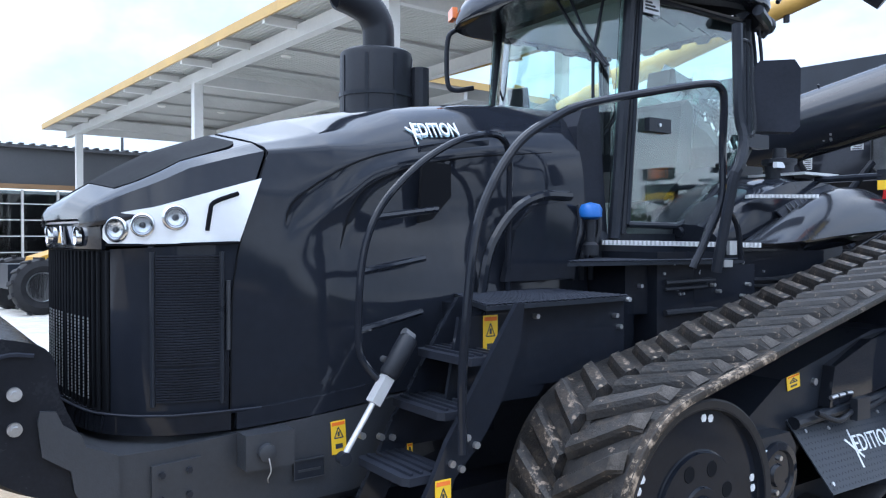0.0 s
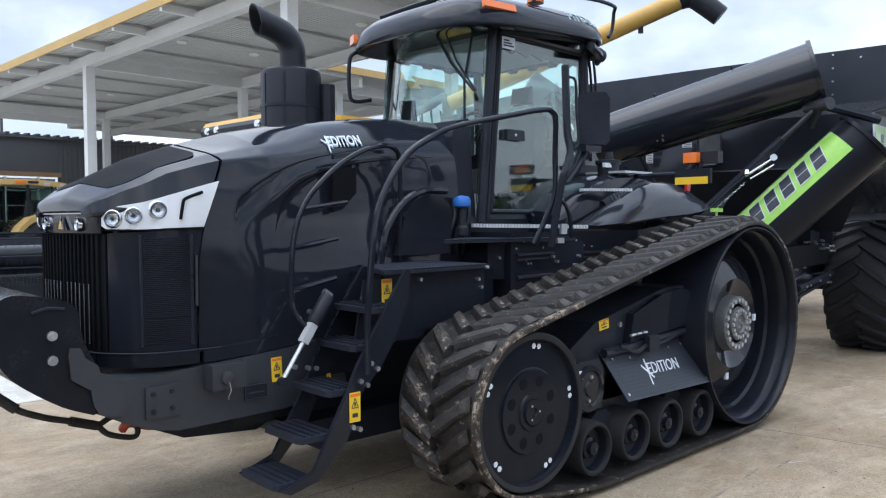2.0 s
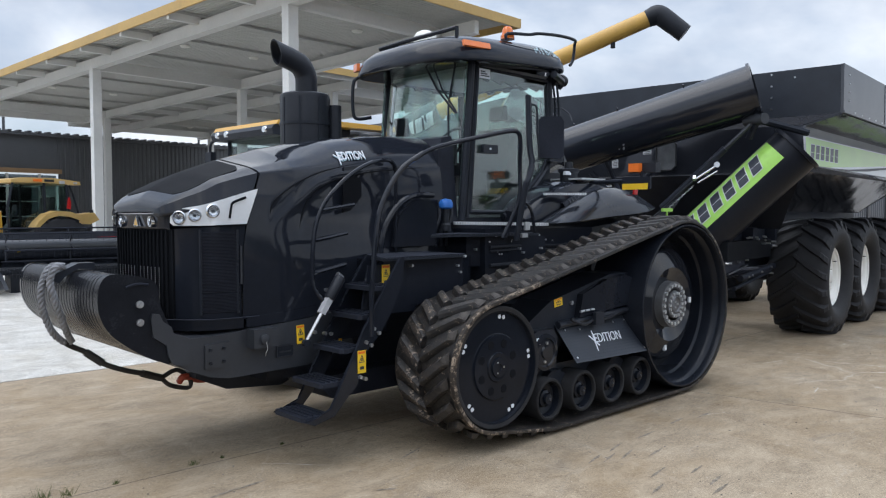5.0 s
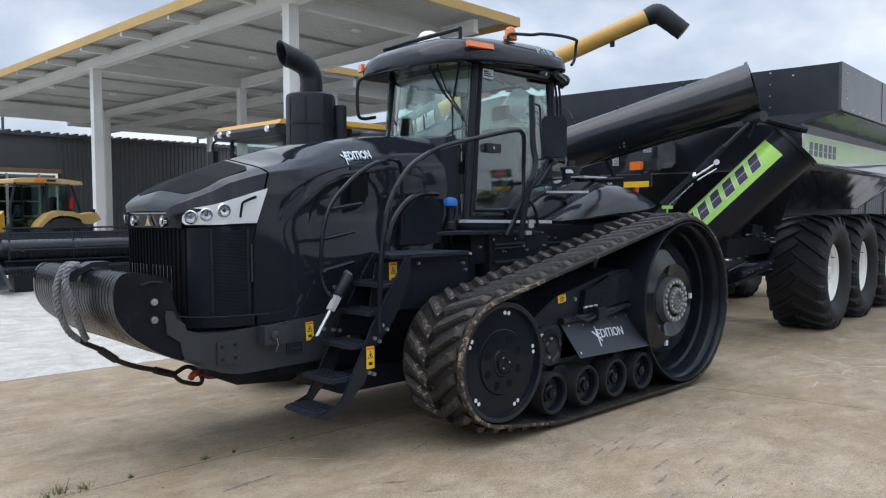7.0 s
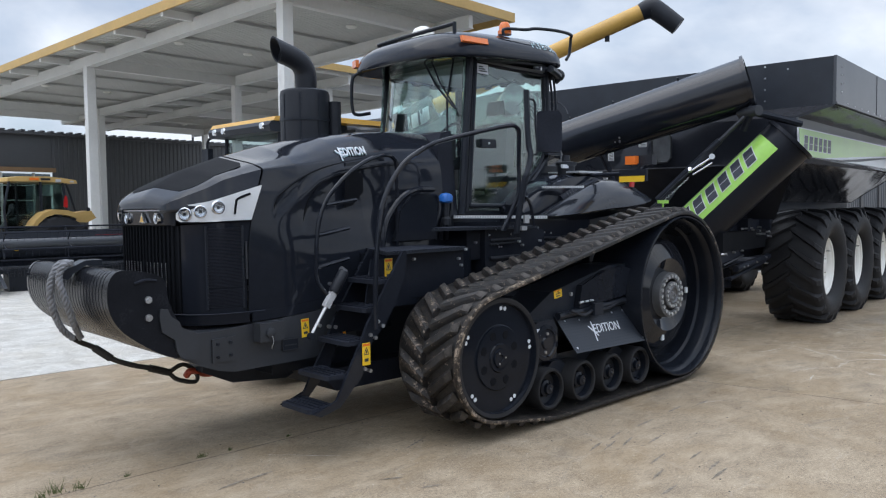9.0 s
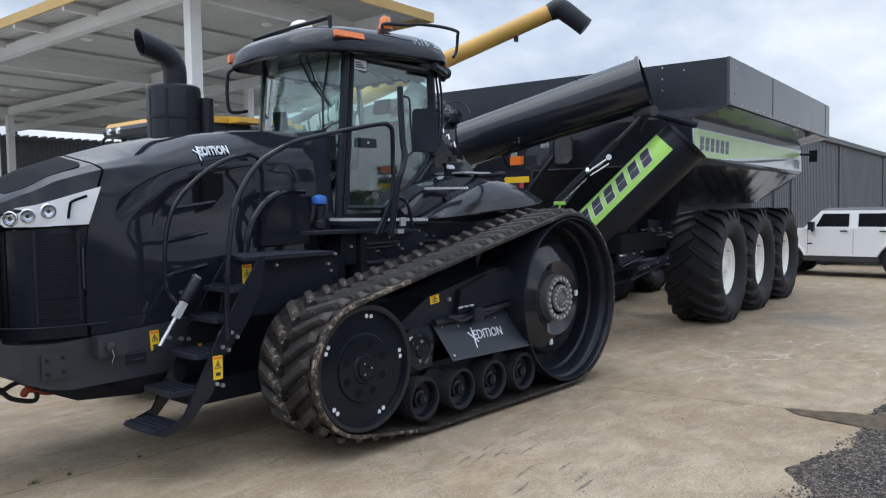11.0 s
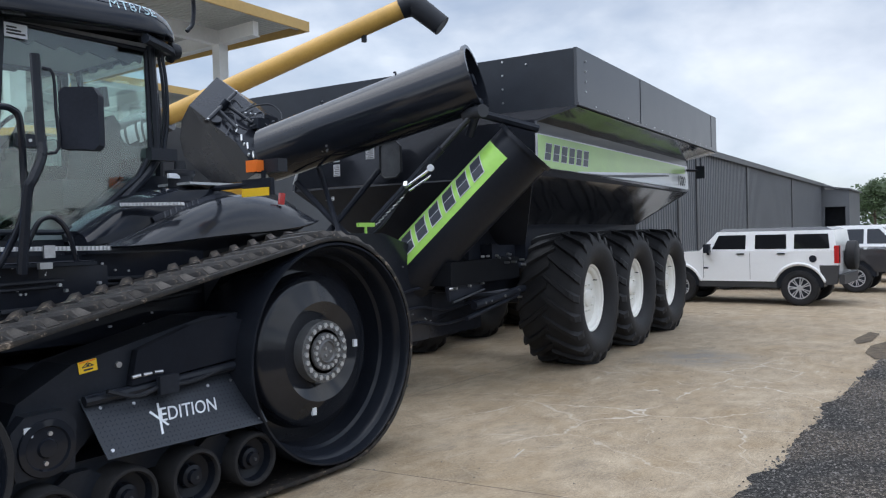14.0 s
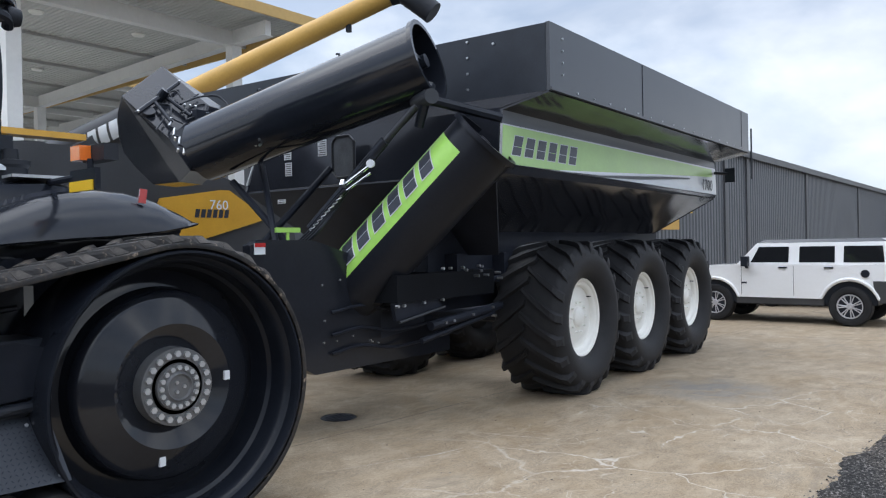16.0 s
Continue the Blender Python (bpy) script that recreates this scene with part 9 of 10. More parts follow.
        part("rear_bumper_corner", bm, TRIMGREY, car, bevel=0.02)
        bm = B()
        box(bm, min(X(-0.012), X(0.2)), max(X(-0.012), X(0.2)), -2.265, -2.17, 1.0, 1.4)
        part("tail_lamp", bm, RED, car, "red tail lamp", bevel=0.015)
        bm = B()
        box(bm, min(X(-0.2), X(-0.04)), max(X(-0.2), X(-0.04)), 0.60, 0.74, 1.25, 1.47)
        mir_ob = part("door_mirror", bm, SATIN, car, bevel=0.03)
        bm = B()
        box(bm, min(X(-0.05), X(0.02)), max(X(-0.05), X(0.02)), 0.64, 0.70, 1.2, 1.27)
        part("mirror_foot", bm, SATIN, mir_ob)
        bm = B()
        box(bm, min(X(-0.004), X(0.004)), max(X(-0.004), X(0.004)), 0.68, 0.80, 0.86, 0.90)
        part("door_mark", bm, DARKLET, car)
    bm = B()
    lathe(bm, [(-0.014, 0.0), (-0.014, 0.08), (0.01, 0.085)], "x", 22, (0, -1.72, 1.10))
    part("fuel_cap", bm, SATIN, car)
    bm = B()
    lathe(bm, [(0.0, 0.0), (0.0, 0.30), (-0.02, 0.34), (-0.20, 0.35), (-0.22, 0.32), (-0.22, 0.0)], "y", 36, (W / 2, -2.28, 1.15))
    part("spare_wheel", bm, TYRE, car, "spare wheel on the tailgate", smooth=True)
    bm = B()
    box(bm, 0.05, W - 0.05, -2.37, -2.26, 0.52, 0.74)
    part("rear_bumper", bm, TRIMGREY, car, bevel=0.02)
    bm = B()
    box(bm, 0.1, W - 0.1, -1.7, 1.7, 0.40, 0.58)
    part("underbody", bm, SATIN, car)
    bm = B()
    prism(bm, [(0.90, 1.30), (0.93, 1.30), (0.50, 1.75), (0.47, 1.75)], "x", 0.16, W - 0.16)
    part("windscreen", bm, TINT, car)


suv()


def pickup(name, label, m, mat):
    car = thing(name, label, "pickup truck", m, "parked pickups")
    W, L = 1.95, 5.6
    fy, ry = 1.75, -1.75
    side = [(-2.75, 0.60), (-2.78, 1.18), (-0.75, 1.18), (0.95, 1.16), (2.45, 1.08), (2.75, 0.95), (2.78, 0.55)]
    low = arch(fy, 0.50, 0.56)[::-1] + arch(ry, 0.50, 0.56)[::-1]
    bm = B()
    prism(bm, side + low, "x", 0, W)
    part("body", bm, mat, car, bevel=0.03)
    bm = B()
    loft(bm, [[(0.03, -0.85, 1.16), (0.03, 1.3, 1.16), (W - 0.03, 1.3, 1.16), (W - 0.03, -0.85, 1.16)], [(0.2, -0.65, 1.82), (0.2, 0.6, 1.82), (W - 0.2, 0.6, 1.82), (W - 0.2, -0.65, 1.82)]], close=True)
    part("cabin", bm, mat, car, bevel=0.06)
    for s in (0, 1):
        X = (lambda d: d) if s == 0 else (lambda d: W - d)
        for y0, y1, y0t, y1t in ((0.25, 1.0, 0.25, 0.58), (-0.7, 0.15, -0.55, 0.15)):
            bm = B()
            q = [(X(0.05), y0, 1.24), (X(0.05), y1, 1.24), (X(0.165), y1t, 1.70), (X(0.165), y0t, 1.70)]
            loft(bm, [q, [(p[0] - (0.012 if s == 0 else -0.012), p[1], p[2]) for p in q]], close=True)
            part("window", bm, TINT, car)
        for c in (fy, ry):
            car_wheel(car, X(0.02), c, 0.39, 0.27, -1 if s == 0 else 1)
            bm = B()
            box(bm, min(X(0.06), X(0.4)), max(X(0.06), X(0.4)), c - 0.5, c + 0.5, 0.45, 0.96)
            part("arch_liner", bm, SATIN, car)
        bm = B()
        box(bm, min(X(-0.01), X(0.12)), max(X(-0.01), X(0.12)), -2.80, -2.70, 0.85, 1.12)
        part("tail_lamp", bm, RED, car, "red tail lamp")
    bm = B()
    box(bm, 0.1, W - 0.1, -2.88, -2.79, 0.5, 0.68)
    part("rear_bumper", bm, CHROME, car, bevel=0.02)
    bm = B()
    prism(bm, [(1.24, 1.2), (1.28, 1.2), (0.68, 1.76), (0.64, 1.76)], "x", 0.22, W - 0.22)
    part("windscreen", bm, TINT, car)


pickup("parked_pickup", "dark grey pickup truck with a chrome bumper", pose(22.2, 1.0, 0), CARDARK)
pickup("parked_pickup", "white pickup truck parked nose towards the drive", pose(28.2, -0.2, 0, 0, 0, 180), CARWHITE)
pickup("parked_pickup", "white pickup truck beside the dark one", pose(30.4, -0.6, 0), CARWHITE)


# ---- combine harvester behind the tractor ----
DARKPANEL = paint("charcoal_body_panel", (0.045, 0.047, 0.052), 0.4, vary=0.15, scale=2, dirt=0.1)
comb = thing("combine_harvester", "yellow and charcoal combine harvester with its unloading auger out", "combine harvester", pose(6.3, 10.1, 0, 0, 0, 2.0))
bm = B()
prism(bm, [(-1.25, 1.2), (-1.25, 3.62), (1.2, 3.62), (3.2, 3.1), (4.3, 2.6), (4.4, 1.9), (3.6, 1.5), (0.5, 1.0)], "y", -1.5, 1.5)
part("body", bm, DARKPANEL, comb, bevel=0.05)
bm = B()
prism(bm, [(px + 0.06, pz - 0.10) for px, pz in ((0.80, 2.02), (1.17, 2.90), (2.45, 3.10), (2.65, 3.10), (3.55, 2.56), (3.2, 2.46), (1.9, 2.11), (1.3, 2.03))], "y", -1.56, -1.505)
yp = part("side_panel", bm, YELLOW, comb, "yellow rear side panel", bevel=0.015)
words("panel_number", "760", LETTER, yp, plane_pose((2.46, -1.565, 2.70), (1, 0, 0), (0, 0, 1)), 0.26, stretch=1.1)
bm = B()
for i in range(6):
    prism(bm, [(1.92 + 0.13 * i, 2.46), (2.01 + 0.13 * i, 2.46), (2.04 + 0.13 * i, 2.62), (1.95 + 0.13 * i, 2.62)], "y", -1.568, -1.561)
part("maker_mark", bm, DARKLET, yp)
bm = B()
prism(bm, [(-0.2, 3.62), (0.2, 3.95), (0.6, 4.1), (1.7, 4.1), (1.9, 3.5)], "y", -1.4, 1.4)
part("grain_tank", bm, DARKPANEL, comb, bevel=0.03)
bm = B()
box(bm, -1.75, -0.1, -1.54, -1.2, 3.72, 3.82)
part("deck_edge", bm, YELLOW, comb, bevel=0.03)
# its cab
bm = B()
prism(bm, [(-2.75, 1.7), (-2.9, 2.2), (-2.75, 3.62), (-1.35, 3.62), (-1.3, 1.7)], "y", -0.99, -0.97)
cc = part("cab", bm, TINTGLASS, comb, "dark glazed cab", bevel=0.04)
for yy in (-1.0, 1.0):
    for fa, fb in ((-2.85, -2.75), (-1.4, -1.35)):
        bm = B()
        rod(bm, (fa, yy, 1.7), (fb, yy, 3.66), 0.05, 8)
        part("cab_pillar", bm, SATIN, cc)
bm = B()
rod(bm, (-2.76, -1.0, 3.6), (-2.76, 1.0, 3.6), 0.05, 8)
part("header_rail", bm, SATIN, cc)
bm = B()
prism(bm, [(-3.08, 3.50), (-3.12, 3.62), (-3.06, 3.70), (-1.2, 3.72), (-1.2, 3.5)], "y", -1.16, 1.16)
part("roof_shell", bm, SATIN, cc, bevel=0.03)
bm = B()
prism(bm, [(-3.04, 3.704), (-2.98, 3.79), (-1.6, 3.86), (-1.2, 3.82), (-1.2, 3.724)], "y", -1.2, 1.2)
part("cab_roof", bm, YELLOW, cc, "yellow cab roof", bevel=0.04)
bm = B()
prism(bm, [(-2.74, 1.72), (-2.89, 2.2), (-2.74, 3.6), (-2.72, 3.6), (-2.87, 2.2), (-2.72, 1.72)], "y", -0.95, 0.95)
part("windscreen", bm, TINTGLASS, cc)
bm = B()
box(bm, -1.34, -1.3, -1.0, 1.0, 1.7, 3.62)
part("cab_back", bm, DARKPANEL, cc)
bm = B()
box(bm, -2.7, -1.36, -0.96, 1.0, 1.7, 2.0)
part("cab_floor", bm, DARKPANEL, cc)
for i in (0, 4, 5):
    bm = B()
    lathe(bm, [(-0.04, 0.0), (-0.04, 0.06), (0.0, 0.07), (0.05, 0.05)], "x", 14, (-3.10, -0.9 + i * 0.36, 3.61))
    part("work_lamp", bm, CHROME, cc)
bm = B()
tube(bm, [(-2.8, 1.1, 3.6), (-3.0, 1.35, 3.5), (-3.02, 1.38, 3.2)], 0.03, 8, 3)
box(bm, -3.08, -2.96, 1.25, 1.5, 2.9, 3.3)
part("mirror", bm, SATIN, cc)
bm = B()
for yy in (-0.25, 0.25):
    box(bm, -2.1, -1.7, yy - 0.2, yy + 0.2, 2.3, 3.1)
part("seat", bm, SEATGREY, cc, bevel=0.05)
for x, r, w in ((-1.9, 0.98, 0.7), (3.0, 0.7, 0.5)):
    for s in (-1, 1):
        bm = B()
        lathe(bm, [(0.05, r * 0.5), (-0.03, r * 0.75), (0.03, r * 0.97), (0.1, r), (w - 0.1, r), (w - 0.02, r * 0.95), (w, r * 0.5)], "y", 36)
        tw = part("wheel", bm, TYRE, comb, m=pose(x, s * 1.62, r) @ Matrix.Diagonal((1, -s, 1, 1)), smooth=True)
        bm = B()
        lathe(bm, [(0.05, r * 0.52), (0.0, r * 0.5), (0.12, r * 0.42), (0.15, 0.0)], "y", 28)
        part("rim", bm, YELLOW, tw, "yellow rim", smooth=True)
bm = B()
box(bm, -2.4, 3.2, -1.2, 1.2, 0.6, 1.75)
part("axle_frame", bm, SATIN, comb)
# unloading auger
CBI = comb.matrix_basis.inverted()
T0w, T1w = Vector((7.03, 8.25, 4.18)), Vector((9.40, 4.47, 5.95))
axc = (T1w - T0w).normalized()
bm = B()
rod(bm, CBI @ T0w, CBI @ T1w, 0.168, 28)
ua = part("unloading_auger", bm, TUBEYEL, comb, "long yellow unloading auger", smooth=True)
bm = B()
heading = Vector((axc.x, axc.y, 0)).normalized()
pts = [T1w - axc * 0.02, T1w + axc * 0.10, T1w + axc * 0.16 + heading * 0.07, T1w + axc * 0.10 + heading * 0.32 + Vector((0, 0, -0.12)), T1w + heading * 0.72 + Vector((0, 0, -0.34))]
tube(bm, [CBI @ p for p in pts], 0.2, 22, 4, radii=[0.175, 0.18, 0.185, 0.19, 0.195, 0.2, 0.2, 0.2, 0.2, 0.2, 0.2, 0.198, 0.196, 0.193, 0.19, 0.188, 0.186])
part("spout", bm, PLASTIC, ua, "black rubber spout", smooth=True)
bm = B()
c = T1w - axc * 0.75 + Vector((0, 0, -0.2))
rod(bm, CBI @ (c + Vector((0, 0, 0.06))), CBI @ (c - Vector((0, 0, 0.08))), 0.05, 10)
part("auger_lamp", bm, PLASTIC, ua)
# dark root of the tube with a row of plain white blocks
T2w = T1w - axc * 7.25
bm = B()
rod(bm, CBI @ T2w, CBI @ (T0w + axc * 0.05), 0.275, 28)
root = part("tube_root", bm, DARKPANEL, ua, "charcoal root of the auger with white blocks", smooth=True)
nb = Vector((-0.25, -1.0, -0.12))
nb = (nb - axc * nb.dot(axc)).normalized()
wb = axc.cross(nb)
if wb.z < 0:
    wb = -wb
for i in range(5):
    c0 = T1w - axc * (5.92 - 0.215 * i)
    bm = B()
    rows = []
    for h in np.linspace(-0.55, 0.55, 7):
        off = nb * (0.279 * math.cos(h)) + wb * (0.279 * math.sin(h)) + axc * (0.10 * h)
        rows.append([CBI @ (c0 + off), CBI @ (c0 + off + axc * 0.165)])
    loft(bm, rows)
    solid(bm, 0.003)
    part("mark_block", bm, LETTER, root)
bm = B()
lathe(bm, [(-0.25, 0.0), (-0.25, 0.32), (0.45, 0.30), (0.45, 0.0)], "z", 24, CBI @ Vector((5.9, 10.0, 3.35)))
part("auger_turret", bm, DARKPANEL, ua)

# ---- yellow tractor and the loose header under the canopy ----
yt = thing("wheeled_tractor", "yellow wheeled tractor with a glazed cab under the canopy", "tractor", pose(2.17, 20.0, 0, 0, 0, 8))
for s, kind in ((-0.75, "near"), (0.735, "far")):
    for pane in ([(-0.90, 2.80), (-0.13, 2.82), (-0.12, 1.2), (-0.95, 1.2), (-1.04, 2.1)], [(-0.04, 2.81), (0.50, 2.80), (0.56, 1.6), (-0.04, 1.6)]):
        bm = B()
        prism(bm, pane, "y", s, s + 0.012)
        part("side_pane", bm, TINTGLASS, yt, "green tinted side glass")
bm = B()
loft(bm, [[(0.56, -0.70, 2.80), (0.56, 0.70, 2.80)], [(0.72, -0.74, 1.7), (0.72, 0.74, 1.7)]])
solid(bm, 0.012)
part("rear_pane", bm, TINTGLASS, yt)
for a, b, r in (((-0.92, 2.84), (-1.08, 2.1), 0.035), ((-1.08, 2.1), (-1.02, 1.2), 0.035), ((-0.09, 2.84), (-0.08, 1.3), 0.04), ((0.53, 2.84), (0.62, 1.9), 0.04)):
    for s in (-0.77, 0.77):
        bm = B()
        rod(bm, (a[0], s, a[1]), (b[0], s, b[1]), r, 8)
        part("pillar", bm, SATIN, yt)
bm = B()
tube(bm, [(0.70, -0.60, 2.80), (0.80, -0.62, 2.5), (0.93, -0.64, 2.0)], 0.03, 8, 3)
part("rear_post", bm, SATIN, yt)
bm = B()
box(bm, -0.98, 0.66, -0.72, 0.72, 1.1, 1.5)
part("cab_floor", bm, SATIN, yt, bevel=0.03)
bm = B()
prism(bm, [(-0.1, 1.4), (-0.15, 1.75), (0.2, 1.8), (0.28, 2.45), (0.42, 2.45), (0.4, 1.4)], "y", -0.3, 0.3)
part("seat", bm, SEATGREY, yt, bevel=0.05)
bm = B()
tube(bm, [(-0.72, 0.0, 1.5), (-0.66, 0.0, 1.9), (-0.55, 0.0, 2.05)], 0.04, 8, 3)
lathe(bm, [(-0.02, 0.0), (-0.02, 0.18), (0.02, 0.18), (0.02, 0.0)], "x", 18, (-0.55, 0, 2.06))
part("steering_wheel", bm, PLASTIC, yt)
bm = B()
prism(bm, [(-1.0, 2.83), (-0.99, 2.92), (-0.70, 2.975), (0.1, 2.985), (0.52, 2.945), (0.88, 2.90), (0.92, 2.80), (0.45, 2.815), (-0.06, 2.84)], "y", -0.86, 0.86)
roofy = part("cab_roof", bm, FASCIA, yt, "weathered yellow cab roof", bevel=0.045)
for xa, xb, za, zb, mt in ((-0.42, -0.18, 2.87, 2.94, ORANGE), (-0.12, 0.14, 2.875, 2.935, SATIN), (0.29, 0.44, 2.825, 2.91, ALLOY), (0.70, 0.80, 2.83, 2.88, ALLOY)):
    bm = B()
    box(bm, xa, xb, -0.885, -0.862, za, zb)
    part("roof_lamp", bm, mt, roofy, bevel=0.008)
bm = B()
arc_o = [(-0.54, 1.61), (-0.44, 1.76), (-0.21, 1.97), (0.07, 2.06), (0.43, 2.035), (0.76, 1.92)]
arc_i = [(0.70, 1.80), (0.42, 1.89), (0.12, 1.925), (-0.16, 1.84), (-0.36, 1.67), (-0.44, 1.56)]
prism(bm, arc_o + arc_i, "y", -1.2, -0.76)
part("fender", bm, FASCIA, yt, "yellow rear fender", bevel=0.02)
bm = B()
prism(bm, [(-2.3, 1.2), (-2.25, 1.36), (-1.5, 1.60), (-1.12, 2.06), (-1.08, 1.25)], "y", -0.5, 0.5)
part("hood", bm, YELLOW, yt, bevel=0.06)
bm = B()
prism(bm, [(0.74, 1.95), (1.2, 2.0), (1.28, 2.01), (1.43, 1.80), (1.16, 1.67), (0.83, 1.68)], "y", -0.9, -0.3)
part("rear_lift", bm, FASCIA, yt, bevel=0.05)
bm = B()
rod(bm, (1.25, -0.8, 1.95), (1.25, -0.8, 2.10), 0.05, 8)
part("rear_lamp", bm, PLASTIC, yt)
bm = B()
box(bm, -2.9, 1.2, -0.4, 0.4, 0.6, 1.2)
part("chassis", bm, SATIN, yt)
for x, r, w in ((0.22, 0.93, 0.45), (-2.35, 0.67, 0.4)):
    for s in (-1, 1):
        bm = B()
        lathe(bm, [(0.06, r * 0.52), (-0.02, r * 0.75), (0.03, r * 0.96), (0.08, r), (w - 0.08, r), (w, r * 0.9), (w, r * 0.5)], "y", 36)
        tw = part("wheel", bm, TYRE, yt, m=pose(x, s * 1.25, r) @ Matrix.Diagonal((1, -s, 1, 1)), smooth=True)
        bm = B()
        lathe(bm, [(0.06, r * 0.54), (0.02, r * 0.52), (0.12, r * 0.45), (0.14, 0.0)], "y", 28)
        part("rim", bm, STEEL if x < 0 else YELLOW, tw, smooth=True)
        k = 14
        lug = None
        for i in range(k):
            mm = pose(0, 0, 0, 0, 360 * i / k, 0)
            if lug is None:
                bm = B()
                box(bm, -0.05, 0.05, 0.02, w - 0.02, r * 0.97, r + 0.035, pose(0, 0, 0, 0, 0, 12))
                lug = part("tyre_lug", bm, TYRE, tw, m=mm)
            else:
                again(lug, mm, tw)
bm = B()
prism(bm, [(0.62, 2.3), (0.60, 2.4), (0.57, 2.46), (0.53, 2.36), (0.50, 2.13), (0.61, 2.10)], "y", -0.86, -0.82)
part("red_flag", bm, RED, yt, "red cloth flag")

header = thing("grain_header", "black grain header with a reel and long cutter bar", "header", pose(0.42, 16.75, 0.2, 0, 0, -2.0))
HL = 6.4
bm = B()
prism(bm, [(0.35, 0.25), (0.95, 0.35), (1.15, 1.25), (1.05, 1.3), (0.85, 0.55), (0.35, 0.32)], "x", 0, HL)
part("back_sheet", bm, SATIN, header)
bm = B()
rod(bm, (0.1, 0.75, 0.78), (HL - 0.1, 0.75, 0.78), 0.17, 20)
part("feed_auger", bm, DEEP, header, smooth=True)
bm = B()
rod(bm, (0.05, 0.35, 1.0), (HL - 0.05, 0.35, 1.0), 0.125, 18)
part("reel_tube", bm, GUNMETAL, header, "slate grey reel tube", smooth=True)
for i in range(6):
    a = 2 * math.pi * i / 6 + 0.3
    bm = B()
    rod(bm, (0.1, 0.35 + 0.45 * math.cos(a), 1.0 + 0.42 * math.sin(a)), (HL - 0.1, 0.35 + 0.45 * math.cos(a), 1.0 + 0.42 * math.sin(a)), 0.025, 6)
    bat = part("reel_bat", bm, DEEP, header)
    bm = B()
    for k in range(40):
        x = 0.15 + k * 0.153
        rod(bm, (x, 0.35 + 0.45 * math.cos(a), 1.0 + 0.42 * math.sin(a)), (x, 0.33 + 0.45 * math.cos(a), 0.80 + 0.42 * math.sin(a)), 0.006, 4)
    tagged(part("tine", bm, DEEP, bat), kind="stuff")
for k in range(5):
    x = 0.2 + k * (HL - 0.4) / 4
    bm = B()
    for i in range(6):
        a = 2 * math.pi * i / 6 + 0.3
        rod(bm, (x, 0.35, 1.0), (x, 0.35 + 0.45 * math.cos(a), 1.0 + 0.42 * math.sin(a)), 0.018, 6)
    part("reel_spider", bm, SATIN, header)
bm = B()
box(bm, 0.0, HL, -0.12, 0.0, 0.40, 0.46)
part("cutter_bar", bm, GREY, header)
bm = B()
for k in range(83):
    x = 0.04 + k * 0.076
    prism(bm, [(x - 0.012, -0.12), (x + 0.012, -0.12), (x, -0.26)], "z", 0.40, 0.43)
    rod(bm, (x, -0.06, 0.41), (x + 0.01, 0.0, 0.20), 0.01, 4)
tagged(part("guard_finger", bm, GREY, header), kind="stuff")
for x in (-0.08, HL):
    bm = B()
    prism(bm, [(-0.9, 0.0), (-0.3, 0.28), (0.5, 0.62), (1.1, 1.1), (1.15, 0.1), (0.2, -0.12)], "x", x, x + 0.08)
    part("end_divider", bm, SATIN, header, bevel=0.02)
bm = B()
box(bm, 0.3, HL - 0.3, 0.3, 0.9, -0.2, 0.26)
part("skid", bm, SATIN, header)
bm = B()
lathe(bm, [(-0.03, 0.10), (-0.03, 0.14), (0.03, 0.14), (0.03, 0.10), (-0.03, 0.10)], "x", 20, (0.55, 0.5, 0.95))
part("yellow_ring", bm, STICKER, header)
bm = B()
box(bm, 2.6, 3.6, 0.9, 1.0, 0.95, 1.15)
part("red_panel", bm, RED, header)


# ---- trees ----
def leaf_cloud(rng, centres, n, spread, size):
    verts, faces = [], []
    for _ in range(n):
        c, r = centres[rng.randrange(len(centres))]
        while True:
            d = Vector((rng.uniform(-1, 1), rng.uniform(-1, 1), rng.uniform(-1, 1)))
            if d.length <= 1:
                break
        p = c + d * r * (0.55 + 0.5 * rng.random())
        a = Vector((rng.uniform(-1, 1), rng.uniform(-1, 1), rng.uniform(-0.6, 0.6))).normalized() * size * rng.uniform(0.6, 1.3)
        b = a.orthogonal().normalized() * size * 0.6 * rng.uniform(0.6, 1.2)
        k = len(verts)
        verts += [p - a, p + b, p + a, p - b]
        faces.append((k, k + 1, k + 2, k + 3))
    me = bpy.data.meshes.new("leaves")
    me.from_pydata([tuple(v) for v in verts], [], faces)
    me.materials.append(LEAF)
    return me


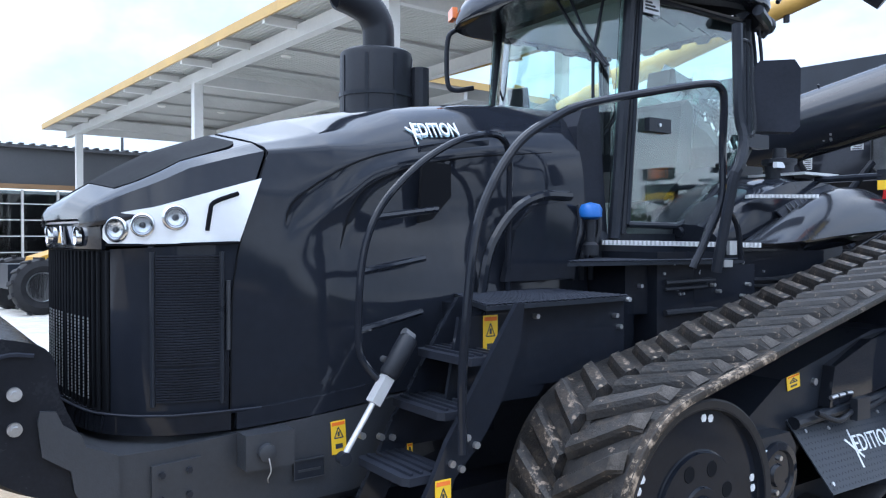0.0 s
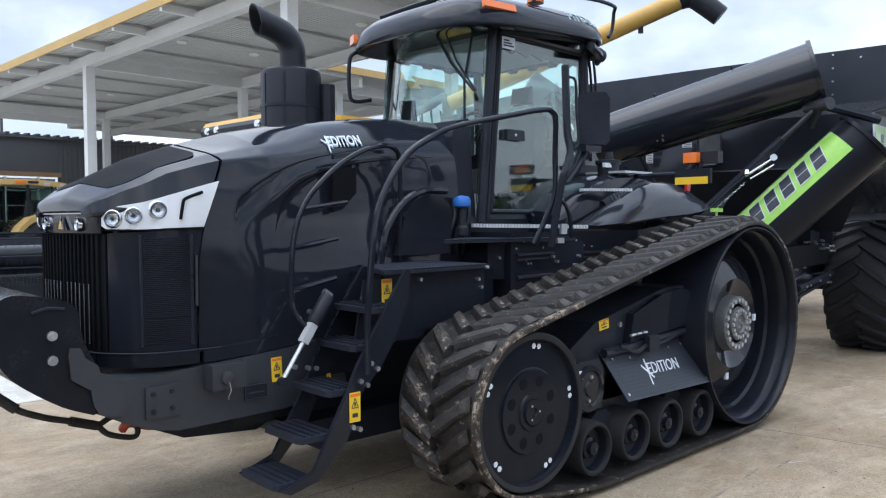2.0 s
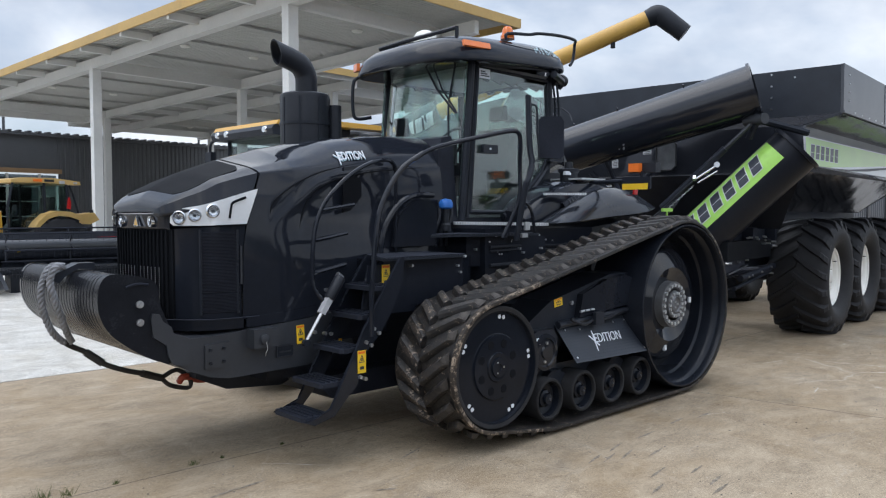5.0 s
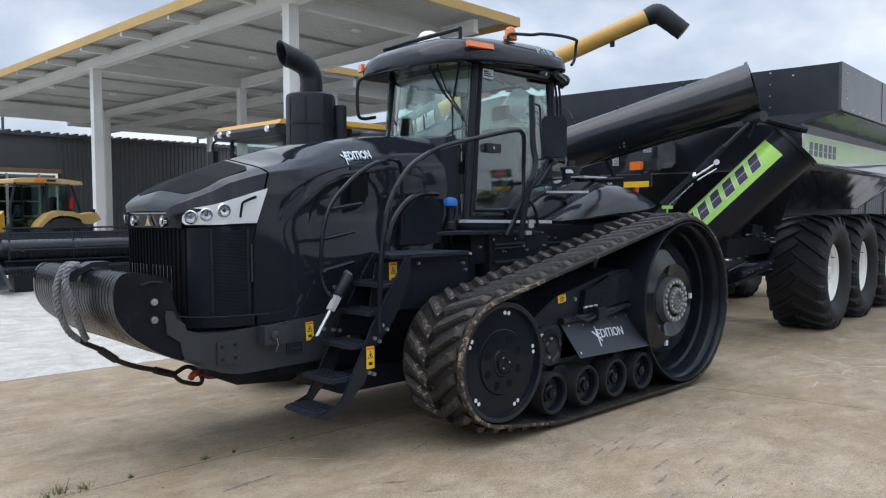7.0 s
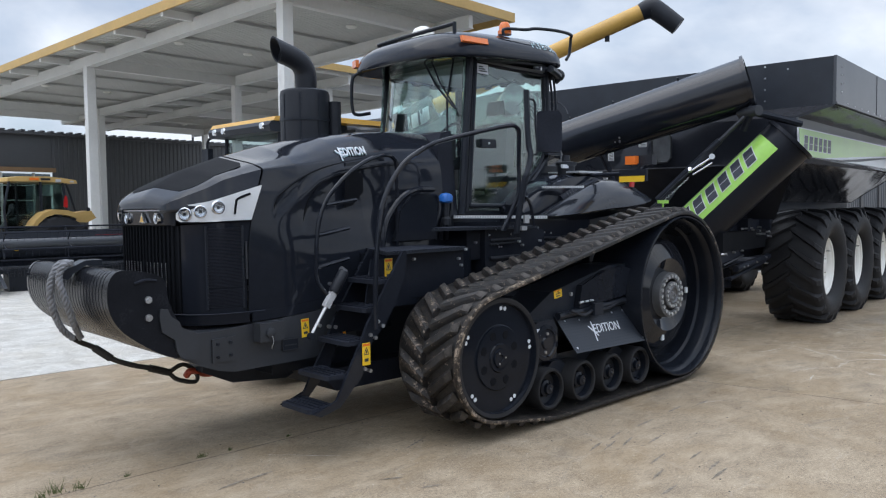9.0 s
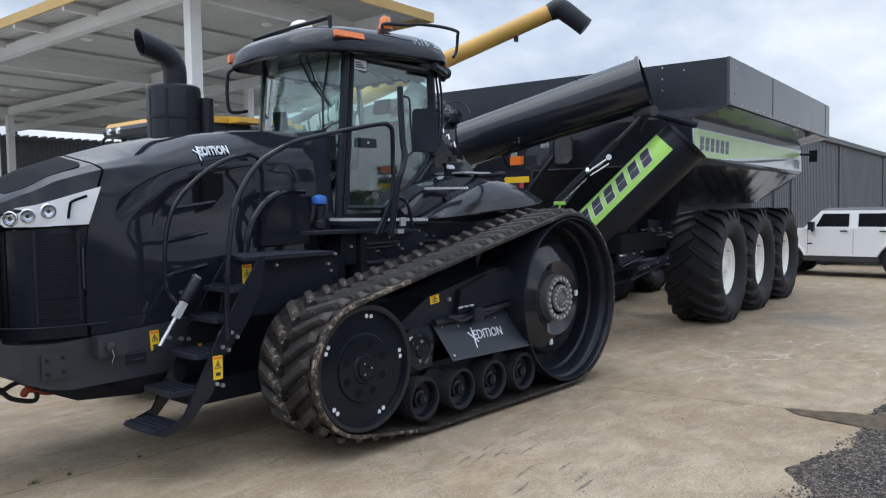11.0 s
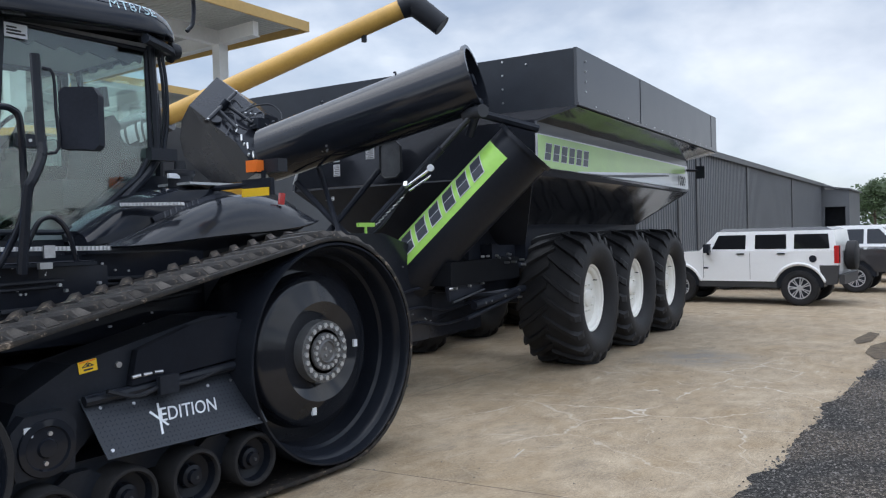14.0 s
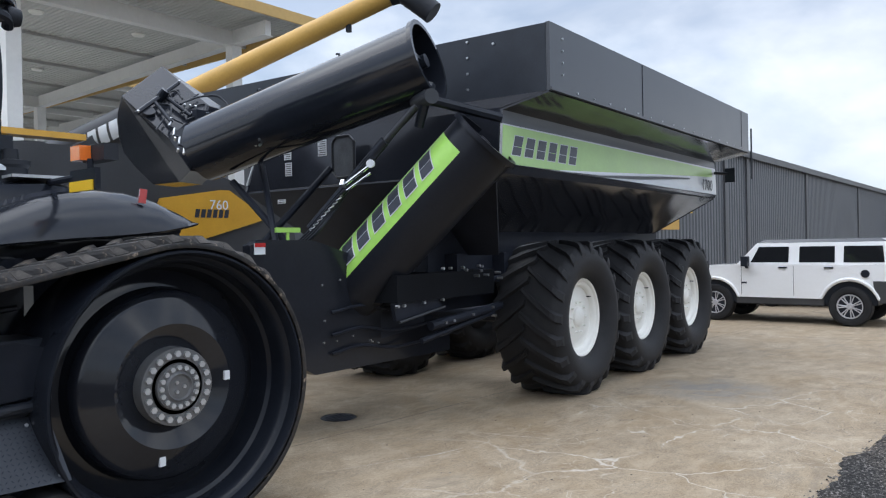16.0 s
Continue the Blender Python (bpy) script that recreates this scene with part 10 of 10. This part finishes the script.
def tree(x, y, h, seed):
    rng = random.Random(seed)
    t = thing("tree", "broad green leafy tree behind the yard", "tree", pose(x, y, 0), "trees beyond the building")
    bm = B()
    tube(bm, [(0, 0, -0.1), (0.1, 0.05, h * 0.2), (-0.1, 0.1, h * 0.45), (0.0, 0.0, h * 0.7)], 0.3, 10, 4, radii=[0.03 * h * (1 - i / 16) for i in range(14)])
    part("trunk", bm, BARK, t, smooth=True)
    centres = []
    for i in range(9):
        a, z = rng.uniform(0, 6.3), h * rng.uniform(0.35, 0.75)
        e = Vector((h * 0.28 * math.cos(a), h * 0.28 * math.sin(a), z + h * 0.14))
        bm = B()
        rod(bm, (0, 0, z - h * 0.05), e, 0.05 * h / 6, 6, 0.02)
        part("limb", bm, BARK, t)
        centres.append((e, h * rng.uniform(0.13, 0.2)))
    centres += [(Vector((rng.uniform(-0.15, 0.15) * h, rng.uniform(-0.15, 0.15) * h, h * rng.uniform(0.6, 0.92))), h * rng.uniform(0.1, 0.17)) for _ in range(7)]
    crown = new("crown", leaf_cloud(rng, centres, 9500, h, 0.019 * h))
    crown.parent = t


for i, (tx, ty, th) in enumerate(((98, 4.5, 9.0), (106, 1.5, 7.4), (114, -3, 7.6), (106, 10, 7.6))):
    tree(tx, ty, th, 20 + i)

# wooded skyline behind and beside the yard, seen in the gloss of the paint and the glass
rng = random.Random(9)
cs = [(Vector((x + rng.uniform(-3, 3), -62 + rng.uniform(-5, 5), rng.uniform(1.0, 3.6 + 1.0 * math.sin(x * 0.13)))), rng.uniform(1.6, 2.6)) for x in np.arange(-110, 150, 1.6)]
cs += [(Vector((-75 + rng.uniform(-4, 4), y, rng.uniform(2, 5.0))), rng.uniform(2.5, 4.5)) for y in np.arange(-60, 50, 3.5)]
cs += [(Vector((150 + rng.uniform(-4, 4), y, rng.uniform(2, 5.0))), rng.uniform(3, 5)) for y in np.arange(-60, 30, 3.5)]
tagged(new("far_woods", leaf_cloud(rng, cs, 42000, 1, 0.6)), "distant belt of green trees round the yard", "woods", kind="stuff")
bm = B()
prism(bm, [(-9, 0), (-9, 3.6), (0, 6.0), (9, 3.6), (9, 0)], "y", -8, 8, pose(-8, -48, 0))
shed = thing("building_far", "plain white gabled shed across the drive", "building", kind="structure")
part("wall", bm, WHITE, shed)
